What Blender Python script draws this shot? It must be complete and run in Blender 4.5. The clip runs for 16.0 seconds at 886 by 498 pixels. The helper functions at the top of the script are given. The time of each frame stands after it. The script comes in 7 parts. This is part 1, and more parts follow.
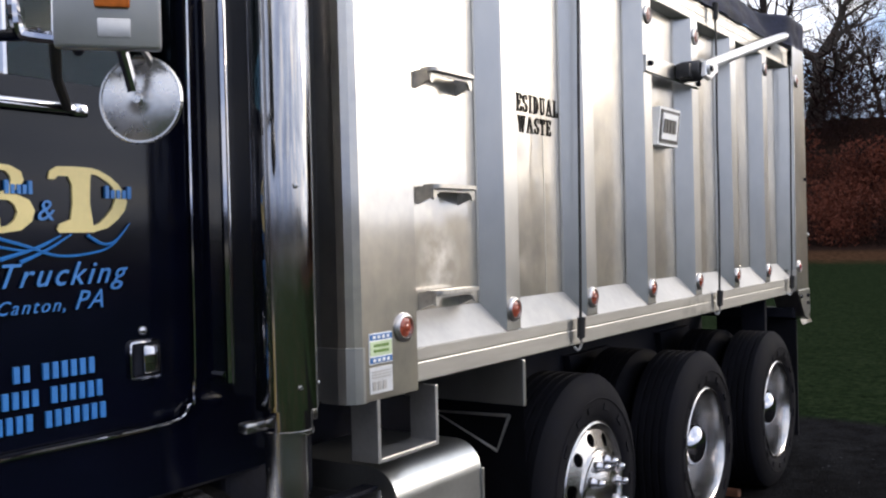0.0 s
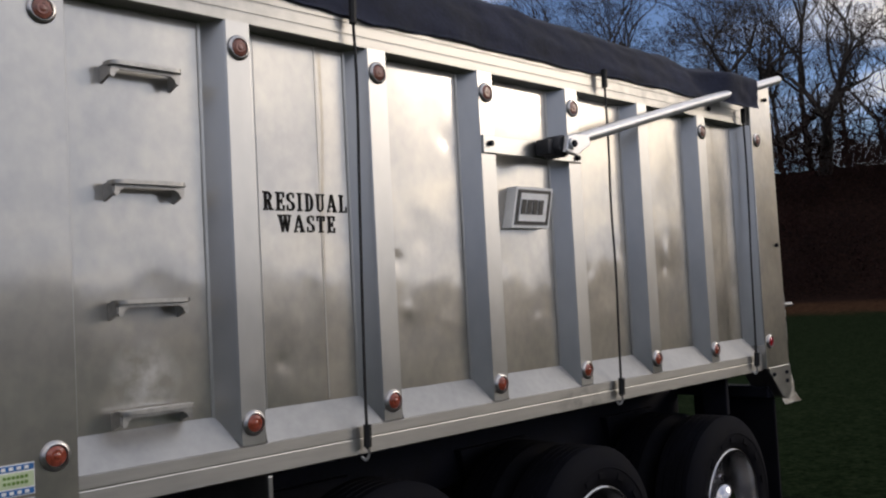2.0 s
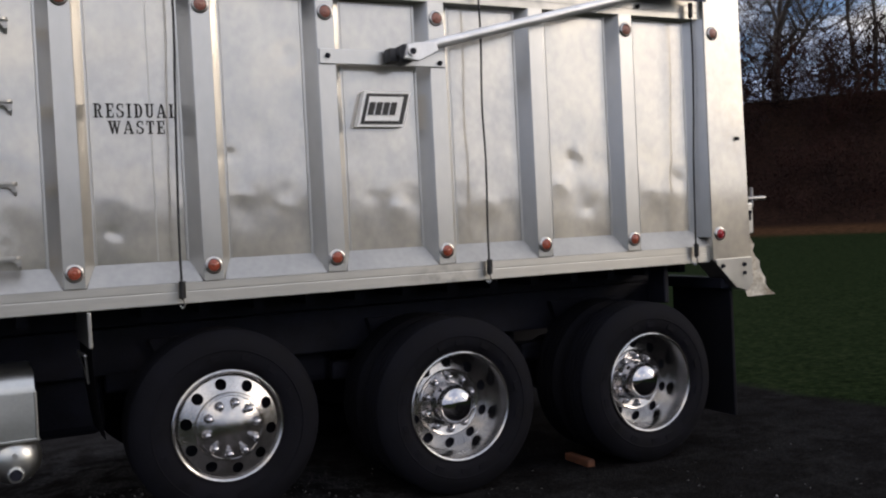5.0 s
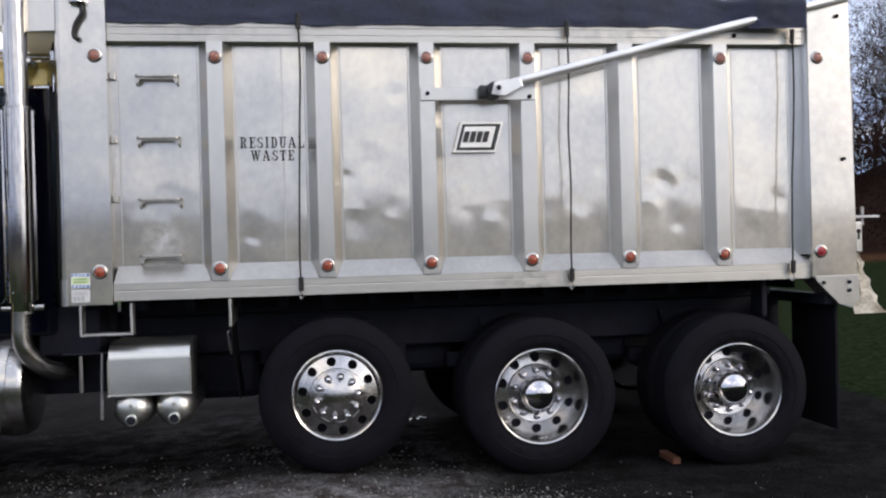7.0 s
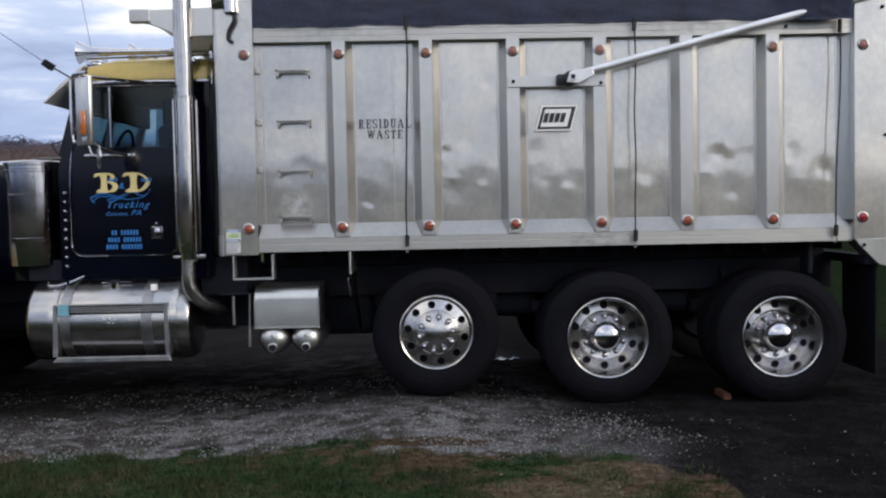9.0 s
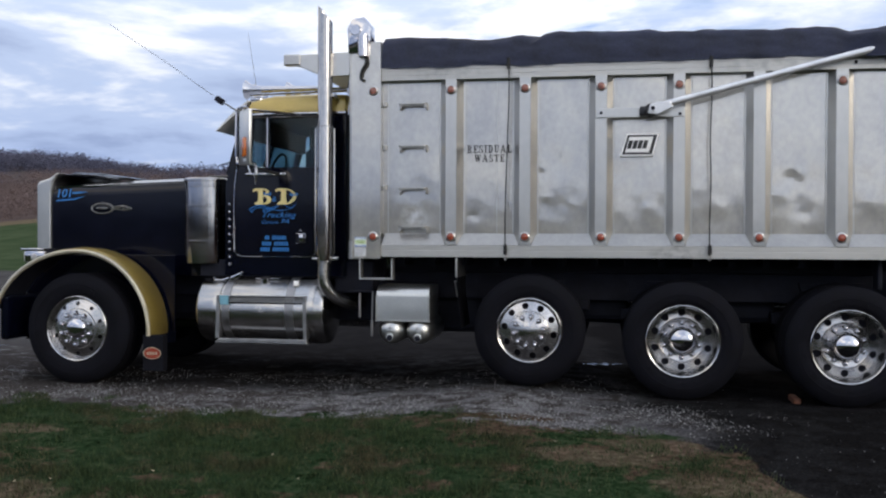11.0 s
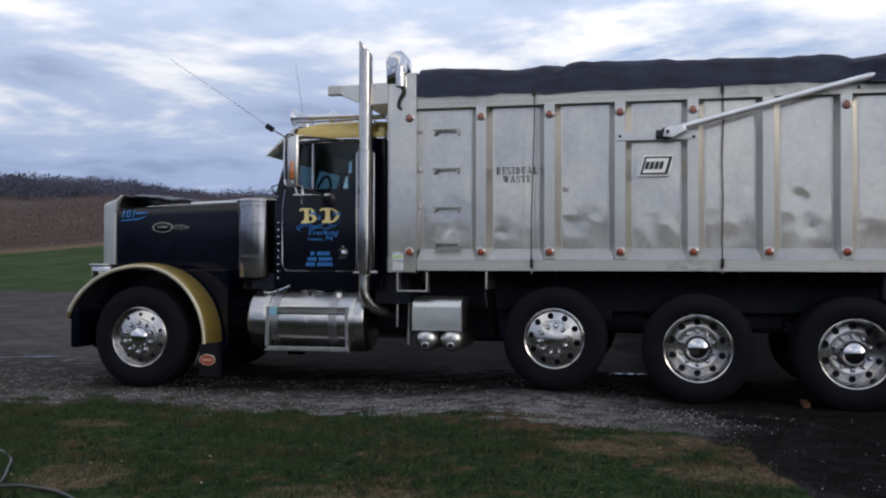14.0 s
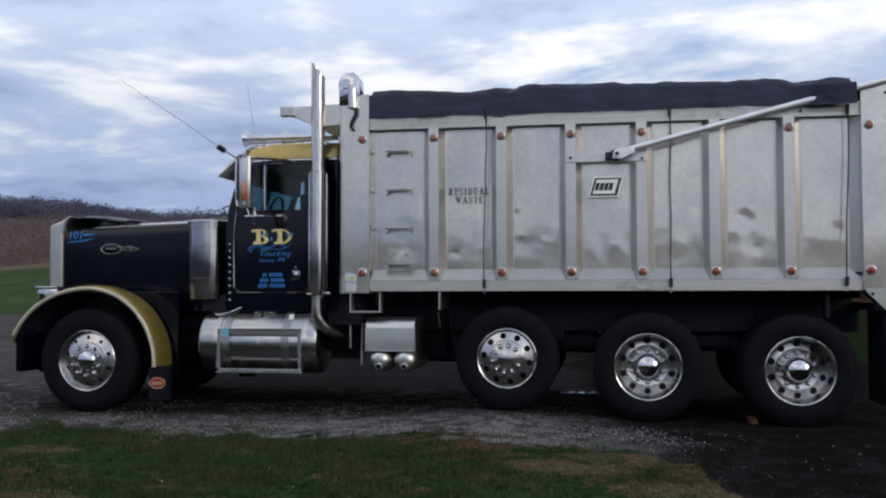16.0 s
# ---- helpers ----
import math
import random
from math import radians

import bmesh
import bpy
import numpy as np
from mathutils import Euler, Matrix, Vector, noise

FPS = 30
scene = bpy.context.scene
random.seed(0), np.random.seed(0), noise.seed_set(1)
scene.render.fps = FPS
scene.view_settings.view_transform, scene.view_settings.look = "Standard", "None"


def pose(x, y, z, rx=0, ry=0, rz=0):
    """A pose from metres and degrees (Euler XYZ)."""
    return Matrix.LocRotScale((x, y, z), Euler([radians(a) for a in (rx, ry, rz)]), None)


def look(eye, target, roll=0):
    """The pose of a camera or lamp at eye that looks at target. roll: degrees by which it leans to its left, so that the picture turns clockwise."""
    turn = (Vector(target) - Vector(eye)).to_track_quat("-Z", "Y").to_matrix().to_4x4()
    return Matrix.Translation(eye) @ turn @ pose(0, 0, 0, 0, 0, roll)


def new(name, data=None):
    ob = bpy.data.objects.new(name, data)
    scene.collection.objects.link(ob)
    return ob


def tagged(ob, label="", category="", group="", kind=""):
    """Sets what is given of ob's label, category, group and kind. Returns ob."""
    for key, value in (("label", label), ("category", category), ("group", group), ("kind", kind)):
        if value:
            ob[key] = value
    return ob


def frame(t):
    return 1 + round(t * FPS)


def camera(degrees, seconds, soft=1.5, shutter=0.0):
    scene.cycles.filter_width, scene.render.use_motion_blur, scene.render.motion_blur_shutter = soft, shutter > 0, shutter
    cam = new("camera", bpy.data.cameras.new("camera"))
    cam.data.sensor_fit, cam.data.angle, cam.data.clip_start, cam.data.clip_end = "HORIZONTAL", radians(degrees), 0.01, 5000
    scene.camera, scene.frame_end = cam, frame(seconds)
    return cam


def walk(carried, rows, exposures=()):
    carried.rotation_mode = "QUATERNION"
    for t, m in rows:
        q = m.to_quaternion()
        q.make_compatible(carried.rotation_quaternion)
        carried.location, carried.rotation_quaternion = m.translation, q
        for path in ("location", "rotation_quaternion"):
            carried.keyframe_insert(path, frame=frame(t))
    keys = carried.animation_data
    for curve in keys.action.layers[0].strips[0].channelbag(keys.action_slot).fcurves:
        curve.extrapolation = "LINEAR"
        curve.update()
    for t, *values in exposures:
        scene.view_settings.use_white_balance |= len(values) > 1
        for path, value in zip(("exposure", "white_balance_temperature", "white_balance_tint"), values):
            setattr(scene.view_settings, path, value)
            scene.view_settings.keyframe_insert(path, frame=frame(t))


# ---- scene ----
cam = camera(50.0, 16.0, soft=2.2)
PATH = [
    (0, (-0.138, -1.879, 1.707), (1.514, -0.75, 1.683), -1.4),
    (0.5, (0.1, -2.124, 1.771), (1.692, -0.914, 1.791), -2.7),
    (1, (0.411, -2.349, 1.802), (1.969, -1.101, 1.93), -0.3),
    (1.5, (0.769, -2.632, 1.783), (2.245, -1.287, 1.903), -4.4),
    (2, (1.024, -2.978, 1.852), (2.472, -1.602, 1.951), -3.0),
    (2.5, (1.331, -3.229, 1.797), (2.817, -1.895, 1.912), 0.2),
    (3, (1.622, -3.536, 1.732), (2.989, -2.079, 1.821), -5.4),
    (3.5, (1.86, -3.962, 1.854), (3.167, -2.448, 1.879), -3.0),
    (4, (2.15, -4.306, 1.788), (3.39, -2.738, 1.834), -1.3),
    (4.5, (2.406, -4.635, 1.642), (3.46, -2.935, 1.673), -4.4),
    (4.7, (2.482, -4.87, 1.581), (3.461, -3.127, 1.544), -3.5),
    (6.8, (3.592, -6.272, 1.555), (3.971, -4.309, 1.536), -2.6),
    (7, (3.63, -6.47, 1.542), (3.924, -4.492, 1.532), -1.5),
    (7.5, (3.613, -6.838, 1.582), (3.824, -4.85, 1.547), 0.5),
    (8, (3.724, -7.212, 1.598), (3.809, -5.216, 1.502), -1.5),
    (8.2, (3.738, -7.319, 1.61), (3.812, -5.324, 1.488), -1.5),
    (10.3, (4.262, -8.662, 1.471), (4.094, -6.669, 1.456), -1.3),
    (10.5, (4.393, -8.777, 1.474), (4.175, -6.789, 1.444), -1.3),
    (11, (4.597, -8.996, 1.388), (4.251, -7.027, 1.369), 0.2),
    (11.5, (4.837, -9.259, 1.389), (4.434, -7.3, 1.407), -1.1),
    (12, (4.947, -9.429, 1.326), (4.503, -7.48, 1.391), 0.1),
    (12.5, (5.008, -9.578, 1.317), (4.509, -7.643, 1.39), -0.1),
    (13, (4.883, -9.676, 1.248), (4.408, -7.734, 1.268), -0.7),
    (13.5, (4.897, -9.69, 1.279), (4.442, -7.743, 1.339), 0.0),
    (14, (4.883, -9.691, 1.295), (4.441, -7.741, 1.326), 0.1),
    (14.5, (5.067, -9.615, 1.379), (4.515, -7.696, 1.482), 1.1),
    (15, (4.917, -9.699, 1.29), (4.495, -7.744, 1.335), 0.3),
    (15.5, (4.842, -9.739, 1.291), (4.506, -7.768, 1.316), 0.3),
    (16, (4.863, -9.735, 1.306), (4.524, -7.766, 1.378), -0.2),
]
EXPOSURES = [
    (0.0, 0.42, 6900, 14), (0.5, -0.06, 6900, 14), (1.0, -0.68, 7000, 15), (1.5, -1.08, 7100, 15), (2.0, -0.65, 7100, 15), (2.5, -0.52, 7150, 16), (3.5, -0.4, 7250, 16), (4.0, -0.4, 7300, 16),
    (4.7, -0.2, 7350, 15), (6.8, 0.38, 7200, 14), (7.5, 0.5, 7150, 13), (8.2, 0.1, 7050, 12), (10.3, 0.07, 6850, 11), (11.0, 0.05, 6850, 11),
    (12.5, -0.32, 6850, 11), (14.5, -0.2, 6850, 11), (16.0, -0.25, 6800, 11),
]
walk(cam, [(t, look(eye, target, roll)) for t, eye, target, roll in PATH], EXPOSURES)

# ---- world, sun ----
SUN_AZ, SUN_EL = radians(-38), radians(17)
world = bpy.data.worlds.new("sky")
scene.world = world
world.use_nodes = True
wn, wl = world.node_tree.nodes, world.node_tree.links
wn.clear()
w_out = wn.new("ShaderNodeOutputWorld")
w_bg = wn.new("ShaderNodeBackground")
w_bg.inputs["Strength"].default_value = 1.0
wl.new(w_bg.outputs[0], w_out.inputs["Surface"])
w_sky = wn.new("ShaderNodeTexSky")
w_sky.sky_type = "NISHITA"
w_sky.sun_disc = False
w_sky.sun_elevation = SUN_EL
w_sky.sun_rotation = radians(90) - SUN_AZ
w_blue = wn.new("ShaderNodeMix")
w_blue.data_type, w_blue.blend_type = "RGBA", "MULTIPLY"
w_blue.inputs["Factor"].default_value = 1.0
w_blue.inputs[7].default_value = (0.098, 0.127, 0.188, 1)
wl.new(w_sky.outputs[0], w_blue.inputs[6])
w_co = wn.new("ShaderNodeTexCoord")
w_sep = wn.new("ShaderNodeSeparateXYZ")
wl.new(w_co.outputs["Generated"], w_sep.inputs[0])


def w_math(op, a, b=0.0):
    n = wn.new("ShaderNodeMath")
    n.operation = op
    for i, v in enumerate((a, b)):
        if isinstance(v, (int, float)):
            n.inputs[i].default_value = v
        else:
            wl.new(v, n.inputs[i])
    return n.outputs[0]


# clouds lie on a flat layer: the way divided by its height
w_h = w_math("ADD", w_math("MAXIMUM", w_sep.outputs[2], 0.0), 0.11)
w_vec = wn.new("ShaderNodeCombineXYZ")
wl.new(w_math("DIVIDE", w_sep.outputs[0], w_h), w_vec.inputs[0])
wl.new(w_math("DIVIDE", w_sep.outputs[1], w_h), w_vec.inputs[1])


def w_noise(scale, detail, rough, offset):
    m = wn.new("ShaderNodeMapping")
    m.inputs["Location"].default_value = offset
    wl.new(w_vec.outputs[0], m.inputs["Vector"])
    n = wn.new("ShaderNodeTexNoise")
    n.inputs["Scale"].default_value, n.inputs["Detail"].default_value, n.inputs["Roughness"].default_value = scale, detail, rough
    n.inputs["Distortion"].default_value = 0.25
    wl.new(m.outputs[0], n.inputs["Vector"])
    return n.outputs["Fac"]


def w_ramp(fac, stops):
    n = wn.new("ShaderNodeValToRGB")
    n.color_ramp.interpolation = "EASE"
    while len(n.color_ramp.elements) < len(stops):
        n.color_ramp.elements.new(0.5)
    for e, (p, c) in zip(n.color_ramp.elements, stops):
        e.position, e.color = p, (*c, 1)
    wl.new(fac, n.inputs[0])
    return n.outputs[0]


# the layer breaks up towards the wooded bank
w_open = wn.new("ShaderNodeVectorMath")
w_open.operation = "DOT_PRODUCT"
wl.new(w_co.outputs["Generated"], w_open.inputs[0])
w_open.inputs[1].default_value = (math.cos(radians(30)), math.sin(radians(30)), 0)
w_thin = w_math("MULTIPLY", w_math("MAXIMUM", w_math("SUBTRACT", w_open.outputs["Value"], 0.80), 0.0), 1.15)
w_cover = w_ramp(w_math("SUBTRACT", w_noise(0.75, 7, 0.58, (3.1, 1.7, 0)), w_thin), [(0.23, (0, 0, 0)), (0.37, (1, 1, 1))])
w_cloud = w_ramp(w_noise(1.0, 8, 0.55, (2.1, 9.4, 1.0)), [(0.36, (0.39, 0.48, 0.69)), (0.49, (0.54, 0.65, 0.87)), (0.62, (1.08, 1.09, 1.11))])
# the cloud is brightest round the veiled sun
w_dot = wn.new("ShaderNodeVectorMath")
w_dot.operation = "DOT_PRODUCT"
wl.new(w_co.outputs["Generated"], w_dot.inputs[0])
w_dot.inputs[1].default_value = (math.cos(SUN_AZ) * math.cos(SUN_EL), math.sin(SUN_AZ) * math.cos(SUN_EL), math.sin(SUN_EL))
w_face = w_math("MAXIMUM", w_dot.outputs["Value"], 0.0)
w_glow = w_math("ADD", w_math("MULTIPLY", w_math("POWER", w_face, 16.0), 1.1), w_math("MULTIPLY", w_math("POWER", w_face, 1.6), 0.82))
w_warm = wn.new("ShaderNodeVectorMath")
w_warm.operation = "SCALE"
w_warm.inputs[0].default_value = (1.0, 0.885, 0.68)
wl.new(w_glow, w_warm.inputs["Scale"])
w_gain = wn.new("ShaderNodeVectorMath")
w_gain.operation = "ADD"
wl.new(w_warm.outputs[0], w_gain.inputs[0])
w_gain.inputs[1].default_value = (1.02, 1.02, 1.02)
w_lit = wn.new("ShaderNodeVectorMath")
w_lit.operation = "MULTIPLY"
wl.new(w_cloud, w_lit.inputs[0])
wl.new(w_gain.outputs[0], w_lit.inputs[1])
# the layer greys and blues towards the horizon, but for the side where the sun stands
w_low = w_ramp(w_sep.outputs[2], [(0.03, (0.66, 0.74, 0.9)), (0.16, (0.90, 0.95, 1.03)), (0.30, (1.36, 1.36, 1.36))])
w_side = wn.new("ShaderNodeMix")
w_side.data_type = "RGBA"
wl.new(w_math("POWER", w_face, 3.0), w_side.inputs["Factor"])
wl.new(w_low, w_side.inputs[6])
w_side.inputs[7].default_value = (1.05, 1.05, 1.05, 1)
w_deep = wn.new("ShaderNodeVectorMath")
w_deep.operation = "MULTIPLY"
wl.new(w_lit.outputs[0], w_deep.inputs[0])
wl.new(w_side.outputs[2], w_deep.inputs[1])
w_mix = wn.new("ShaderNodeMix")
w_mix.data_type = "RGBA"
wl.new(w_cover, w_mix.inputs["Factor"])
wl.new(w_blue.outputs[2], w_mix.inputs[6])
wl.new(w_deep.outputs[0], w_mix.inputs[7])
wl.new(w_mix.outputs[2], w_bg.inputs["Color"])

sun = bpy.data.lights.new("sun", "SUN")
sun.energy, sun.angle, sun.color = 0.8, radians(14), (1.0, 0.9, 0.76)
sun_ob = new("sun", sun)
sun_ob.matrix_basis = look((0, 0, 30), (-math.cos(SUN_AZ), -math.sin(SUN_AZ), 30 - math.tan(SUN_EL)))


# ---- materials ----
def material(name, base, rough=0.5, metal=0.0, vary=0.0, scale=3.0, rvary=0.0, bump=0.0, bscale=60.0, stretch=(1, 1, 1), coat=0.0, second=None, dist=0.004, spec=0.5, gloss=0.04, coat_ior=1.5):
    """A surface: base colour (and a second one, mixed in by two noises), roughness that varies, and fine relief."""
    m = bpy.data.materials.new(name)
    m.use_nodes = True
    nt = m.node_tree
    b = nt.nodes["Principled BSDF"]
    b.inputs["Base Color"].default_value = (*base, 1)
    b.inputs["Roughness"].default_value = rough
    b.inputs["Metallic"].default_value = metal
    b.inputs["Coat Weight"].default_value = coat
    b.inputs["Coat Roughness"].default_value = gloss
    b.inputs["Coat IOR"].default_value = coat_ior
    b.inputs["Specular IOR Level"].default_value = spec
    if vary or rvary or bump or second:
        co = nt.nodes.new("ShaderNodeNewGeometry")
        mp = nt.nodes.new("ShaderNodeMapping")
        mp.inputs["Scale"].default_value = stretch
        nt.links.new(co.outputs["Position"], mp.inputs["Vector"])

        def noise_of(s, detail):
            n = nt.nodes.new("ShaderNodeTexNoise")
            n.inputs["Scale"].default_value, n.inputs["Detail"].default_value = s, detail
            nt.links.new(mp.outputs[0], n.inputs["Vector"])
            return n.outputs["Fac"]

        big, fine = noise_of(scale, 4), noise_of(bscale, 3)
        mixed = nt.nodes.new("ShaderNodeMath")
        mixed.operation = "MULTIPLY_ADD"
        mixed.inputs[1].default_value, mixed.inputs[2].default_value = 0.35, 0.0
        nt.links.new(fine, mixed.inputs[0])
        total = nt.nodes.new("ShaderNodeMath")
        total.operation = "MULTIPLY_ADD"
        total.inputs[1].default_value = 0.65
        nt.links.new(big, total.inputs[0])
        nt.links.new(mixed.outputs[0], total.inputs[2])
        if vary or second:
            r = nt.nodes.new("ShaderNodeValToRGB")
            r.color_ramp.elements[0].position, r.color_ramp.elements[1].position = 0.36, 0.64
            low = second or [c * (1 - vary) for c in base]
            r.color_ramp.elements[0].color = (*low, 1)
            r.color_ramp.elements[1].color = (*[min(1, c * (1 + vary * 0.6)) for c in base], 1)
            nt.links.new(total.outputs[0], r.inputs[0])
            nt.links.new(r.outputs[0], b.inputs["Base Color"])
        if rvary:
            r = nt.nodes.new("ShaderNodeMapRange")
            r.inputs["From Min"].default_value, r.inputs["From Max"].default_value = 0.3, 0.7
            r.inputs["To Min"].default_value, r.inputs["To Max"].default_value = max(0.02, rough - rvary), rough + rvary
            nt.links.new(total.outputs[0], r.inputs["Value"])
            nt.links.new(r.outputs[0], b.inputs["Roughness"])
        if bump:
            r = nt.nodes.new("ShaderNodeBump")
            r.inputs["Strength"].default_value, r.inputs["Distance"].default_value = bump, dist
            nt.links.new(total.outputs[0], r.inputs["Height"])
            nt.links.new(r.outputs[0], b.inputs["Normal"])
    return m


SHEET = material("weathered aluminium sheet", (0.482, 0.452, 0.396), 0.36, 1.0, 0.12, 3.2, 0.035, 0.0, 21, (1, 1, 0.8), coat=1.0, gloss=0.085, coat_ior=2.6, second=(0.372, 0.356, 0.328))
POST = material("extruded aluminium", (0.52, 0.515, 0.497), 0.36, 1.0, 0.10, 1.6, 0.06, 0.02, 14, (1, 1, 0.6), coat=0.6, gloss=0.13, coat_ior=2.0)
# dusty, and darkened further against the bright overhead sky that it mirrors
LEDGE = material("dusty aluminium ledge", (0.40, 0.395, 0.385), 0.46, 1.0, 0.16, 2.4, 0.08, 0.03, 30)
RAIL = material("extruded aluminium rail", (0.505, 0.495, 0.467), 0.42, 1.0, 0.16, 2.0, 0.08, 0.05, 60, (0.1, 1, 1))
RUNG = material("worn grey rung", (0.47, 0.46, 0.44), 0.45, 1.0, 0.3, 9, 0.1, 0.05, 60)
DULL = material("dull aluminium", (0.5, 0.5, 0.5), 0.45, 1.0, 0.15, 4, 0.08)
STEEL = material("dark worn steel", (0.3, 0.3, 0.31), 0.42, 1.0, 0.2, 12, 0.1)
CHROME = material("polished chrome", (0.51, 0.51, 0.54), 0.06, 1.0, 0.08, 6, 0.03)
# darker and browner than CHROME: dim ground reflections put into the colour
STACK = material("darkened stack chrome", (0.46, 0.445, 0.435), 0.09, 1.0, 0.2, 4, 0.05, stretch=(1, 1, 0.2))
RIM_METAL = material("polished wheel aluminium", (0.47, 0.462, 0.46), 0.23, 1.0, 0.16, 9, 0.05)
MIRROR_BACK = material("pressed aluminium mirror back", (0.62, 0.61, 0.60), 0.27, 1.0, 0.12, 14, 0.05)
RING = material("bright lamp ring", (0.55, 0.53, 0.52), 0.3, 1.0, 0.1, 40)
TANK = material("polished tank aluminium", (0.43, 0.425, 0.42), 0.23, 1.0, 0.10, 5, 0.06)
CAN_METAL = material("polished steel can", (0.34, 0.34, 0.35), 0.08, 1.0, 0.10, 5, 0.03)
BADGE = material("dull badge metal", (0.34, 0.33, 0.30), 0.35, 0.9, 0.2, 30)
STEP = material("worn step aluminium", (0.36, 0.36, 0.365), 0.42, 1.0, 0.2, 12, 0.1)
BOX_METAL = material("satin aluminium", (0.52, 0.53, 0.52), 0.36, 1.0, 0.1, 5, 0.06)
PAINT = material("dark blue paint", (0.0018, 0.0024, 0.0078), 0.12, 0.0, 0.3, 5, 0.03, coat=0.12, spec=0.25)
GOLD = material("gold paint", (0.42, 0.31, 0.085), 0.32, 0.35, 0.15, 3, 0.05, coat=0.5)
CREAM_TRIM = material("pale fender trim", (0.55, 0.5, 0.38), 0.3, 0.6, 0.12, 8)
BLACK = material("black chassis paint", (0.012, 0.0132, 0.021), 0.65, 0.0, 0.4, 6, 0.1, 0.2, spec=0.15)
RUBBER = material("tyre rubber", (0.0048, 0.0050, 0.0078), 0.8, 0.0, 0.4, 7, 0.1, 0.25, 90, spec=0.11)
FLAP = material("mud flap rubber", (0.0062, 0.0066, 0.0098), 0.75, 0.0, 0.35, 9, 0.1, 0.2, spec=0.12)
AERIAL = material("grey aerial rod", (0.17, 0.175, 0.19), 0.5, 0.3, 0.2, 20)
HOSE = material("dark grey hose", (0.012, 0.0125, 0.014), 0.45, 0.0, 0.3, 8)
CORD = material("rubber cord", (0.01, 0.01, 0.011), 0.6, 0.0, 0.3, 20)
PIVOT = material("dark worn pivot", (0.03, 0.03, 0.034), 0.5, 0.3, 0.4, 20, 0.1)
TARP = material("mesh tarp", (0.042, 0.05, 0.092), 0.72, 0.0, 0.45, 3.5, 0.1, 0.5, 45, dist=0.012)
WHITE_PAINT = material("white painted steel", (0.62, 0.63, 0.64), 0.4, 0.0, 0.12, 6, 0.08)
ARM = material("grey arm tube", (0.72, 0.73, 0.75), 0.38, 0.6, 0.1, 6, 0.08)
AMBER = material("amber lens", (0.30, 0.062, 0.034), 0.22, 0.0, 0.3, 60, coat=0.6)
# paler copy of AMBER for upper lamps; sky reflection put into its colour
SKY_AMBER = material("sky-pale amber lens", (0.29, 0.105, 0.075), 0.3, 0.0, 0.3, 60, coat=0.5)
RED = material("red lens", (0.33, 0.015, 0.025), 0.16, 0.0, 0.25, 30, coat=0.4)
ORANGE = material("orange lens", (0.62, 0.16, 0.03), 0.2, 0.0, 0.2, 30, coat=0.4)
CLEAR_LENS = material("clear lens", (0.55, 0.55, 0.55), 0.12, 0.4, 0.1, 30, coat=0.6)
STENCIL = material("faded stencil paint", (0.014, 0.013, 0.012), 0.7, 0.0, 0.5, 40, spec=0.15)
INK = material("black lettering", (0.018, 0.018, 0.02), 0.5, 0.0, 0.4, 25)
CREAM = material("cream lettering", (0.72, 0.6, 0.27), 0.4, 0.0, 0.08, 12)
BLUE_INK = material("light blue lettering", (0.02, 0.17, 0.48), 0.4, 0.0, 0.12, 12)
LABEL_WHITE = material("white label", (0.88, 0.88, 0.87), 0.45, 0.0, 0.06, 18)
LABEL_BLUE = material("blue label", (0.03, 0.16, 0.42), 0.45, 0.0, 0.1, 18)
LABEL_TEAL = material("pale teal label", (0.16, 0.36, 0.45), 0.45, 0.0, 0.1, 18)
LABEL_GREEN = material("pale green label", (0.6, 0.7, 0.45), 0.45, 0.0, 0.1, 18)
LEAF_GREEN = material("green print", (0.16, 0.3, 0.06), 0.5, 0.0, 0.1, 18)
LABEL_RED = material("red oval label", (0.3, 0.045, 0.02), 0.4, 0.0, 0.15, 18)
LEATHER = material("grey seat cloth", (0.05, 0.05, 0.055), 0.8, 0.0, 0.2, 10)
CABIN = material("cab lining", (0.03, 0.03, 0.034), 0.8, 0.0, 0.2, 8)
TIMBER = material("weathered timber", (0.11, 0.036, 0.014), 0.75, 0.0, 0.35, 9, 0.1, 0.3, 50, (0.2, 1, 1))
RAG = material("pale torn plastic", (0.64, 0.61, 0.54), 0.7, 0.0, 0.2, 9, 0.1, 0.4, second=(0.24, 0.19, 0.13))
BARK = material("bare bark", (0.05, 0.04, 0.034), 0.9, 0.0, 0.4, 2.5, 0.05, 0.4, 14)
LEAF = material("dry brown leaves", (0.085, 0.042, 0.03), 0.8, 0.0, 0.5, 0.9)
BRUSH = material("bare brown brush", (0.030, 0.0135, 0.011), 0.9, 0.0, 0.55, 0.35, second=(0.0095, 0.0075, 0.0075), spec=0.05)
# distance haze is mixed into the ridge woods' blue-grey
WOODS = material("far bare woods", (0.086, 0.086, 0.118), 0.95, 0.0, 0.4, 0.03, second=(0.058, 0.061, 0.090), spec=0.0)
# haze put into the colour of unseen woods that the sheets mirror
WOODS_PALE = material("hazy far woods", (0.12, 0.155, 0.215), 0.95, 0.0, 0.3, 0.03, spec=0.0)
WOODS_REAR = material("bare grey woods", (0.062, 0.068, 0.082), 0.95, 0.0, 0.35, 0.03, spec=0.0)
SCRUB = material("bare brown scrub", (0.118, 0.087, 0.082), 0.9, 0.0, 0.4, 0.05, second=(0.086, 0.067, 0.066), spec=0.05)
RUST = material("rust red leaves", (0.10, 0.03, 0.018), 0.85, 0.0, 0.5, 0.4, spec=0.1)
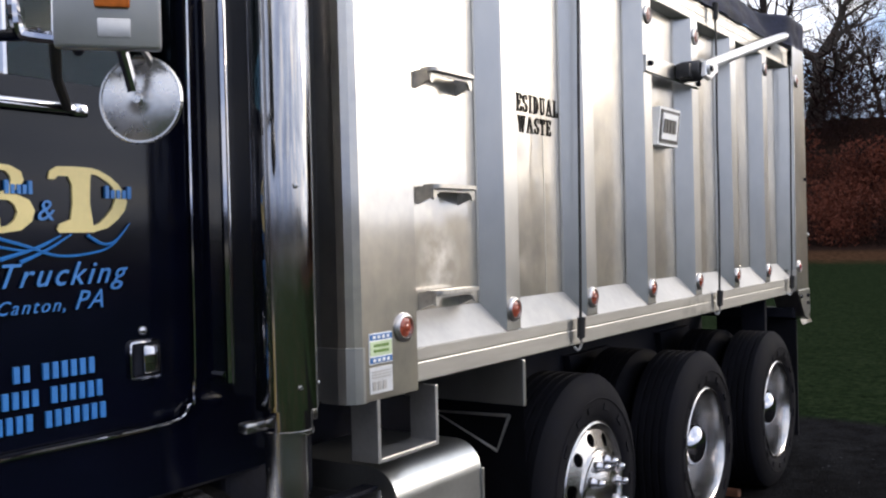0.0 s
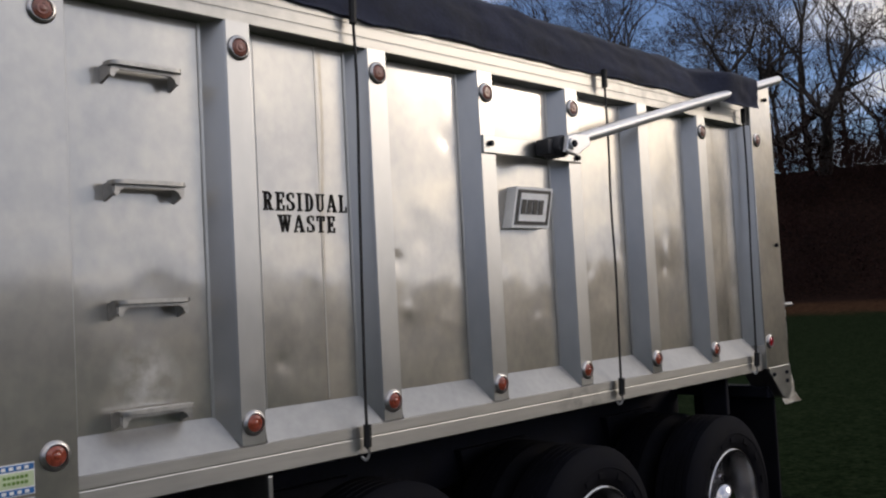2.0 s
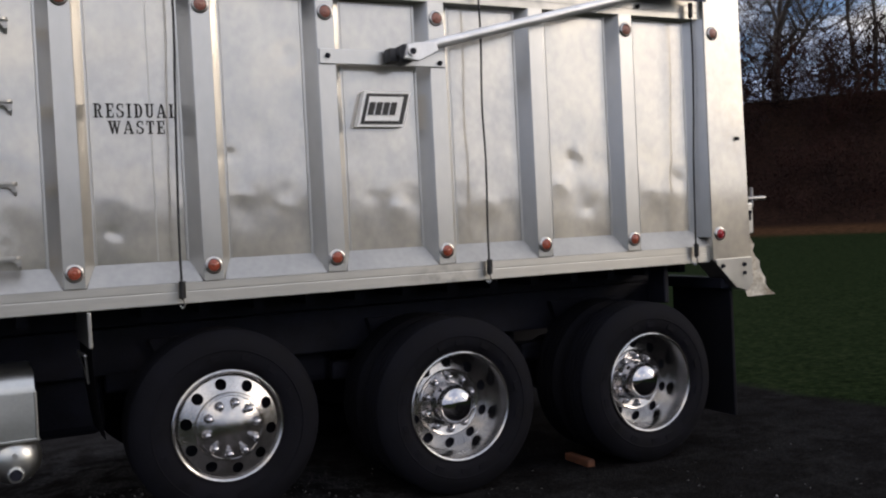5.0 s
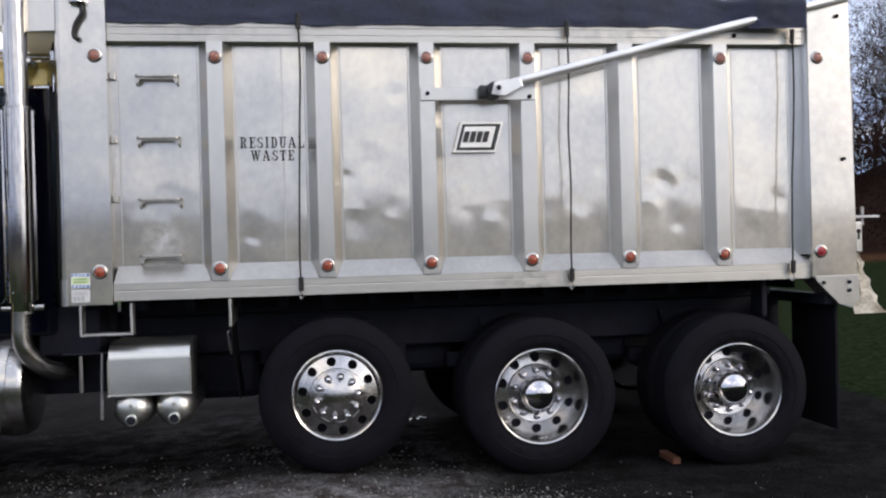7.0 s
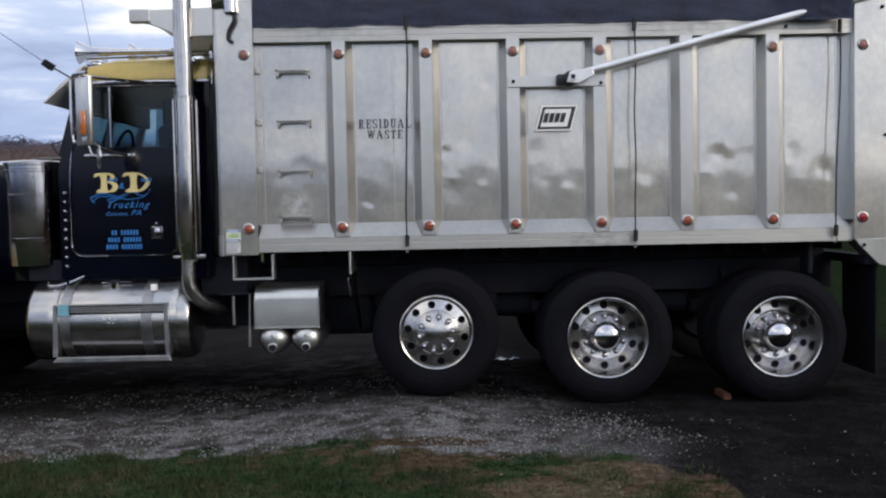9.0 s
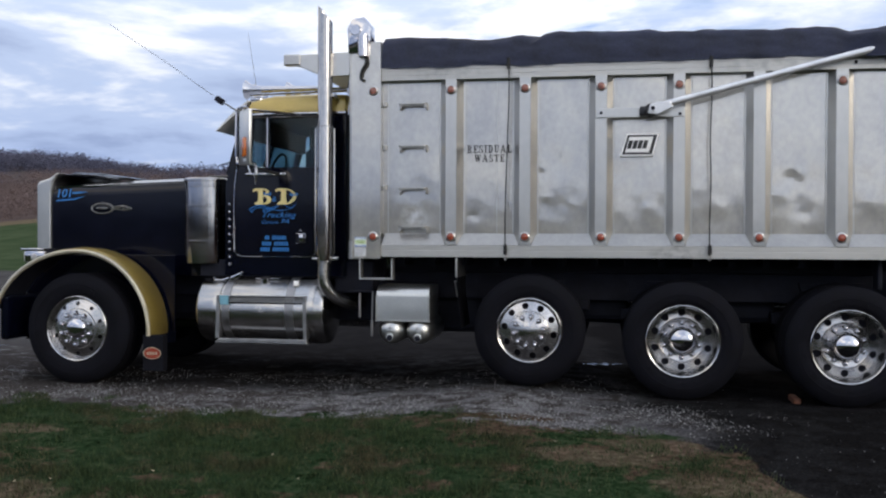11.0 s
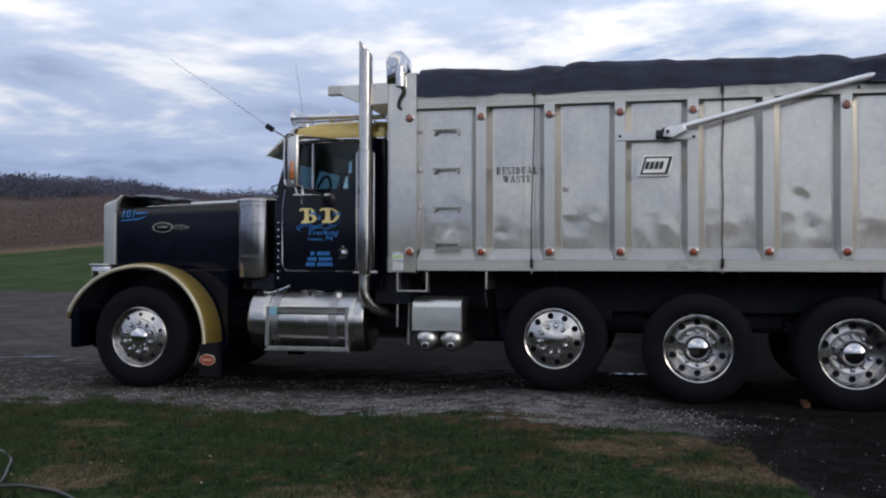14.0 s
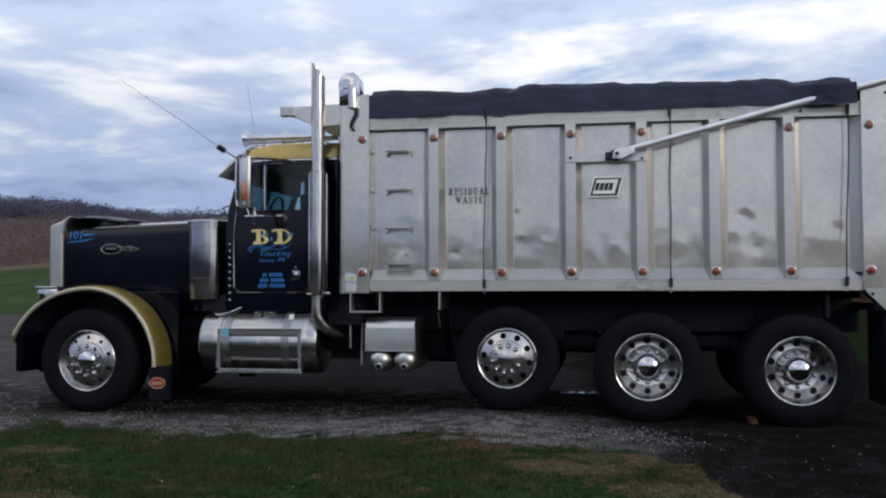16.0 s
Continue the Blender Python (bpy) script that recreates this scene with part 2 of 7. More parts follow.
WOODS_GOLD = material("far autumn woods", (0.11, 0.07, 0.045), 0.95, 0.0, 0.35, 0.06)
PINE = material("dull conifer", (0.034, 0.036, 0.033), 0.95, 0.0, 0.35, 0.5)
FALLEN = material("pale fallen leaves", (0.33, 0.27, 0.19), 0.8, 0.0, 0.5, 2.0, spec=0.1)
WATER = material("puddle water", (0.03, 0.03, 0.03), 0.03, 0.0)


def stain(m, x, z, wide, high, colour, amount, scale):
    """A ragged mark with its own shape round one spot of an upright side."""
    nt = m.node_tree
    b = nt.nodes["Principled BSDF"]
    old = b.inputs["Base Color"].links[0].from_socket
    geo, mp, ln = nt.nodes.new("ShaderNodeNewGeometry"), nt.nodes.new("ShaderNodeMapping"), nt.nodes.new("ShaderNodeVectorMath")
    mp.vector_type = "POINT"
    mp.inputs["Scale"].default_value = (1 / wide, 0, 1 / high)
    mp.inputs["Location"].default_value = (-x / wide, 0, -z / high)
    ln.operation = "LENGTH"
    nt.links.new(geo.outputs["Position"], mp.inputs["Vector"])
    nt.links.new(mp.outputs[0], ln.inputs[0])
    no, fall, rag, mul, mx = nt.nodes.new("ShaderNodeTexNoise"), nt.nodes.new("ShaderNodeMapRange"), nt.nodes.new("ShaderNodeMapRange"), nt.nodes.new("ShaderNodeMath"), nt.nodes.new("ShaderNodeMix")
    no.inputs["Scale"].default_value, no.inputs["Detail"].default_value = scale, 5
    nt.links.new(geo.outputs["Position"], no.inputs["Vector"])
    fall.inputs["From Min"].default_value, fall.inputs["From Max"].default_value = 1.0, 0.25
    nt.links.new(ln.outputs["Value"], fall.inputs["Value"])
    rag.inputs["From Min"].default_value, rag.inputs["From Max"].default_value, rag.inputs["To Max"].default_value = 0.38, 0.62, amount
    nt.links.new(no.outputs["Fac"], rag.inputs["Value"])
    mul.operation = "MULTIPLY"
    nt.links.new(fall.outputs[0], mul.inputs[0])
    nt.links.new(rag.outputs[0], mul.inputs[1])
    mx.data_type = "RGBA"
    nt.links.new(mul.outputs[0], mx.inputs["Factor"])
    nt.links.new(old, mx.inputs[6])
    mx.inputs[7].default_value = (*colour, 1)
    nt.links.new(mx.outputs[2], b.inputs["Base Color"])


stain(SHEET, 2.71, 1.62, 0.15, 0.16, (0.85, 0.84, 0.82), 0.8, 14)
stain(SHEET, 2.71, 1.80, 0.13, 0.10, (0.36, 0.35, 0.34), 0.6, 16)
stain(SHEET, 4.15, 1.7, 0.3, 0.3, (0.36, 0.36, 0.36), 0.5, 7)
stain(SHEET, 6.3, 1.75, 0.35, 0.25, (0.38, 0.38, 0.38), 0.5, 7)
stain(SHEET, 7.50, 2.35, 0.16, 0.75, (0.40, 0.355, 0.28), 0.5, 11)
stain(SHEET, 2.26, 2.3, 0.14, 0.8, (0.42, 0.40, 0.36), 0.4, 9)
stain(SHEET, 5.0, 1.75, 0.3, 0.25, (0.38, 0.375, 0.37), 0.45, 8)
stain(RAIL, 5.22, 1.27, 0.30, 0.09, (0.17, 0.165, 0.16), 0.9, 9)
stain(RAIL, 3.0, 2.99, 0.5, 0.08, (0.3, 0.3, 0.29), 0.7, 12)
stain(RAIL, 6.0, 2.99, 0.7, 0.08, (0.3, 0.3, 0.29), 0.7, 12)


def glass_material():
    m = bpy.data.materials.new("tinted cab glass")
    m.use_nodes = True
    nt = m.node_tree
    b = nt.nodes["Principled BSDF"]
    tr, mx, fr = nt.nodes.new("ShaderNodeBsdfTransparent"), nt.nodes.new("ShaderNodeMixShader"), nt.nodes.new("ShaderNodeLayerWeight")
    ga, gb = nt.nodes.new("ShaderNodeMath"), nt.nodes.new("ShaderNodeMath")
    ga.operation, gb.operation = "POWER", "MULTIPLY_ADD"
    ga.inputs[1].default_value, gb.inputs[1].default_value, gb.inputs[2].default_value = 5.0, 0.5, 0.025
    nt.links.new(fr.outputs["Facing"], ga.inputs[0])
    nt.links.new(ga.outputs[0], gb.inputs[0])
    b.inputs["Base Color"].default_value, b.inputs["Roughness"].default_value, b.inputs["Metallic"].default_value = (0.8, 0.85, 0.85, 1), 0.02, 1.0
    tr.inputs[0].default_value = (0.44, 0.56, 0.60, 1)
    nt.links.new(gb.outputs[0], mx.inputs[0])
    nt.links.new(tr.outputs[0], mx.inputs[1])
    nt.links.new(b.outputs[0], mx.inputs[2])
    nt.links.new(mx.outputs[0], nt.nodes["Material Output"].inputs["Surface"])
    return m


GLASS = glass_material()


def stone_material():
    m = bpy.data.materials.new("grey gravel stones")
    m.use_nodes = True
    nt = m.node_tree
    b = nt.nodes["Principled BSDF"]
    g, r = nt.nodes.new("ShaderNodeNewGeometry"), nt.nodes.new("ShaderNodeValToRGB")
    r.color_ramp.elements.new(0.6)
    for e, (p, c) in zip(r.color_ramp.elements, ((0.0, (0.025, 0.024, 0.025)), (0.6, (0.095, 0.093, 0.096)), (1.0, (0.24, 0.238, 0.236)))):
        e.position, e.color = p, (*c, 1)
    nt.links.new(g.outputs["Random Per Island"], r.inputs[0])
    nt.links.new(r.outputs[0], b.inputs["Base Color"])
    b.inputs["Roughness"].default_value, b.inputs["Specular IOR Level"].default_value = 0.8, 0.25
    return m


STONE = stone_material()


def grass_material():
    """Every blade has a green of its own; yellower in patches."""
    m = bpy.data.materials.new("lawn grass")
    m.use_nodes = True
    nt = m.node_tree
    b = nt.nodes["Principled BSDF"]
    g, r, r2, no, mx = (nt.nodes.new("ShaderNode" + k) for k in ("NewGeometry", "ValToRGB", "ValToRGB", "TexNoise", "Mix"))
    for ramp, stops in ((r, ((0.0, (0.008, 0.017, 0.006)), (0.55, (0.024, 0.046, 0.017)), (1.0, (0.058, 0.078, 0.03)))), (r2, ((0.0, (0.018, 0.016, 0.009)), (0.55, (0.05, 0.042, 0.022)), (1.0, (0.12, 0.09, 0.05))))):
        ramp.color_ramp.elements.new(0.5)
        for e, (p, c) in zip(ramp.color_ramp.elements, stops):
            e.position, e.color = p, (*c, 1)
        nt.links.new(g.outputs["Random Per Island"], ramp.inputs[0])
    no.inputs["Scale"].default_value, no.inputs["Detail"].default_value = 1.3, 4
    nt.links.new(g.outputs["Position"], no.inputs["Vector"])
    mr = nt.nodes.new("ShaderNodeMapRange")
    mr.inputs["From Min"].default_value, mr.inputs["From Max"].default_value, mr.inputs["To Max"].default_value = 0.48, 0.64, 0.85
    nt.links.new(no.outputs["Fac"], mr.inputs["Value"])
    mx.data_type = "RGBA"
    nt.links.new(mr.outputs[0], mx.inputs["Factor"])
    nt.links.new(r.outputs[0], mx.inputs[6])
    nt.links.new(r2.outputs[0], mx.inputs[7])
    nt.links.new(mx.outputs[2], b.inputs["Base Color"])
    b.inputs["Roughness"].default_value, b.inputs["Specular IOR Level"].default_value = 0.7, 0.15
    return m


GRASS = grass_material()


BARE_SPOTS = ((2.95, -4.0, 0.62, 0.3), (0.93, -3.86, 0.42, 0.42), (-0.1, -3.9, 0.4, 0.2), (4.95, -1.95, 0.45, 0.25), (4.55, -2.3, 0.55, 0.22), (5.35, -2.9, 0.5, 0.3), (0.0, -2.15, 0.4, 0.18))


def ground_material():
    """Gravel drive, lawn and far fields on the one ground sheet, told apart by place and noise."""
    m = bpy.data.materials.new("ground")
    m.use_nodes = True
    nt = m.node_tree
    b = nt.nodes["Principled BSDF"]
    geo = nt.nodes.new("ShaderNodeNewGeometry")
    sep = nt.nodes.new("ShaderNodeSeparateXYZ")
    nt.links.new(geo.outputs["Position"], sep.inputs[0])
    X, Y, Z = sep.outputs

    def mth(op, *args):
        n = nt.nodes.new("ShaderNodeMath")
        n.operation = op
        for i, v in enumerate(args):
            if isinstance(v, (int, float)):
                n.inputs[i].default_value = v
            else:
                nt.links.new(v, n.inputs[i])
        return n.outputs[0]

    def noi(s, detail=4, rough=0.55):
        n = nt.nodes.new("ShaderNodeTexNoise")
        n.inputs["Scale"].default_value, n.inputs["Detail"].default_value, n.inputs["Roughness"].default_value = s, detail, rough
        nt.links.new(geo.outputs["Position"], n.inputs["Vector"])
        return n.outputs["Fac"]

    def step(v, a, z):
        n = nt.nodes.new("ShaderNodeMapRange")
        n.interpolation_type = "SMOOTHSTEP"
        n.inputs["From Min"].default_value, n.inputs["From Max"].default_value = a, z
        nt.links.new(v, n.inputs["Value"])
        return n.outputs[0]

    def ramp(fac, stops):
        n = nt.nodes.new("ShaderNodeValToRGB")
        while len(n.color_ramp.elements) < len(stops):
            n.color_ramp.elements.new(0.5)
        for e, (p, c) in zip(n.color_ramp.elements, stops):
            e.position, e.color = p, (*c, 1)
        nt.links.new(fac, n.inputs[0])
        return n.outputs[0]

    def mix(fac, a, z):
        n = nt.nodes.new("ShaderNodeMix")
        n.data_type = "RGBA"
        nt.links.new(fac, n.inputs["Factor"])
        nt.links.new(a, n.inputs[6])
        nt.links.new(z, n.inputs[7])
        return n.outputs[2]

    n1, n2, n3, n4, n5 = noi(0.7), noi(5.0), noi(38.0, 3), noi(0.11), noi(15.0, 3)
    n6 = noi(0.012, 3)
    vor = nt.nodes.new("ShaderNodeTexVoronoi")
    vor.inputs["Scale"].default_value = 75.0
    nt.links.new(geo.outputs["Position"], vor.inputs["Vector"])
    wob = mth("MULTIPLY", mth("ADD", mth("SUBTRACT", n1, 0.5), mth("MULTIPLY", mth("SUBTRACT", n2, 0.5), 0.5)), 1.5)
    # the near edge of the drive bends towards the camera on its way back
    reach = mth("ADD", mth("MULTIPLY", mth("MAXIMUM", mth("SUBTRACT", X, 3.2), 0.0), 0.27), mth("MULTIPLY", mth("MAXIMUM", mth("SUBTRACT", X, 5.5), 0.0), 4.5))
    near = step(mth("ADD", mth("ADD", Y, wob), reach), -1.36, -1.16)
    back = mth("SUBTRACT", 1.0, step(mth("ADD", X, mth("MULTIPLY", wob, 0.35)), 9.1, 9.45))
    lot_far = mth("SUBTRACT", 1.0, step(mth("ADD", mth("ADD", Y, wob), mth("MULTIPLY", mth("MAXIMUM", mth("ADD", X, 3.0), 0.0), 1.4)), 24.5, 25.5))

    def spot(x, y, wide, deep, ragged=0.8):
        """A ragged patch on the ground round one place."""
        dx, dy = mth("DIVIDE", mth("SUBTRACT", X, x), wide), mth("DIVIDE", mth("SUBTRACT", Y, y), deep)
        d = mth("SQRT", mth("ADD", mth("MULTIPLY", dx, dx), mth("MULTIPLY", dy, dy)))
        return mth("SUBTRACT", 1.0, step(mth("ADD", d, mth("MULTIPLY", mth("SUBTRACT", n2, 0.5), 2 * ragged)), 0.75, 1.05))

    # clumps of grass that stand out into the gravel
    for sx, sy, sw, sd in ((3.75, -1.32, 0.55, 0.13), (2.2, -1.28, 0.2, 0.12), (3.0, -1.5, 0.3, 0.12)):
        near = mth("MULTIPLY", near, mth("SUBTRACT", 1.0, spot(sx, sy, sw, sd, 0.5)))
    gravel_mask = mth("MULTIPLY", mth("MULTIPLY", near, back), lot_far)
    gravel = ramp(mth("ADD", mth("MULTIPLY", vor.outputs["Color"], 0.5), mth("MULTIPLY", n1, 0.5)),
                  [(0.25, (0.038, 0.037, 0.039)), (0.5, (0.11, 0.107, 0.112)), (0.78, (0.29, 0.29, 0.295))])
    dirt = ramp(n3, [(0.3, (0.022, 0.019, 0.018)), (0.7, (0.065, 0.058, 0.055))])
    # more soil shows through towards the bonnet end
    gravel = mix(step(mth("ADD", n2, mth("SUBTRACT", mth("MULTIPLY", step(X, -0.5, 3.2), 0.13), 0.10)), 0.42, 0.62), dirt, gravel)
    # the yard beyond is packed fine dust
    packed = ramp(mth("ADD", mth("MULTIPLY", n1, 0.5), mth("MULTIPLY", n2, 0.5)), [(0.36, (0.04, 0.038, 0.039)), (0.64, (0.085, 0.081, 0.08))])
    beyond = step(mth("ADD", Y, wob), 1.6, 4.0)
    gravel = mix(beyond, gravel, packed)
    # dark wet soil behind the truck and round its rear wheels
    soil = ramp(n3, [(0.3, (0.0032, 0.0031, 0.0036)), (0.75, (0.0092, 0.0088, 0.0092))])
    # the second term paints shade under and beyond the truck in the same colour
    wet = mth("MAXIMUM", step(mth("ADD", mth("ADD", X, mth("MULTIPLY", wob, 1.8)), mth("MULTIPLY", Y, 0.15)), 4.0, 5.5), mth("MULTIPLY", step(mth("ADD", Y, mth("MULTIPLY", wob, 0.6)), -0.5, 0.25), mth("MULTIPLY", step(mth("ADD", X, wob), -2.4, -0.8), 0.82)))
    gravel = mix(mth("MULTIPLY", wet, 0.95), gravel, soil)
    lawn = ramp(mth("ADD", mth("ADD", mth("MULTIPLY", n3, 0.3), mth("MULTIPLY", n5, 0.4)), mth("MULTIPLY", n2, 0.3)),
                [(0.38, (0.005, 0.009, 0.0035)), (0.5, (0.016, 0.031, 0.014)), (0.62, (0.042, 0.054, 0.029))])
    brown = ramp(mth("ADD", mth("MULTIPLY", n3, 0.5), mth("MULTIPLY", n5, 0.5)), [(0.36, (0.024, 0.015, 0.011)), (0.5, (0.056, 0.036, 0.026)), (0.64, (0.11, 0.073, 0.050))])
    # worn brown patches, most of them along the edge of the drive
    verge = step(mth("ADD", mth("ADD", Y, wob), reach), -2.3, -1.4)
    verge = mth("MULTIPLY", mth("MULTIPLY", verge, step(X, 2.0, 4.0)), mth("SUBTRACT", 1.0, step(X, 7.0, 8.0)))
    worn = mth("ADD", mth("ADD", mth("MULTIPLY", n1, 0.55), mth("MULTIPLY", n2, 0.45)), mth("MULTIPLY", verge, 0.09))
    lawn = mix(mth("MULTIPLY", mth("MULTIPLY", step(worn, 0.535, 0.60), 0.9), mth("MULTIPLY", mth("SUBTRACT", 1.0, step(X, 7.6, 8.6)), mth("SUBTRACT", 1.0, step(Y, 4.0, 10.0)))), lawn, brown)
    tan = ramp(mth("ADD", mth("MULTIPLY", n3, 0.5), mth("MULTIPLY", n5, 0.5)), [(0.36, (0.042, 0.029, 0.021)), (0.5, (0.095, 0.068, 0.048)), (0.64, (0.15, 0.112, 0.08))])
    lawn = mix(mth("MULTIPLY", spot(0.7, -1.32, 0.42, 0.16), 0.9), lawn, brown)
    for sx, sy, sw, sd in BARE_SPOTS:
        lawn = mix(mth("MULTIPLY", spot(sx, sy, sw, sd), 0.68), lawn, tan)
    # darker grass behind the drive, with shade painted into its colour
    shade_lawn = ramp(n5, [(0.35, (0.0038, 0.0057, 0.003)), (0.65, (0.0105, 0.0145, 0.0068))])
    lawn = mix(mth("MULTIPLY", step(mth("ADD", mth("ADD", X, mth("MULTIPLY", wob, 2.5)), mth("MULTIPLY", Y, 0.4)), 7.6, 9.6), 0.75), lawn, shade_lawn)
    far = mth("SQRT", mth("ADD", mth("MULTIPLY", X, X), mth("MULTIPLY", Y, Y)))
    tall = ramp(n4, [(0.35, (0.060, 0.045, 0.042)), (0.65, (0.092, 0.069, 0.062))])
    # the far slopes carry some haze in their browns too
    slopes = ramp(n6, [(0.40, (0.074, 0.064, 0.068)), (0.5, (0.10, 0.085, 0.080)), (0.56, (0.072, 0.082, 0.074)), (0.66, (0.078, 0.066, 0.070))])
    tall = mix(step(mth("ADD", far, mth("MULTIPLY", wob, 20.0)), 210, 250), tall, slopes)
    # a pale dry strip edges the mown field
    strip = ramp(n2, [(0.35, (0.085, 0.066, 0.043)), (0.65, (0.14, 0.112, 0.075))])
    edge = mth("ADD", far, mth("MULTIPLY", wob, 2.0))
    pasture = ramp(mth("ADD", mth("MULTIPLY", n4, 0.5), mth("MULTIPLY", n1, 0.5)), [(0.38, (0.030, 0.048, 0.023)), (0.62, (0.056, 0.074, 0.040))])
    lawn = mix(mth("MULTIPLY", step(Y, 16, 26), mth("SUBTRACT", 1.0, step(X, 4.0, 12.0))), lawn, pasture)
    field = mix(step(edge, 67, 69), lawn, strip)
    field = mix(step(edge, 73, 76), field, tall)
    bank = mth("MULTIPLY", step(mth("ADD", far, mth("MULTIPLY", wob, 1.0)), 42, 47), step(X, 10, 16))
    scrub = ramp(n2, [(0.35, (0.010, 0.007, 0.006)), (0.65, (0.026, 0.014, 0.011))])
    foot = ramp(n2, [(0.35, (0.025, 0.013, 0.008)), (0.65, (0.06, 0.032, 0.018))])
    field = mix(mth("MULTIPLY", step(mth("ADD", far, mth("MULTIPLY", wob, 2.0)), 36, 39), step(X, 10, 16)), field, foot)
    field = mix(bank, field, scrub)
    # unseen ground behind the camera, made pale to lighten the sheets' reflections
    rear_pale = ramp(n4, [(0.35, (0.085, 0.08, 0.066)), (0.65, (0.135, 0.126, 0.104))])
    field = mix(mth("SUBTRACT", 1.0, step(Y, -70.0, -45.0)), field, rear_pale)
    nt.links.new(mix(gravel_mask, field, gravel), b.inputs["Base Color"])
    b.inputs["Roughness"].default_value = 0.9
    b.inputs["Specular IOR Level"].default_value = 0.0
    bp = nt.nodes.new("ShaderNodeBump")
    bp.inputs["Strength"].default_value, bp.inputs["Distance"].default_value = 0.6, 0.012
    nt.links.new(mth("MULTIPLY", mth("ADD", n3, mth("MULTIPLY", vor.outputs["Distance"], 0.8)), mth("SUBTRACT", 1.0, step(Y, 1.0, 5.0))), bp.inputs["Height"])
    nt.links.new(bp.outputs[0], b.inputs["Normal"])
    return m


# ---- mesh helpers ----
WORLD_OF = {}


def mesh_of(name, bm, mat, smooth=False):
    me = bpy.data.meshes.new(name)
    bm.normal_update()
    bm.to_mesh(me)
    bm.free()
    me.materials.append(mat)
    if smooth:
        for p in me.polygons:
            p.use_smooth = True
    return me


def crease(me, angle=40):
    me.set_sharp_from_angle(angle=radians(angle))


def place(name, me, parent=None, label="", m=Matrix.Identity(4)):
    ob = new(name, me)
    ob.matrix_basis = m
    if parent:
        ob.parent = parent
        ob.matrix_parent_inverse = WORLD_OF[parent].inverted()
    WORLD_OF[ob] = m.copy()
    if label:
        tagged(ob, label)
    return ob


def part(name, bm, mat, parent, label="", smooth=True, m=Matrix.Identity(4)):
    me = mesh_of(name, bm, mat, smooth)
    if smooth:
        crease(me)
    return place(name, me, parent, label, m)


def thing(name, base, label, category, group="", kind=""):
    ob = new(name)
    ob.empty_display_size = 0.2
    ob.matrix_basis = Matrix.Translation(base)
    WORLD_OF[ob] = Matrix.Translation(base)
    return tagged(ob, label, category, group, kind)


def box(bm, x0, x1, y0, y1, z0, z1, bevel=0.0, m=None):
    r = bmesh.ops.create_cube(bm, size=1)
    vs = r["verts"]
    for v in vs:
        v.co = Vector(((x0 + x1) / 2 + v.co.x * (x1 - x0), (y0 + y1) / 2 + v.co.y * (y1 - y0), (z0 + z1) / 2 + v.co.z * (z1 - z0)))
        if m:
            v.co = m @ v.co
    if bevel:
        es = {e for v in vs for e in v.link_edges}
        bmesh.ops.bevel(bm, geom=list(es), offset=bevel, segments=2, affect="EDGES", profile=0.5)
    return bm


def prism(bm, outline, y0, y1, bevel=0.0):
    """An outline in x and z, drawn out from y0 to y1."""
    a = [bm.verts.new((x, y0, z)) for x, z in outline]
    b = [bm.verts.new((x, y1, z)) for x, z in outline]
    n = len(a)
    fs = [bm.faces.new(a), bm.faces.new(b[::-1])]
    for i in range(n):
        fs.append(bm.faces.new((a[i], b[i], b[(i + 1) % n], a[(i + 1) % n])))
    bmesh.ops.recalc_face_normals(bm, faces=fs)
    if bevel:
        bmesh.ops.bevel(bm, geom=list({e for f in fs[:2] for e in f.edges}), offset=bevel, segments=2, affect="EDGES", profile=0.5)
    return bm


def extrude_x(bm, outline, x0, x1):
    """An outline in y and z, drawn out from x0 to x1."""
    a = [bm.verts.new((x0, y, z)) for y, z in outline]
    b = [bm.verts.new((x1, y, z)) for y, z in outline]
    n = len(a)
    bm.faces.new(a), bm.faces.new(b[::-1])
    for i in range(n):
        bm.faces.new((a[i], b[i], b[(i + 1) % n], a[(i + 1) % n]))
    bmesh.ops.recalc_face_normals(bm, faces=bm.faces[:])
    return bm


def tube(bm, points, r, seg=10, caps=True, taper=None):
    """A round tube along points."""
    pts = [Vector(p) for p in points]
    rings = []
    up = Vector((0.13, 0.31, 0.94))
    for i, p in enumerate(pts):
        d = (pts[min(i + 1, len(pts) - 1)] - pts[max(i - 1, 0)]).normalized()
        s = d.cross(up)
        s = s.normalized() if s.length > 1e-4 else d.orthogonal().normalized()
        u = s.cross(d)
        rr = r if taper is None else r + (taper - r) * i / (len(pts) - 1)
        rings.append([bm.verts.new(p + (s * math.cos(a) + u * math.sin(a)) * rr) for a in (2 * math.pi * k / seg for k in range(seg))])
    for a, b in zip(rings, rings[1:]):
        for k in range(seg):
            bm.faces.new((a[k], a[(k + 1) % seg], b[(k + 1) % seg], b[k]))
    if caps:
        bm.faces.new(rings[0][::-1])
        bm.faces.new(rings[-1])
    return bm


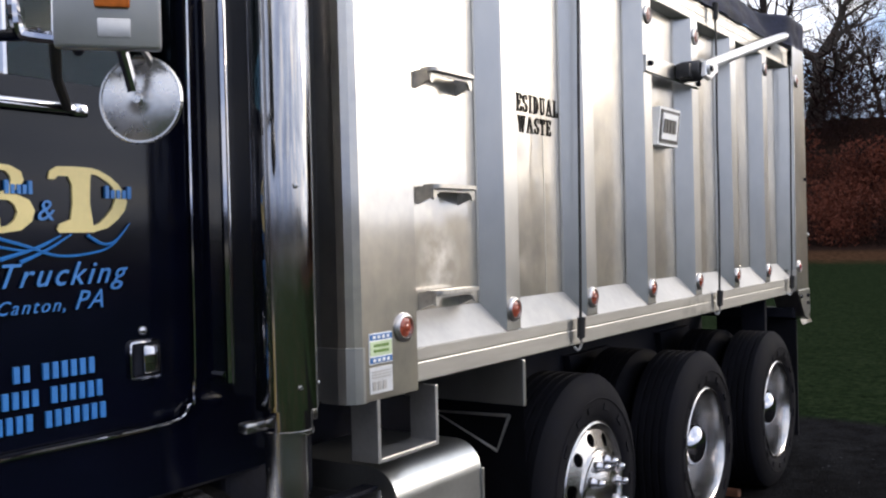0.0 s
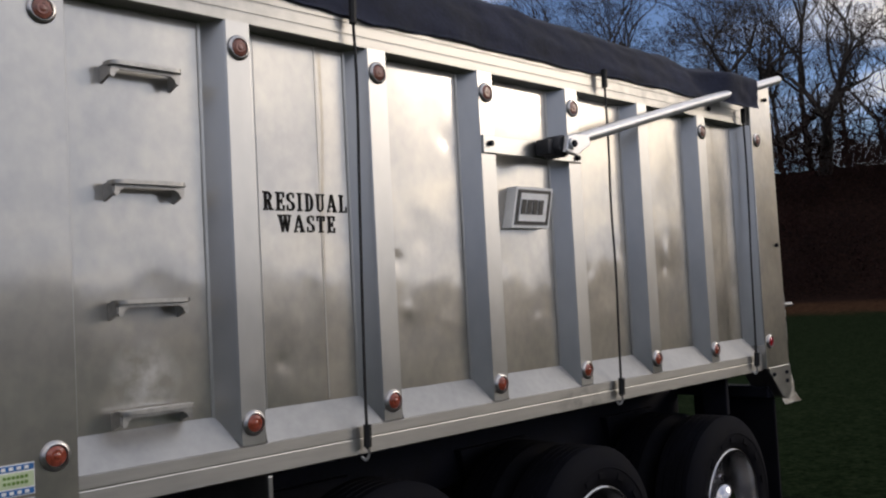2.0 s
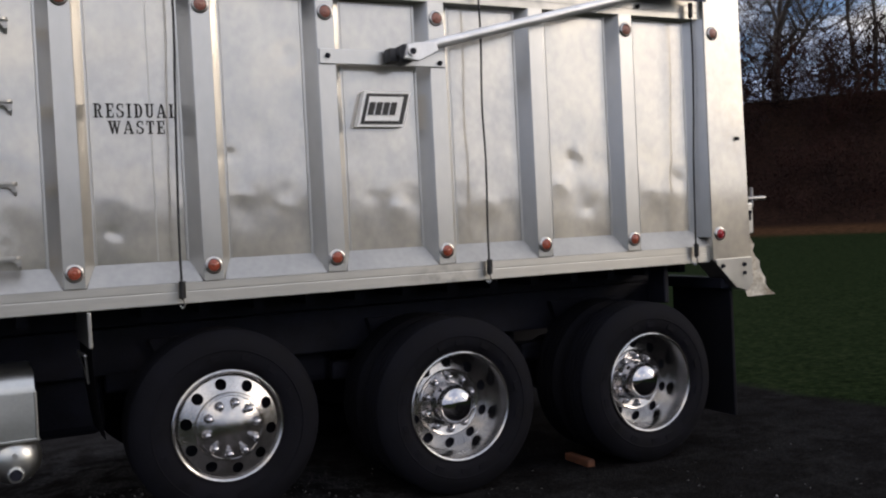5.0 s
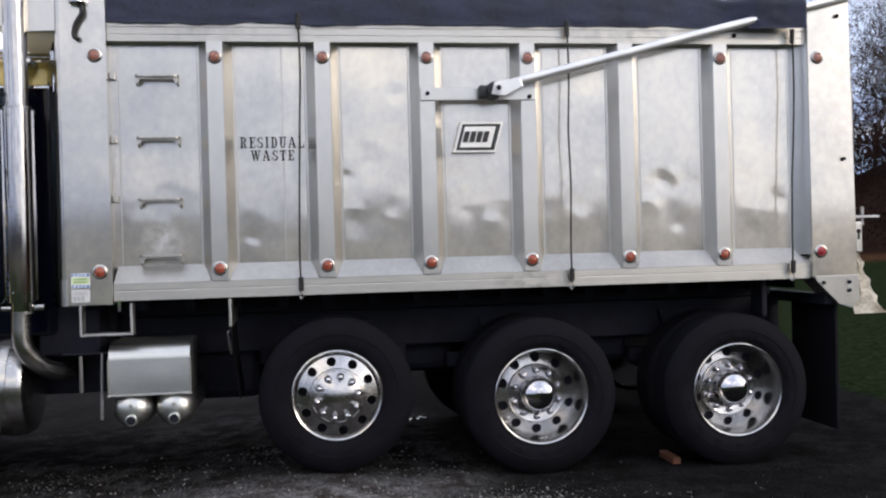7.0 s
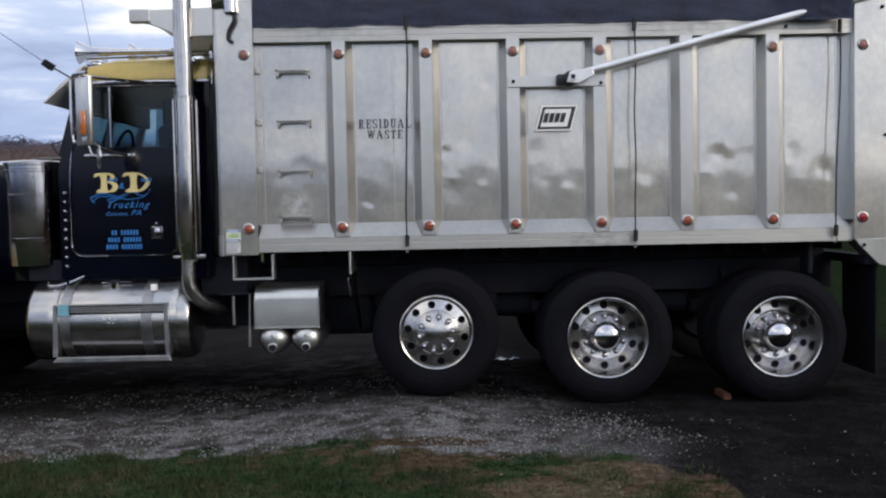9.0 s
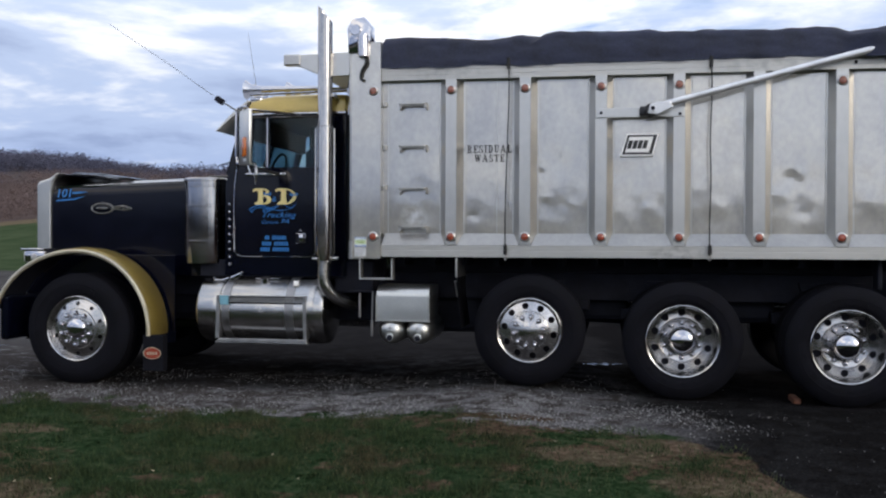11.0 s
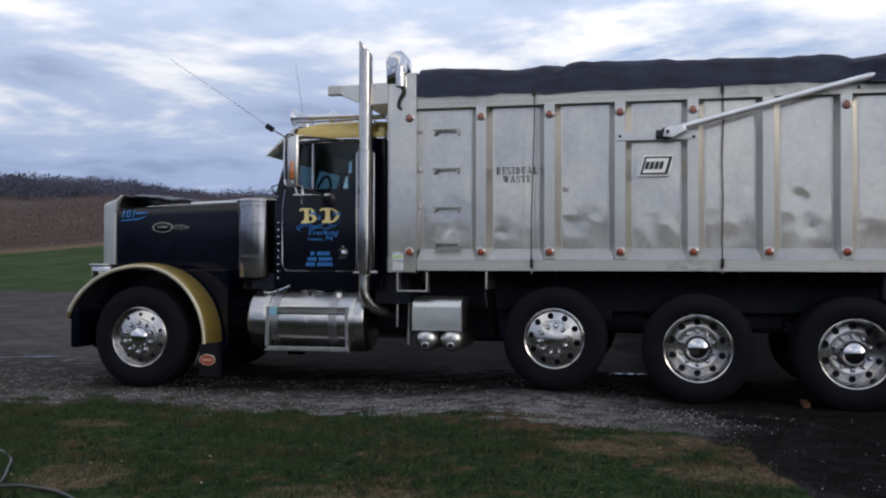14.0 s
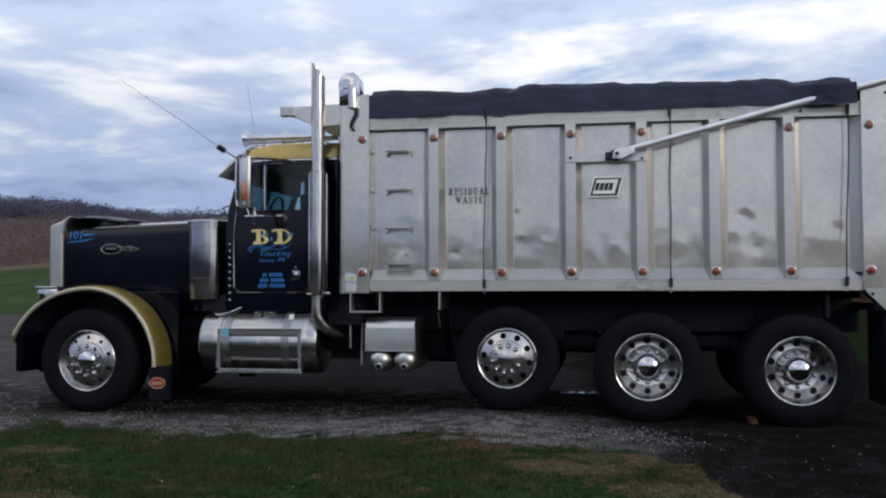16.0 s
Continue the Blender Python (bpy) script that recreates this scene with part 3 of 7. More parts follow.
def lathe(bm, profile, seg=48, m=None):
    """A profile of (radius, height) turned about the y axis; the height runs along y."""
    rings = []
    before = set(bm.verts)
    for r, y in profile:
        if r < 1e-5:
            rings.append([bm.verts.new((0, y, 0))])
        else:
            rings.append([bm.verts.new((r * math.cos(a), y, r * math.sin(a))) for a in (2 * math.pi * k / seg for k in range(seg))])
    for a, b in zip(rings, rings[1:]):
        for k in range(seg):
            q = [a[k % len(a)], a[(k + 1) % len(a)], b[(k + 1) % len(b)], b[k % len(b)]]
            q = list(dict.fromkeys(q))
            if len(q) > 2:
                bm.faces.new(q)
    bmesh.ops.recalc_face_normals(bm, faces=bm.faces[:])
    if m:
        bmesh.ops.transform(bm, matrix=m, verts=[v for v in bm.verts if v not in before])
    return bm


def bend(points, per=6):
    """A smooth line through points."""
    p = [Vector(q) for q in points]
    p = [p[0] * 2 - p[1], *p, p[-1] * 2 - p[-2]]
    out = []
    for i in range(1, len(p) - 2):
        for k in range(per):
            t = k / per
            a, b, c, d = p[i - 1:i + 3]
            out.append(0.5 * (2 * b + (c - a) * t + (2 * a - 5 * b + 4 * c - d) * t * t + (3 * b - a - 3 * c + d) * t ** 3))
    return [*out, p[-2]]


def letters(name, words, mat, parent, width, m, label="", shear=0.0, offset=0.0, spacing=1.0):
    """Raised lettering of the given width in the built-in font; m puts its plane in the world."""
    cu = bpy.data.curves.new(name, "FONT")
    cu.body, cu.extrude, cu.shear, cu.offset, cu.space_character = words, 0.004, shear, offset, spacing
    cu.align_x, cu.align_y, cu.resolution_u = "CENTER", "CENTER", 3
    tmp = bpy.data.objects.new(name, cu)
    scene.collection.objects.link(tmp)
    me = bpy.data.meshes.new_from_object(tmp.evaluated_get(bpy.context.evaluated_depsgraph_get()))
    bpy.data.objects.remove(tmp)
    xs = [v.co.x for v in me.vertices]
    k = width / (max(xs) - min(xs))
    for v in me.vertices:
        v.co.x, v.co.y, v.co.z = v.co.x * k, v.co.y * k, v.co.z * 0.5
    me.materials.clear()
    me.materials.append(mat)
    return place(name, me, parent, label, m)


def on_side(x, y, z, tilt=0.0):
    """A plane that stands upright and faces the camera's side: its x runs along the truck, its y up."""
    return pose(x, y, z, 90, 0, 0) @ pose(0, 0, 0, 0, 0, tilt)


def smooth01(v, a, b):
    t = min(1, max(0, (v - a) / (b - a)))
    return t * t * (3 - 2 * t)


# ---- ground ----
def ground_z(x, y):
    """Height of the one ground sheet: a nearly level yard, a wooded bank behind the truck, hills all round."""
    near = 0.0
    near += -0.09 + 0.085 * math.exp(-((x - 3.6) / 0.9) ** 2) * math.exp(-((y - 0.6) / 3.0) ** 2) - 0.015 * smooth01(x, 5.4, 6.6)
    near += 0.024 * min(0, y + 0.5) * smooth01(-y, 0.5, 3) * (1 - smooth01(-y, 14, 40))
    r, az = math.hypot(x - 3, y + 4), math.degrees(math.atan2(y + 4, x - 3))
    w = noise.noise((x * 0.02, y * 0.02, 1.3))
    # the bank
    side = smooth01(az, -40, -15) * (1 - smooth01(az, 47, 68))
    z = near * (1 - smooth01(r, 20, 40))
    z += side * (0.75 * smooth01(r, 20, 46) + (7.6 + 0.8 * w) * smooth01(r, 46, 62))
    # open field, rising a little, and the ridge beyond it
    left = smooth01(az, 62, 85) * (1 - smooth01(az, 165, 190))
    z += left * ((2.5 + 2.0 * (1 - smooth01(az, 116, 132))) * smooth01(r, 28, 95) + 10.5 * smooth01(r, 90, 240) + (17 + 18 * smooth01(az, 100, 128) + 4 * smooth01(az, 116, 130) + 7 * w) * smooth01(r, 330, 760))
    # low rise behind the camera
    rest = (1 - side) * (1 - left)
    z += rest * (0.6 * smooth01(r, 30, 80) + (2.2 + 1.5 * w) * smooth01(r, 80, 240))
    return z - 40 * smooth01(r, 900, 2500)


def build_ground():
    nth, radii = 220, [0.0]
    r = 0.5
    while r < 2600:
        radii.append(r)
        r *= 1.055 if r > 3 else 1.18
    verts, faces = [(3.0, -4.0, ground_z(3, -4))], []
    for r in radii[1:]:
        for k in range(nth):
            a = 2 * math.pi * k / nth
            x, y = 3 + r * math.cos(a), -4 + r * math.sin(a)
            verts.append((x, y, ground_z(x, y)))
    for k in range(nth):
        faces.append((0, 1 + k, 1 + (k + 1) % nth))
    for i in range(len(radii) - 2):
        o = 1 + i * nth
        for k in range(nth):
            faces.append((o + k, o + nth + k, o + nth + (k + 1) % nth, o + (k + 1) % nth))
    me = bpy.data.meshes.new("ground")
    me.from_pydata(verts, [], faces)
    me.materials.append(ground_material())
    for p in me.polygons:
        p.use_smooth = True
    tagged(new("ground", me), "gravel drive with lawn, brown fields and a wooded bank", "ground", kind="structure")


build_ground()

# ---- the dump truck ----
truck = thing("dump_truck", (3.0, 1.22, 0.0), "dark blue tri-axle dump truck with polished aluminium body on gravel", "truck")
MID = 1.22          # the truck's middle line
SHEET_Y = 0.085     # the side sheets; the posts' faces lie at y = 0
POST_X = [3.09 + 0.71 * i for i in range(6)]
Z_BOT, Z_RAIL, Z_TOP = 1.222, 2.926, 3.066


def side_sheet(x0, x1, dents):
    """One sheet between two posts, with its knocks and a slight swell."""
    bm = bmesh.new()
    nx, nz = 36, 84
    grid = []
    for j in range(nz + 1):
        z = 1.44 + (2.94 - 1.44) * j / nz
        row = []
        for i in range(nx + 1):
            x = x0 + (x1 - x0) * i / nx
            edge = min(1, min(i, nx - i) / 4)
            low = 1 - smooth01(z, 1.95, 2.5)
            y = SHEET_Y + 0.0018 * edge * noise.noise((x * 3.1, z * 2.3, 5.0)) + edge * (0.0004 + 0.0007 * low) * noise.noise((x * 6.5, z * 5.5, 2.0))
            y += edge * low * 0.0002 * noise.noise((x * 15, z * 13, 7.0))
            for dx, dz, depth, rad in dents:
                u, v = x - dx + 0.035 * noise.noise((x * 9, z * 9, dx)), z - dz + 0.045 * noise.noise((x * 8, z * 8, dz + 3))
                d2 = (u * u * 1.3 + v * v + 0.6 * u * v) / rad ** 2
                y += 0.15 * depth * math.exp(-d2) + 0.06 * depth * math.exp(-d2 * 8)
            row.append(bm.verts.new((x, y, z)))
        grid.append(row)
    for j in range(nz):
        for i in range(nx):
            bm.faces.new((grid[j][i], grid[j][i + 1], grid[j + 1][i + 1], grid[j + 1][i]))
    return part("side_sheet", bm, SHEET, truck, "brushed aluminium side sheet")


def build_dump_body():
    # floor, front wall and far side close the tub
    bm = bmesh.new()
    box(bm, 2.10, 7.6, 0.12, 2.32, 1.24, 1.30)
    box(bm, 2.10, 7.5, 2.34, 2.44, 1.22, 3.06)
    box(bm, 7.5, 7.56, 0.14, 2.32, 1.24, 3.0)
    part("tub_floor", bm, DULL, truck, "aluminium floor, tailgate and far side of the body", smooth=False)
    bm = bmesh.new()
    box(bm, 2.085, 2.13, 0.02, 2.42, 1.36, 3.26, 0.01)
    box(bm, 2.075, 2.15, 0.0, 2.44, 1.205, 1.375, 0.008)
    part("front_wall", bm, POST, truck, "plain aluminium headboard of the body", smooth=False)
    # rails
    bm = bmesh.new()
    ribs = [(0.12, Z_RAIL), (0.004, Z_RAIL), (0.0, Z_RAIL + 0.004)]
    for z in (2.97, 3.02):
        ribs += [(0.0, z - 0.003), (0.0014, z), (0.0014, z + 0.003), (0.0, z + 0.006)]
    extrude_x(bm, ribs + [(0.0, Z_TOP - 0.006), (0.006, Z_TOP), (0.12, Z_TOP)], 2.405, 7.30)
    part("top_rail", bm, RAIL, truck, "ribbed aluminium top rail", smooth=False)
    bm = bmesh.new()
    ribs = [(0.12, Z_BOT), (0.004, Z_BOT), (0.0, Z_BOT + 0.004)]
    for z in (1.288,):
        ribs += [(0.0, z - 0.003), (0.0014, z), (0.0014, z + 0.003), (0.0, z + 0.006)]
    extrude_x(bm, ribs + [(0.0, 1.334), (0.004, 1.338), (0.12, 1.338)], 2.405, 7.30)
    part("bottom_rail", bm, RAIL, truck, "ribbed aluminium bottom rail", smooth=False)
    # sloped ledge between the posts
    edges = [2.405] + [v for x in POST_X for v in (x - 0.06, x + 0.06)] + [7.30]
    for a, b in zip(edges[::2], edges[1::2]):
        bm = bmesh.new()
        slope = 0.046
        pts = [(a, 0.0, 1.338), (b, 0.0, 1.338), (b - (slope if b < 7.2 else 0), SHEET_Y, 1.452), (a + (slope if a > 2.5 else 0.02), SHEET_Y, 1.452)]
        f = [bm.verts.new(p) for p in pts]
        g = [bm.verts.new((p[0], p[1] + 0.012, p[2] - 0.012)) for p in pts]
        bm.faces.new(f)
        bm.faces.new(g[::-1])
        for i in range(4):
            bm.faces.new((f[i], g[i], g[(i + 1) % 4], f[(i + 1) % 4]))
        bmesh.ops.recalc_face_normals(bm, faces=bm.faces[:])
        part("sloped_ledge", bm, LEDGE, truck, "dusty sloped aluminium ledge", smooth=False)
    # posts: a flat face with slanting flanks, chamfered at the foot
    for x in POST_X:
        bm = bmesh.new()
        f, s, lip = 0.058, 0.052, 0.012
        section = [(-f - s - lip, SHEET_Y + 0.004), (-f - s - lip, SHEET_Y - 0.004), (-f - s, SHEET_Y - 0.004), (-f, 0.004), (-f + 0.006, -0.003),
                   (f - 0.006, -0.003), (f, 0.004), (f + s, SHEET_Y - 0.004), (f + s + lip, SHEET_Y - 0.004), (f + s + lip, SHEET_Y + 0.004)]
        rows = [[bm.verts.new((x + dx, y, 2.93)) for dx, y in section],
                [bm.verts.new((x + dx, y + 0.001, 1.341 + max(0.0, y) / SHEET_Y * 0.114)) for dx, y in section]]
        for i in range(len(section) - 1):
            bm.faces.new((rows[0][i], rows[1][i], rows[1][i + 1], rows[0][i + 1]))
        bmesh.ops.recalc_face_normals(bm, faces=bm.faces[:])
        part("side_post", bm, POST, truck, "upright aluminium side post", smooth=False)
    for x in POST_X:
        for side in (-1, 1):
            bm = bmesh.new()
            xw = x + side * 0.1225
            pts = [(xw + 0.0012 * noise.noise((x, z * 9, side)), SHEET_Y - 0.002, z) for z in (1.456 + (2.925 - 1.456) * k / 24 for k in range(25))]
            tube(bm, pts, 0.0035, 6)
            part("weld_bead", bm, RAIL, truck, "thin bright weld along a post")
    # sheets
    dents = [
        [(2.7, 1.56, -0.006, 0.07), (2.72, 1.75, -0.003, 0.12)],
        [(3.30, 1.62, 0.012, 0.035), (3.45, 1.9, 0.003, 0.1)],
        [(3.96, 2.03, 0.016, 0.035), (4.12, 2.12, 0.012, 0.13), (4.0, 1.82, -0.012, 0.05), (4.30, 2.60, 0.012, 0.05), (4.24, 1.72, -0.007, 0.05)],
        [(4.70, 1.99, 0.006, 0.09), (4.95, 1.70, -0.010, 0.05), (4.78, 1.78, 0.006, 0.1)],
        [(5.42, 1.95, 0.007, 0.1), (5.75, 2.05, 0.010, 0.07), (5.60, 1.72, -0.008, 0.08), (5.66, 2.42, 0.006, 0.08)],
        [(6.22, 1.96, 0.020, 0.055), (6.30, 2.03, -0.010, 0.06), (6.12, 1.80, -0.010, 0.06), (6.35, 1.66, 0.010, 0.08), (6.15, 2.22, 0.005, 0.12)],
        [(6.9, 1.72, -0.010, 0.09), (7.1, 1.82, 0.008, 0.07), (7.0, 2.1, 0.005, 0.12), (6.85, 1.95, 0.006, 0.08)],
    ]
    xs = [2.40, *POST_X, 7.31]
    for a, b, d in zip(xs, xs[1:], dents):
        side_sheet(a, b, d)
    # corner posts
    bm = bmesh.new()
    outline = [(2.403, -0.03), (2.403, 0.1), (2.14, 0.1), (2.075, 0.1), (2.075, 0.03), (2.081, 0.004), (2.095, -0.018), (2.118, -0.03)]
    lo = [bm.verts.new((x, y, 1.205)) for x, y in outline]
    hi = [bm.verts.new((x, y, 3.305)) for x, y in outline]
    bm.faces.new(lo), bm.faces.new(hi)
    for i in range(len(outline)):
        bm.faces.new((lo[i], lo[(i + 1) % 8], hi[(i + 1) % 8], hi[i]))
    bmesh.ops.recalc_face_normals(bm, faces=bm.faces[:])
    part("front_corner_post", bm, SHEET, truck, "wide aluminium front corner post", smooth=False)
    bm = bmesh.new()
    outline = [(2.126, -0.0335), (2.126, 0.1), (2.069, 0.1), (2.069, 0.03), (2.075, 0.002), (2.091, -0.0215), (2.115, -0.0335)]
    lo = [bm.verts.new((x, y, 1.203)) for x, y in outline]
    hi = [bm.verts.new((x, y, 1.375)) for x, y in outline]
    bm.faces.new(lo), bm.faces.new(hi)
    for i in range(7):
        bm.faces.new((lo[i], lo[(i + 1) % 7], hi[(i + 1) % 7], hi[i]))
    bmesh.ops.recalc_face_normals(bm, faces=bm.faces[:])
    part("corner_foot", bm, POST, truck, smooth=False)
    bm = bmesh.new()
    prism(bm, [(7.30, 1.235), (7.30, 3.215), (7.63, 3.255), (7.66, 1.06), (7.60, 1.0), (7.5, 1.03), (7.33, 1.2)], -0.03, 0.16, 0.006)
    part("rear_corner_post", bm, SHEET, truck, "wide aluminium rear corner post", smooth=False)
    bm = bmesh.new()
    prism(bm, [(7.315, 1.24), (7.655, 1.24), (7.66, 1.06), (7.60, 1.0), (7.5, 1.03), (7.33, 1.2)], -0.038, -0.026, 0.003)
    part("post_foot_plate", bm, POST, truck, smooth=False)
    for x, z in ((7.38, 1.19), (7.58, 1.19), (7.58, 1.13), (7.56, 2.09), (7.53, 3.13), (4.51, 2.577), (5.225, 2.555), (6.75, 2.99)):
        bm = bmesh.new()
        lathe(bm, [(0, -0.012), (0.013, -0.012), (0.015, -0.008), (0.015, 0.006)], 6)
        part("bolt", bm, BLACK, truck, m=pose(x, -0.04 if x > 7 else -0.022 if x < 6 else -0.008, z), smooth=False)
    # tailgate latch, hinge bar and a torn plastic sheet hanging at the rear
    bm = bmesh.new()
    tube(bm, [(7.62, 0.02, 1.66), (7.86, 0.02, 1.66)], 0.016)
    tube(bm, [(7.73, 0.02, 1.60), (7.73, 0.02, 1.74)], 0.014)
    tube(bm, [(7.66, 0.02, 2.0), (7.665, 0.02, 2.6)], 0.012)
    part("tailgate_latch", bm, STEEL, truck, "steel tailgate latch and hook")
    bm = bmesh.new()
    box(bm, 7.645, 7.715, -0.01, 0.03, 1.40, 1.63, 0.012)
    hook = part("hook_plate", bm, POST, truck, "pale latch plate with a keyhole", smooth=False)
    bm = bmesh.new()
    lathe(bm, [(0, -0.004), (0.016, -0.004), (0.016, 0.004)], 14, pose(7.682, -0.011, 1.56))
    box(bm, 7.676, 7.688, -0.015, -0.009, 1.50, 1.55)
    part("keyhole", bm, BLACK, hook, smooth=False)
    bm = bmesh.new()
    rows = [[bm.verts.new(p) for p in ((7.195, SHEET_Y + 0.004, z), (7.195, SHEET_Y - 0.004, z), (7.205, SHEET_Y - 0.004, z), (7.301, -0.022, z), (7.301, SHEET_Y + 0.004, z))] for z in (1.40, 2.93)]
    for i in range(5):
        bm.faces.new((rows[0][i], rows[0][(i + 1) % 5], rows[1][(i + 1) % 5], rows[1][i]))
    bm.faces.new(rows[0]), bm.faces.new(rows[1])
    bmesh.ops.recalc_face_normals(bm, faces=bm.faces[:])
    part("post_flank", bm, POST, truck, "slanting aluminium flank of the rear post", smooth=False)
    bm = bmesh.new()
    g = []
    for j in range(13):
        z = 1.45 - 0.5 * j / 12
        wid = 0.03 + 0.2 * (j / 12) ** 1.4 + (0.03 if j % 3 == 0 else 0)
        g.append([bm.verts.new((7.655 + wid * i / 6, 0.02 + 0.03 * noise.noise((i * 0.7, j * 0.5, 0)), z + 0.03 * noise.noise((i, j, 3.0)))) for i in range(7)])
    for a, b in zip(g, g[1:]):
        for i in range(6):
            bm.faces.new((a[i], a[i + 1], b[i + 1], b[i]))
    part("torn_plastic", bm, RAG, truck, "pale torn plastic hanging at the tailgate")
    # ladder rungs
    for z in (2.70, 2.292, 1.884, 1.512):
        bm = bmesh.new()
        x0, x1, out = 2.572, 2.852, -0.008
        # a tread with rounded corners, a front lip cut out in an arch, and an ear at each end back to the sheet
        n = 6
        arc = [(x0 + 0.03 - 0.03 * math.sin(t), out + 0.03 - 0.03 * math.cos(t)) for t in (math.pi / 2 * k / n for k in range(n, -1, -1))]
        arc += [(x1 - 0.03 + 0.03 * math.sin(t), out + 0.03 - 0.03 * math.cos(t)) for t in (math.pi / 2 * k / n for k in range(n + 1))]
        outline = [(x0, 0.05), *arc, (x1, 0.05)]
        lo, hi = ([bm.verts.new((x, y, z + dz)) for x, y in outline] for dz in (-0.003, 0.011))
        bm.faces.new(lo), bm.faces.new(hi)
        for i in range(len(lo)):
            j = (i + 1) % len(lo)
            bm.faces.new((lo[i], lo[j], hi[j], hi[i]))
        lip = [(x0 + 0.010, z - 0.003), (x0 + 0.006, z - 0.034), (x0 + 0.010, z - 0.043), (x0 + 0.018, z - 0.044), (x0 + 0.024, z - 0.038), (x0 + 0.030, z - 0.024), (x0 + 0.044, z - 0.015),
               (x1 - 0.044, z - 0.015), (x1 - 0.030, z - 0.024), (x1 - 0.024, z - 0.038), (x1 - 0.018, z - 0.044), (x1 - 0.010, z - 0.043), (x1 - 0.006, z - 0.034), (x1 - 0.010, z - 0.003)]
        prism(bm, lip, 0.012, 0.022)
        for xa in (x0 + 0.004, x1 - 0.014):
            pts = [(0.022, z - 0.003), (0.018, z - 0.034), (0.046, z - 0.044), (SHEET_Y + 0.002, z - 0.058), (SHEET_Y + 0.002, z + 0.004), (0.05, z + 0.006)]
            extrude_x(bm, pts, xa, xa + 0.010)
        bmesh.ops.recalc_face_normals(bm, faces=bm.faces[:])
        part("ladder_rung", bm, RUNG, truck, "grey aluminium ladder rung with an arched lip", smooth=False)
    for x, z0, z1 in ((3.525, 1.46, 2.92), (2.455, 1.46, 2.92)):
        bm = bmesh.new()
        box(bm, x - 0.0035, x + 0.0035, SHEET_Y - 0.0015, SHEET_Y + 0.004, z0, z1)
        part("sheet_seam", bm, RAIL, truck, smooth=False)
    for z in (2.71, 2.29, 1.90):
        bm = bmesh.new()
        box(bm, 2.405, 2.44, 0.05, SHEET_Y, z - 0.025, z + 0.025, 0.004)
        part("weld_tab", bm, DULL, truck, smooth=False)
    # rubbed foot marks are in the sheet; the arm that swings the tarp
    bm = bmesh.new()
    box(bm, 4.462, 5.268, -0.016, 0.0, 2.53, 2.618, 0.004)
    part("arm_plate", bm, POST, truck, "flat aluminium bracket across two posts", smooth=False)
    bm = bmesh.new()
    lathe(bm, [(0, -0.13), (0.05, -0.13), (0.058, -0.12), (0.058, -0.02), (0, -0.02)], 20)
    box(bm, -0.10, 0.0, -0.1, -0.02, -0.045, 0.035, 0.008)
    part("arm_pivot", bm, PIVOT, truck, "black spring pivot of the tarp arm", m=pose(4.96, 0, 2.585))
    bm = bmesh.new()
    prism(bm, [(4.93, 2.55), (4.95, 2.63), (5.0, 2.645), (5.13, 2.655), (5.15, 2.60), (5.02, 2.535)], -0.165, -0.135, 0.006)
    lathe(bm, [(0, -0.18), (0.028, -0.18), (0.03, -0.172), (0.03, -0.15)], 16, pose(4.975, 0, 2.59))
    part("arm_knuckle", bm, ARM, truck, "aluminium knuckle of the tarp arm", smooth=False)
    bm = bmesh.new()
    lathe(bm, [(0, -0.19), (0.016, -0.19), (0.019, -0.182), (0.019, -0.16)], 12)
    part("pivot_bolt", bm, BLACK, truck, m=pose(4.975, 0, 2.59))
    bm = bmesh.new()
    tube(bm, [(5.08, -0.13, 2.63), (6.4, -0.096, 2.968), (7.72, -0.062, 3.295)], 0.031, 14)
    part("tarp_arm", bm, ARM, truck, "long pale tube that swings the tarp")
    # roller housing over the cab and its motor
    bm = bmesh.new()
    prism(bm, [(1.42, 3.12), (1.42, 3.20), (1.50, 3.215), (2.10, 3.23), (2.10, 3.0), (1.82, 2.99), (1.56, 3.10)], 0.04, 0.08, 0.006)
    prism(bm, [(1.42, 3.12), (1.42, 3.20), (1.50, 3.215), (2.10, 3.23), (2.10, 3.0), (1.82, 2.99), (1.56, 3.10)], 2.36, 2.4, 0.006)
    box(bm, 1.56, 2.10, 0.08, 2.36, 3.12, 3.2, 0.01)
    part("roller_housing", bm, POST, truck, "pale tapered cab guard in front of the body", smooth=False)
    bm = bmesh.new()
    box(bm, 1.40, 1.57, 0.02, 0.1, 3.11, 3.22, 0.012)
    part("guard_end", bm, DULL, truck, smooth=False)
    bm = bmesh.new()
    prism(bm, [(2.085, 3.20), (2.075, 3.44), (2.12, 3.53), (2.24, 3.545), (2.31, 3.46), (2.315, 3.32), (2.25, 3.20)], -0.06, 0.12, 0.012)
    lathe(bm, [(0, -0.012), (0.05, -0.012), (0.055, 0), (0.055, 0.03)], 20, pose(2.16, -0.06, 3.42))
    part("tarp_motor", bm, CHROME, truck, "polished cast tarp motor")
    bm = bmesh.new()
    tube(bm, [(2.235, -0.06, 3.36), (2.24, -0.06, 3.16)], 0.055, 16)
    part("motor_can", bm, CHROME, truck)
    bm = bmesh.new()
    tube(bm, bend([(2.25, -0.06, 3.17), (2.27, -0.07, 3.10), (2.225, -0.06, 3.02), (2.215, -0.055, 2.95), (2.245, -0.05, 2.925)], 5), 0.016, 8)
    part("motor_cable", bm, CORD, truck, "black corrugated cable")


build_dump_body()


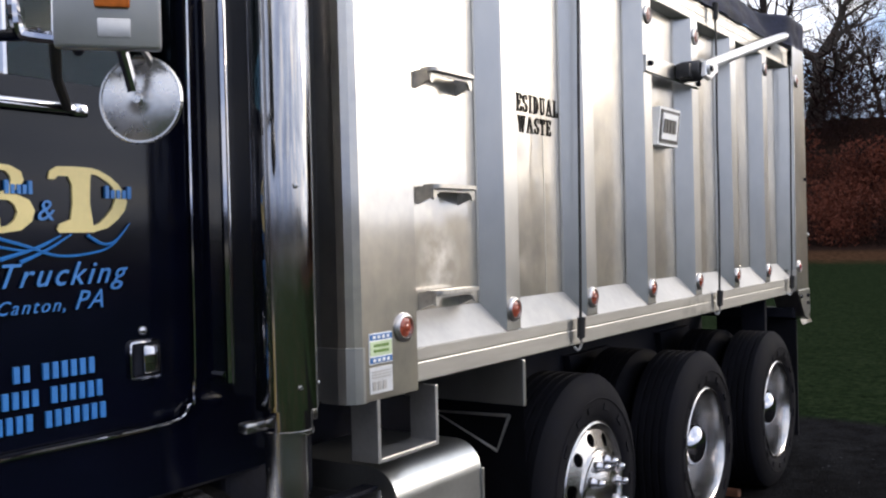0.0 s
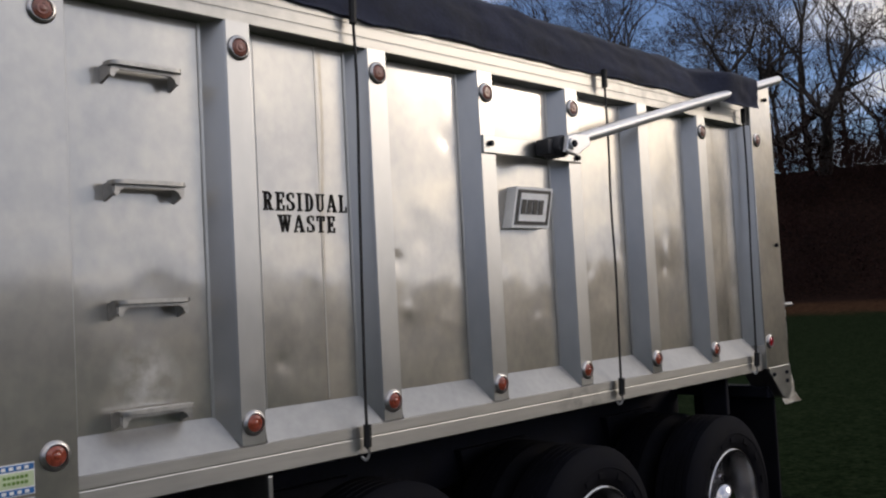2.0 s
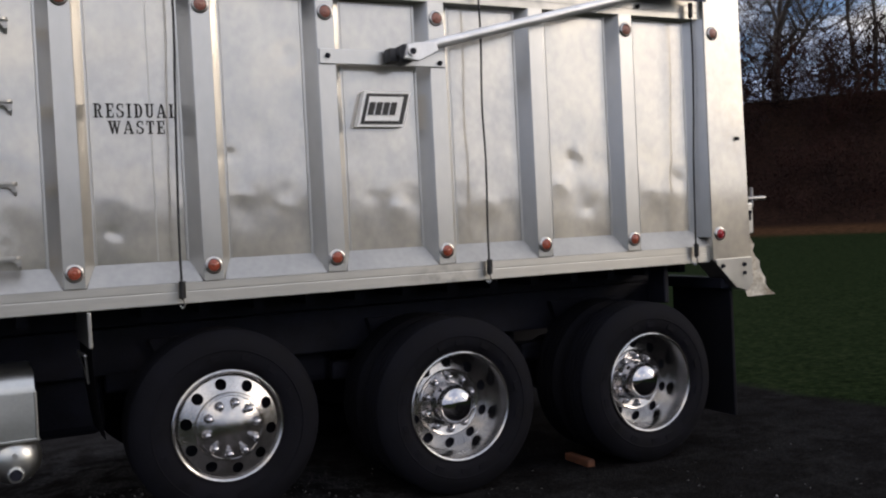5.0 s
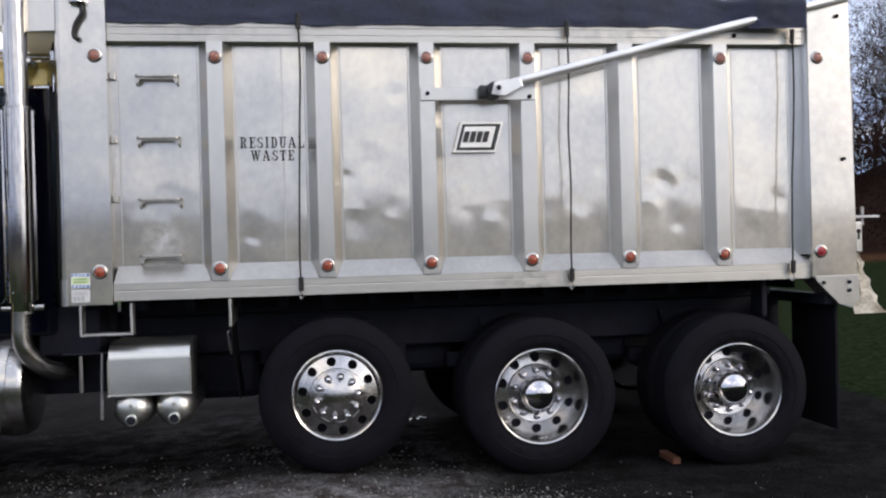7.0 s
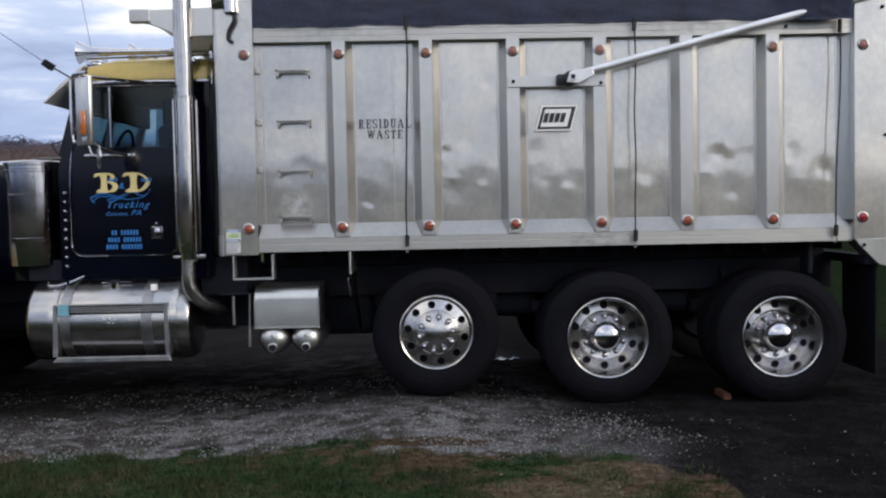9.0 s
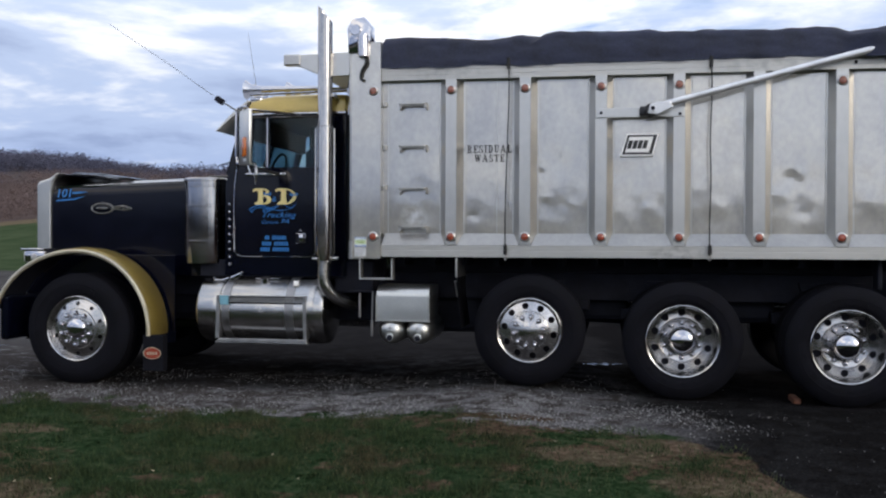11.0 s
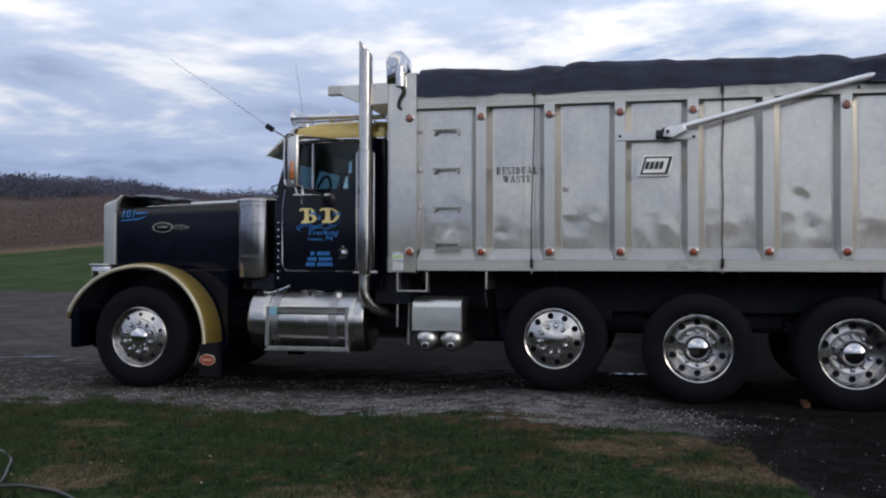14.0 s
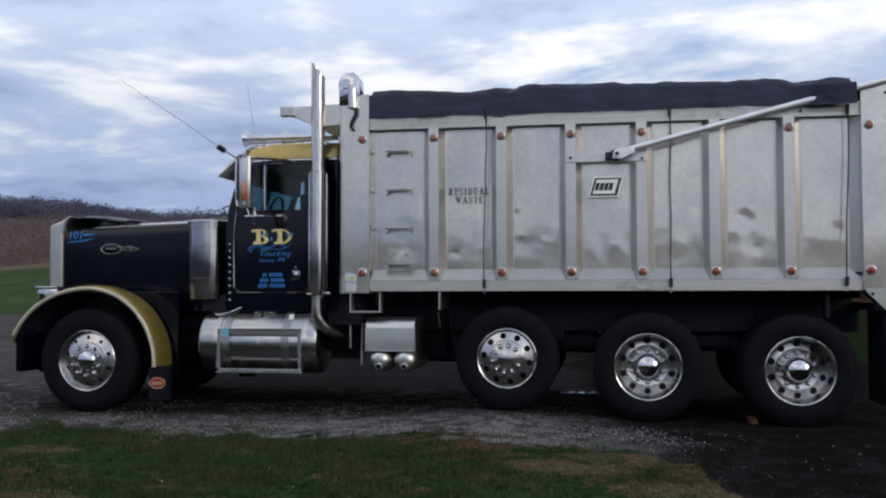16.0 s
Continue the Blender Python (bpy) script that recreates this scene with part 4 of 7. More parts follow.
def marker_light(x, y, z, lens):
    base = pose(x, y, z)
    bm = bmesh.new()
    lathe(bm, [(0.048, 0.0), (0.048, -0.005), (0.046, -0.009), (0.041, -0.013), (0.0365, -0.0135), (0.0345, -0.006)], 28)
    rim = part("marker_light", bm, RING, truck, "round side marker light with a pale ring", m=base)
    bm = bmesh.new()
    lathe(bm, [(0.0365, -0.0095), (0.0342, -0.008), (0.0322, -0.009)], 24)
    part("gasket", bm, CORD, rim, "black rubber gasket", m=base)
    bm = bmesh.new()
    lathe(bm, [(0.0, -0.0175), (0.010, -0.0172), (0.012, -0.0155), (0.019, -0.0155), (0.021, -0.0135), (0.028, -0.0125), (0.0334, -0.008)], 24)
    part("lens", bm, lens, rim, m=base)


for i, x in enumerate(POST_X):
    marker_light(x, -0.003, 1.42, AMBER)
    if i != 4:
        marker_light(x, -0.003, 2.828, SKY_AMBER)
marker_light(2.33, -0.036 + 0.006, 1.42, AMBER)
marker_light(2.33, -0.03, 2.83, SKY_AMBER)
marker_light(7.37, -0.03, 1.42, RED)
marker_light(7.374, -0.03, 2.83, SKY_AMBER)

# lettering on the side
def ring(cx, cz, rx, rz, ix, iz, a0, a1, n=10):
    """Pieces of a band between two ovals, from angle a0 to a1."""
    out = []
    for k in range(n):
        p, q = (radians(a0 + (a1 - a0) * (k + d) / n) for d in (0, 1))
        out.append([(cx + rx * math.cos(p), cz + rz * math.sin(p)), (cx + rx * math.cos(q), cz + rz * math.sin(q)),
                    (cx + ix * math.cos(q), cz + iz * math.sin(q)), (cx + ix * math.cos(p), cz + iz * math.sin(p))])
    return out


def bar(x0, x1, z0, z1):
    return [(x0, z0), (x1, z0), (x1, z1), (x0, z1)]


def slab_letter(c):
    """The pieces of a narrow stencil capital with slab feet, one unit high; and its width."""
    stem = [bar(0.10, 0.28, 0, 1)]
    feet = [bar(0, 0.36, 0, 0.09), bar(0, 0.36, 0.91, 1)]
    if c == "I":
        return stem + [bar(0, 0.38, 0, 0.09), bar(0, 0.38, 0.91, 1)], 0.38
    if c == "L":
        return stem + feet + [bar(0.36, 0.62, 0, 0.09), bar(0.54, 0.62, 0.09, 0.32)], 0.62
    if c == "E":
        return stem + feet + [bar(0.36, 0.62, 0, 0.09), bar(0.36, 0.62, 0.91, 1), bar(0.54, 0.62, 0.09, 0.3), bar(0.54, 0.62, 0.7, 0.91), bar(0.28, 0.46, 0.46, 0.55), bar(0.40, 0.46, 0.37, 0.64)], 0.62
    if c == "T":
        return [bar(0.22, 0.40, 0, 0.91), bar(0.12, 0.50, 0, 0.09), bar(0, 0.62, 0.91, 1), bar(0, 0.08, 0.68, 0.91), bar(0.54, 0.62, 0.68, 0.91)], 0.62
    if c == "D":
        return stem + feet + ring(0.32, 0.5, 0.34, 0.5, 0.16, 0.41, -90, 90), 0.66
    if c == "R":
        return stem + feet + ring(0.34, 0.74, 0.29, 0.26, 0.12, 0.17, -90, 90) + [[(0.34, 0.5), (0.48, 0.5), (0.66, 0.0), (0.48, 0.0)], bar(0.48, 0.74, 0, 0.09)], 0.74
    if c == "U":
        return [bar(0.10, 0.28, 0.32, 1), bar(0, 0.38, 0.91, 1), bar(0.52, 0.62, 0.32, 1), bar(0.44, 0.72, 0.91, 1)] + ring(0.36, 0.32, 0.26, 0.32, 0.12, 0.23, 180, 360), 0.72
    if c == "S":
        return ring(0.30, 0.74, 0.28, 0.26, 0.12, 0.17, 50, 270) + ring(0.30, 0.26, 0.30, 0.26, 0.13, 0.17, -130, 90) + [bar(0.47, 0.55, 0.70, 0.98), bar(0.02, 0.10, 0.02, 0.32)], 0.60
    if c == "A":
        return [[(0.06, 0.09), (0.15, 0.09), (0.41, 0.97), (0.32, 1.0)], [(0.32, 1.0), (0.47, 1.0), (0.74, 0.09), (0.55, 0.09)], bar(0.20, 0.60, 0.28, 0.37), bar(0, 0.26, 0, 0.09), bar(0.46, 0.80, 0, 0.09)], 0.80
    return [[(0.08, 0.91), (0.27, 0.91), (0.40, 0.15), (0.29, 0.0)], [(0.29, 0.0), (0.38, 0.0), (0.56, 0.80), (0.48, 0.91)], [(0.44, 0.91), (0.62, 0.91), (0.74, 0.15), (0.63, 0.0)],
            [(0.63, 0.0), (0.72, 0.0), (0.94, 0.91), (0.84, 0.91)], bar(0, 0.34, 0.91, 1), bar(0.38, 0.68, 0.91, 1), bar(0.76, 1.0, 0.91, 1)], 1.0


def slab_word(word, x0, x1, z0, z1, y):
    """Painted capitals that fill a length of the side."""
    made = [slab_letter(c) for c in word]
    gap = 0.2
    k = (x1 - x0) / (sum(w for _, w in made) + gap * (len(word) - 1))
    bm, at = bmesh.new(), x0
    for pieces, w in made:
        for n, piece in enumerate(pieces):
            prism(bm, [(at + k * u, z0 + (z1 - z0) * v) for u, v in piece], y - 0.0002 * (n % 9), y + 0.004)
        at += k * (w + gap)
    part("lettering", bm, STENCIL, truck, "black stencilled words RESIDUAL WASTE", smooth=False)


slab_word("RESIDUAL", 3.236, 3.664, 2.226, 2.301, SHEET_Y - 0.004)
slab_word("WASTE", 3.305, 3.595, 2.140, 2.210, SHEET_Y - 0.004)


def slanted(bm, x0, x1, z0, z1, y0, y1, lean=0.25):
    prism(bm, [(x0, z0), (x1, z0), (x1 + lean * (z1 - z0), z1), (x0 + lean * (z1 - z0), z1)], y0, y1)


bm = bmesh.new()
slanted(bm, 4.685, 4.985, 2.175, 2.385, 0.022, SHEET_Y, 0.28)
badge = part("maker_sign", bm, LABEL_WHITE, truck, "white slanted sign with black border and shapes", smooth=False)
bm = bmesh.new()
slanted(bm, 4.705, 4.973, 2.19, 2.37, 0.017, 0.023, 0.28)
part("sign_border", bm, INK, badge, smooth=False)
bm = bmesh.new()
slanted(bm, 4.73, 4.948, 2.208, 2.352, 0.012, 0.018, 0.28)
part("sign_face", bm, LABEL_WHITE, badge, smooth=False)
bm = bmesh.new()
for k in range(4):
    slanted(bm, 4.748 + 0.046 * k, 4.748 + 0.046 * k + 0.036, 2.243, 2.318, 0.007, 0.013, 0.28)
part("sign_shapes", bm, INK, badge, smooth=False)

bm = bmesh.new()
box(bm, 2.148, 2.264, -0.0325, -0.029, 1.318, 1.414)
sticker = part("inspection_sticker", bm, LABEL_WHITE, truck, "white, blue and green permit sticker", smooth=False)
for z0, z1, mt in ((1.393, 1.411, LABEL_BLUE), (1.321, 1.339, LABEL_BLUE), (1.344, 1.388, LABEL_GREEN)):
    bm = bmesh.new()
    box(bm, 2.151, 2.261, -0.0345, -0.032, z0, z1)
    part("sticker_band", bm, mt, sticker, smooth=False)
bm = bmesh.new()
for z in (1.354, 1.371):
    for k in range(6):
        box(bm, 2.168 + 0.013 * k, 2.177 + 0.013 * k, -0.0365, -0.034, z, z + 0.009)
part("sticker_bars", bm, LEAF_GREEN, sticker, smooth=False)
for k in range(4):
    for z in (1.397, 1.325):
        bm = bmesh.new()
        box(bm, 2.163 + 0.023 * k, 2.176 + 0.023 * k, -0.0365, -0.034, z, z + 0.010)
        part("sticker_mark", bm, LABEL_WHITE, sticker, smooth=False)
bm = bmesh.new()
box(bm, 2.148, 2.262, -0.0325, -0.029, 1.226, 1.308)
plate = part("serial_plate", bm, WHITE_PAINT, truck, "worn pale serial plate", smooth=False)
bm = bmesh.new()
for z in (1.292, 1.283, 1.274):
    box(bm, 2.158, 2.25, -0.0345, -0.032, z, z + 0.004)
for x in (2.16, 2.185, 2.21):
    box(bm, x, x + 0.018, -0.0345, -0.032, 1.236, 1.264)
part("plate_bars", bm, DULL, plate, smooth=False)


# ---- chassis and wheels ----
def build_chassis():
    for y in (0.80, 1.64):
        bm = bmesh.new()
        box(bm, -1.55, 7.45, y - 0.04, y + 0.04, 0.78, 1.06, 0.01)
        part("frame_rail", bm, BLACK, truck, "black steel frame rail", smooth=False)
    for y in (0.86, 1.58):
        bm = bmesh.new()
        box(bm, 2.3, 7.4, y - 0.06, y + 0.06, 1.06, 1.24, 0.01)
        part("subframe_rail", bm, BLACK, truck, "black subframe rail", smooth=False)
    for k in range(16):
        bm = bmesh.new()
        x = 2.5 + 0.32 * k
        box(bm, x, x + 0.06, 0.34, 2.1, 1.14, 1.236)
        part("cross_member", bm, BLACK, truck, smooth=False)
    for x, z in ((3.845, 0.545), (5.26, 0.46), (6.71, 0.44)):
        bm = bmesh.new()
        lathe(bm, [(0.0, -0.92), (0.085, -0.92), (0.085, -0.26), (0.16, -0.2), (0.23, -0.06), (0.23, 0.06), (0.16, 0.2), (0.085, 0.26), (0.085, 0.92), (0, 0.92)], 20, pose(x, MID, z))
        part("axle", bm, BLACK, truck, "black drive axle")
        for y in (0.79, 1.65):
            bm = bmesh.new()
            box(bm, x - 0.55, x + 0.55, y - 0.05, y + 0.05, z + 0.13, z + 0.25, 0.02)
            part("spring", bm, BLACK, truck, smooth=False)
            bm = bmesh.new()
            prism(bm, [(x - 0.22, z + 0.25), (x + 0.22, z + 0.25), (x + 0.3, 0.98), (x - 0.3, 0.98)], y - 0.08, y + 0.08)
            part("spring_hanger", bm, BLACK, truck, smooth=False)
    bm = bmesh.new()
    tube(bm, [(-0.78, 0.3, 0.42), (-0.78, 2.14, 0.42)], 0.06, 10)
    part("front_axle", bm, BLACK, truck)
    bm = bmesh.new()
    tube(bm, [(0.4, MID, 0.75), (5.2, MID, 0.55)], 0.06, 10)
    part("drive_shaft", bm, BLACK, truck)
    bm = bmesh.new()
    box(bm, -0.9, 1.2, 0.85, 1.6, 0.5, 1.3, 0.08)
    part("engine", bm, BLACK, truck, smooth=False)
    # plain dark block added to keep light out of the open frame
    bm = bmesh.new()
    box(bm, 2.35, 3.3, 0.86, 1.58, 0.42, 1.05, 0.06)
    part("frame_filler", bm, BLACK, truck, smooth=False)
    # more blocks, added where daylight showed through between the wheels
    for x in (4.45, 5.9):
        bm = bmesh.new()
        box(bm, x - 0.32, x + 0.32, 0.9, 1.5, 0.56, 1.06, 0.06)
        part("gap_block", bm, BLACK, truck, "black block that closes a gap under the body", smooth=False)
    bm = bmesh.new()
    lathe(bm, [(0, 2.0), (0.31, 2.0), (0.31, 3.3), (0, 3.3)], 28, Matrix.Translation((-1.5, 2.1, 0.65)) @ Matrix.Rotation(radians(-90), 4, "Z"))
    part("far_tank", bm, TANK, truck, "fuel tank on the far side")
    # closed black skirts, added only to shade the inside of the frame
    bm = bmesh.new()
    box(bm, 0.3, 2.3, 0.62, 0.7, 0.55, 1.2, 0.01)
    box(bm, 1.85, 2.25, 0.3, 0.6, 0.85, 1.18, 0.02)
    part("shade_skirt", bm, BLACK, truck, smooth=False)
    # rear and middle flaps
    bm = bmesh.new()
    box(bm, 7.50, 7.525, 0.03, 0.66, 0.10, 1.02, 0.006)
    part("mud_flap", bm, FLAP, truck, "black rubber mud flap", smooth=False)
    bm = bmesh.new()
    box(bm, 7.50, 7.525, 1.78, 2.41, 0.10, 1.02, 0.006)
    part("mud_flap", bm, FLAP, truck, "black rubber mud flap", smooth=False)
    bm = bmesh.new()
    box(bm, 7.42, 7.54, 0.03, 2.4, 1.02, 1.10, 0.01)
    box(bm, 6.98, 7.02, 0.12, 0.3, 0.95, 1.24, 0.01)
    part("flap_bar", bm, BLACK, truck, smooth=False)
    bm = bmesh.new()
    box(bm, 3.138, 3.158, -0.012, 0.58, 1.03, 1.215, 0.004)
    part("flap_bracket", bm, POST, truck, "plain aluminium flap bracket", smooth=False)
    bm = bmesh.new()
    g = [[(3.152 + 0.05 * math.sin(j / 8) * (j / 10) + 0.004 * math.sin(i * 2), 0.0 + 0.56 * i / 6, 1.04 - 0.5 * j / 10) for i in range(7)] for j in range(11)]
    vv = [[bm.verts.new(p) for p in row] for row in g]
    for a, b in zip(vv, vv[1:]):
        for i in range(6):
            bm.faces.new((a[i], a[i + 1], b[i + 1], b[i]))
    bmesh.ops.solidify(bm, geom=bm.faces[:], thickness=0.01)
    front_flap = part("mud_flap", bm, FLAP, truck, "black rubber mud flap with a pale mark")
    bm = bmesh.new()
    tube(bm, [(3.125, 0.05, 0.99), (3.125, 0.42, 0.98), (3.14, 0.12, 0.84), (3.125, 0.05, 0.99)], 0.008, 6)
    part("flap_mark", bm, DULL, front_flap)
    # hoop step
    bm = bmesh.new()
    for x0, x1, z0, z1 in ((2.19, 2.206, 1.0, 1.206), (2.508, 2.524, 1.0, 1.206), (2.206, 2.508, 1.0, 1.016)):
        box(bm, x0, x1, -0.025, 0.085, z0, z1, 0.003)
    part("hoop_step", bm, DULL, truck, "flat bar hoop step under the body", smooth=False)
    # tool box with a rounded lid
    bm = bmesh.new()
    arc = [(0.03 + 0.11 - 0.11 * math.sin(a), 0.83 + 0.11 * math.cos(a)) for a in (math.pi / 2 * k / 8 for k in range(9))]
    prof = [(0.55, 0.6), (0.55, 0.94), *arc, (0.03, 0.6)]
    a = [bm.verts.new((2.352, y, z)) for y, z in prof]
    b = [bm.verts.new((2.874, y, z)) for y, z in prof]
    bm.faces.new(a), bm.faces.new(b[::-1])
    for i in range(len(prof)):
        bm.faces.new((a[i], b[i], b[(i + 1) % len(prof)], a[(i + 1) % len(prof)]))
    bmesh.ops.recalc_face_normals(bm, faces=bm.faces[:])
    tb = part("tool_box", bm, BOX_METAL, truck, "polished aluminium box with rounded lid")
    bm = bmesh.new()
    box(bm, 2.345, 2.358, 0.02, 0.5, 0.59, 0.84, 0.003)
    box(bm, 2.868, 2.881, 0.02, 0.5, 0.59, 0.84, 0.003)
    box(bm, 2.34, 2.886, 0.022, 0.06, 0.592, 0.604, 0.002)
    part("box_trim", bm, POST, tb, smooth=False)
    bm = bmesh.new()
    tube(bm, [(2.305, 0.07, 0.88), (2.30, 0.07, 0.66), (2.295, 0.07, 0.44)], 0.007, 8, taper=0.012)
    tube(bm, [(2.16, 0.12, 0.86), (2.16, 0.12, 0.62)], 0.010, 8, taper=0.013)
    part("hanging_rod", bm, STEEL, truck, "bright steel rods that hang beside the box")
    bm = bmesh.new()
    box(bm, 2.05, 2.34, 0.1, 0.16, 0.87, 0.885, 0.003)
    part("box_bracket", bm, BLACK, truck, smooth=False)
    for x in (2.49, 2.765):
        bm = bmesh.new()
        lathe(bm, [(0.0, 0.02), (0.03, 0.021), (0.075, 0.035), (0.11, 0.07), (0.13, 0.12), (0.132, 0.14), (0.132, 0.75), (0, 0.78)], 32, pose(x, 0, 0.5))
        tk = part("air_tank", bm, BOX_METAL, truck, "polished round air tank")
        bm = bmesh.new()
        lathe(bm, [(0.05, 0.075), (0.046, 0.04), (0.038, 0.018), (0.038, 0.004), (0.031, 0.002), (0.029, 0.012)], 20, pose(x, 0, 0.435))
        part("tank_collar", bm, BOX_METAL, tk)
        bm = bmesh.new()
        lathe(bm, [(0.031, 0.016), (0.029, 0.008), (0.0, 0.006)], 16, pose(x, 0, 0.435))
        part("tank_plug", bm, BLACK, tk)
        bm = bmesh.new()
        tube(bm, [(x, 0.05, 0.53), (x, 0.0, 0.53)], 0.014, 8)
        part("drain_cock", bm, DULL, tk)


build_chassis()


def hole_disc(bm, r_in, r_hole, hole, r_out, y_in, y_out, n=10, depth=0.02):
    """A dished ring with n round holes through it, as wheels have."""
    per = 16
    for k in range(n):
        a0, a1 = 2 * math.pi * k / n, 2 * math.pi * (k + 1) / n
        am = (a0 + a1) / 2

        def at(r, a):
            t = (r - r_in) / (r_out - r_in)
            return Vector((r * math.cos(a), y_in + (y_out - y_in) * t, r * math.sin(a)))

        outer = []
        for i in range(4):
            outer.append(at(r_out, a0 + (a1 - a0) * i / 4))
        for i in range(4):
            outer.append(at(r_out + (r_in - r_out) * i / 4, a1))
        for i in range(4):
            outer.append(at(r_in, a1 + (a0 - a1) * i / 4))
        for i in range(4):
            outer.append(at(r_in + (r_out - r_in) * i / 4, a0))
        c = Vector((r_hole * math.cos(am), 0, r_hole * math.sin(am)))
        rad, tan = Vector((math.cos(am), 0, math.sin(am))), Vector((-math.sin(am), 0, math.cos(am)))
        inner, deep = [], []
        for p in outer:
            d = Vector((p.x, 0, p.z)) - c
            u, v = d.dot(rad), d.dot(tan)
            ang = math.atan2(v / (r_hole * math.pi / n), u / ((r_out - r_in) / 2))
            q = c + (rad * math.cos(ang) + tan * math.sin(ang)) * hole
            rr = math.hypot(q.x, q.z)
            q = at(rr, math.atan2(q.z, q.x))
            inner.append(q)
            deep.append(q + Vector((0, depth, 0)))
        vo, vi, vd = ([bm.verts.new(p) for p in ring] for ring in (outer, inner, deep))
        for i in range(per):
            j = (i + 1) % per
            bm.faces.new((vo[i], vo[j], vi[j], vi[i]))
            bm.faces.new((vi[i], vi[j], vd[j], vd[i]))
    bmesh.ops.remove_doubles(bm, verts=bm.verts[:], dist=1e-5)
    bmesh.ops.recalc_face_normals(bm, faces=bm.faces[:])
    return bm


TYRES, RIMS = {}, {}
RIM_R = {"out": 0.311, "deep": 0.338, "front": 0.335}


def wheel(x, y, z, kind, flip=False, width=0.28, radius=0.53, label=""):
    """kind: 'out' has its disc near the outer rim with long nuts, 'deep' a dished dual wheel, 'front' a steering wheel."""
    m = pose(x, y, z) @ (pose(0, 0, 0, 0, 0, 180) if flip else Matrix.Identity(4))
    key = (width, radius, kind)
    if key not in TYRES:
        bm = bmesh.new()
        R, w, rb = radius, width, RIM_R[kind]
        prof = [(rb - 0.006, 0.012), (rb + 0.008, -0.004), (rb + 0.045, -0.020), (R - 0.10, -0.022), (R - 0.07, -0.012), (R - 0.035, 0.004), (R - 0.012, 0.02), (R, 0.035)]
        n = 5
        span = (w - 0.07) / n
        for k in range(n):
            a = 0.035 + k * span
            prof += [(R, a + 0.004), (R, a + span - 0.012)]
            if k < n - 1:
                prof += [(R - 0.014, a + span - 0.009), (R - 0.014, a + span - 0.001)]
        prof += [(R, w - 0.035), (R - 0.035, w - 0.004), (R - 0.09, w + 0.016), (rb + 0.05, w + 0.01), (rb - 0.006, w - 0.012)]
        lathe(bm, prof, 72)
        me = mesh_of("tyre", bm, RUBBER, True)
        crease(me, 32)
        bm = bmesh.new()
        lathe(bm, [(R - 0.115, -0.024), (R - 0.11, -0.0265), (R - 0.105, -0.024)], 64)
        for k in range(14):
            a = 2 * math.pi * (k + (0.3 if k % 7 > 4 else 0)) / 14
            box(bm, -0.028, 0.028, -0.0255, -0.018, R - 0.165, R - 0.135, 0, Matrix.Rotation(a, 4, "Y"))
        me2 = mesh_of("sidewall_band", bm, RUBBER, False)
        TYRES[key] = (me, me2)
    if kind not in RIMS:
        bm = bmesh.new()
        ro = RIM_R[kind]
        k = ro / 0.308
        if kind == "deep":
            lathe(bm, [(ro - 0.012, 0.02), (ro, 0.006), (ro, -0.006), (ro - 0.008, -0.012), (ro - 0.018, -0.006), (ro - 0.024, 0.012), (ro - 0.030, 0.05), (ro - 0.034, 0.12), (ro - 0.037, 0.175), (ro - 0.042, 0.192)], 64)
            hole_disc(bm, 0.213, 0.255, 0.034, ro - 0.042, 0.170, 0.192, depth=0.014)
            lathe(bm, [(0.213, 0.170), (0.208, 0.158), (0.2, 0.154), (0.185, 0.16), (0.13, 0.16), (0.124, 0.164)], 48)
            nut_r, nut_y, nut_l, cap = 0.163, 0.16, 0.036, [(0.128, 0.162), (0.128, 0.12), (0.126, 0.08), (0.120, 0.058), (0.107, 0.038), (0.084, 0.022), (0.052, 0.011), (0.022, 0.007), (0, 0.006)]
            back = 0.215
        else:
            dish = -0.012 if kind == "out" else 0.022
            lathe(bm, [(ro - 0.012, 0.02), (ro, 0.006), (ro, -0.006), (ro - 0.008, -0.012), (ro - 0.018, -0.006), (ro - 0.026, 0.012), (ro - 0.032, 0.02 + max(0, dish)), (ro - 0.036, 0.016 + dish)], 64)
            hole_disc(bm, 0.19 * k, 0.234 * k, 0.0315 if kind == "out" else 0.0205, ro - 0.036, dish - 0.012, 0.016 + dish, depth=0.014)
            lathe(bm, [(0.19 * k, dish - 0.012), (0.185 * k, dish - 0.024), (0.178 * k, dish - 0.028), (0.095, dish - 0.03)], 48)
            nut_r, nut_y, nut_l = 0.147 * k, dish - 0.027, 0.056 if kind == "out" else 0.045
            cap = [(0.112, nut_y), (0.110, nut_y - 0.012), (0.100, nut_y - 0.024), (0.078, nut_y - 0.036), (0.05, nut_y - 0.044), (0.024, nut_y - 0.047), (0, nut_y - 0.048)]
            if kind == "out":
                # one broad dome that the nuts stand on
                nut_r, nut_y = 0.137 * k, dish - 0.047
                cap = [(0.182 * k, dish - 0.020), (0.180 * k, dish - 0.034), (0.174 * k, dish - 0.037), (0.170 * k, dish - 0.031), (0.160 * k, dish - 0.034), (0.137 * k, dish - 0.046), (0.10, dish - 0.060), (0.06, dish - 0.071), (0.028, dish - 0.076), (0, dish - 0.077)]
            back = 0.1
        me = mesh_of("rim", bm, RIM_METAL, True)
        crease(me, 35)
        bm = bmesh.new()
        lathe(bm, cap, 40)
        mc = mesh_of("hub_cap", bm, RIM_METAL if kind == "out" else CHROME, True)
        crease(mc, 50)
        bm = bmesh.new()
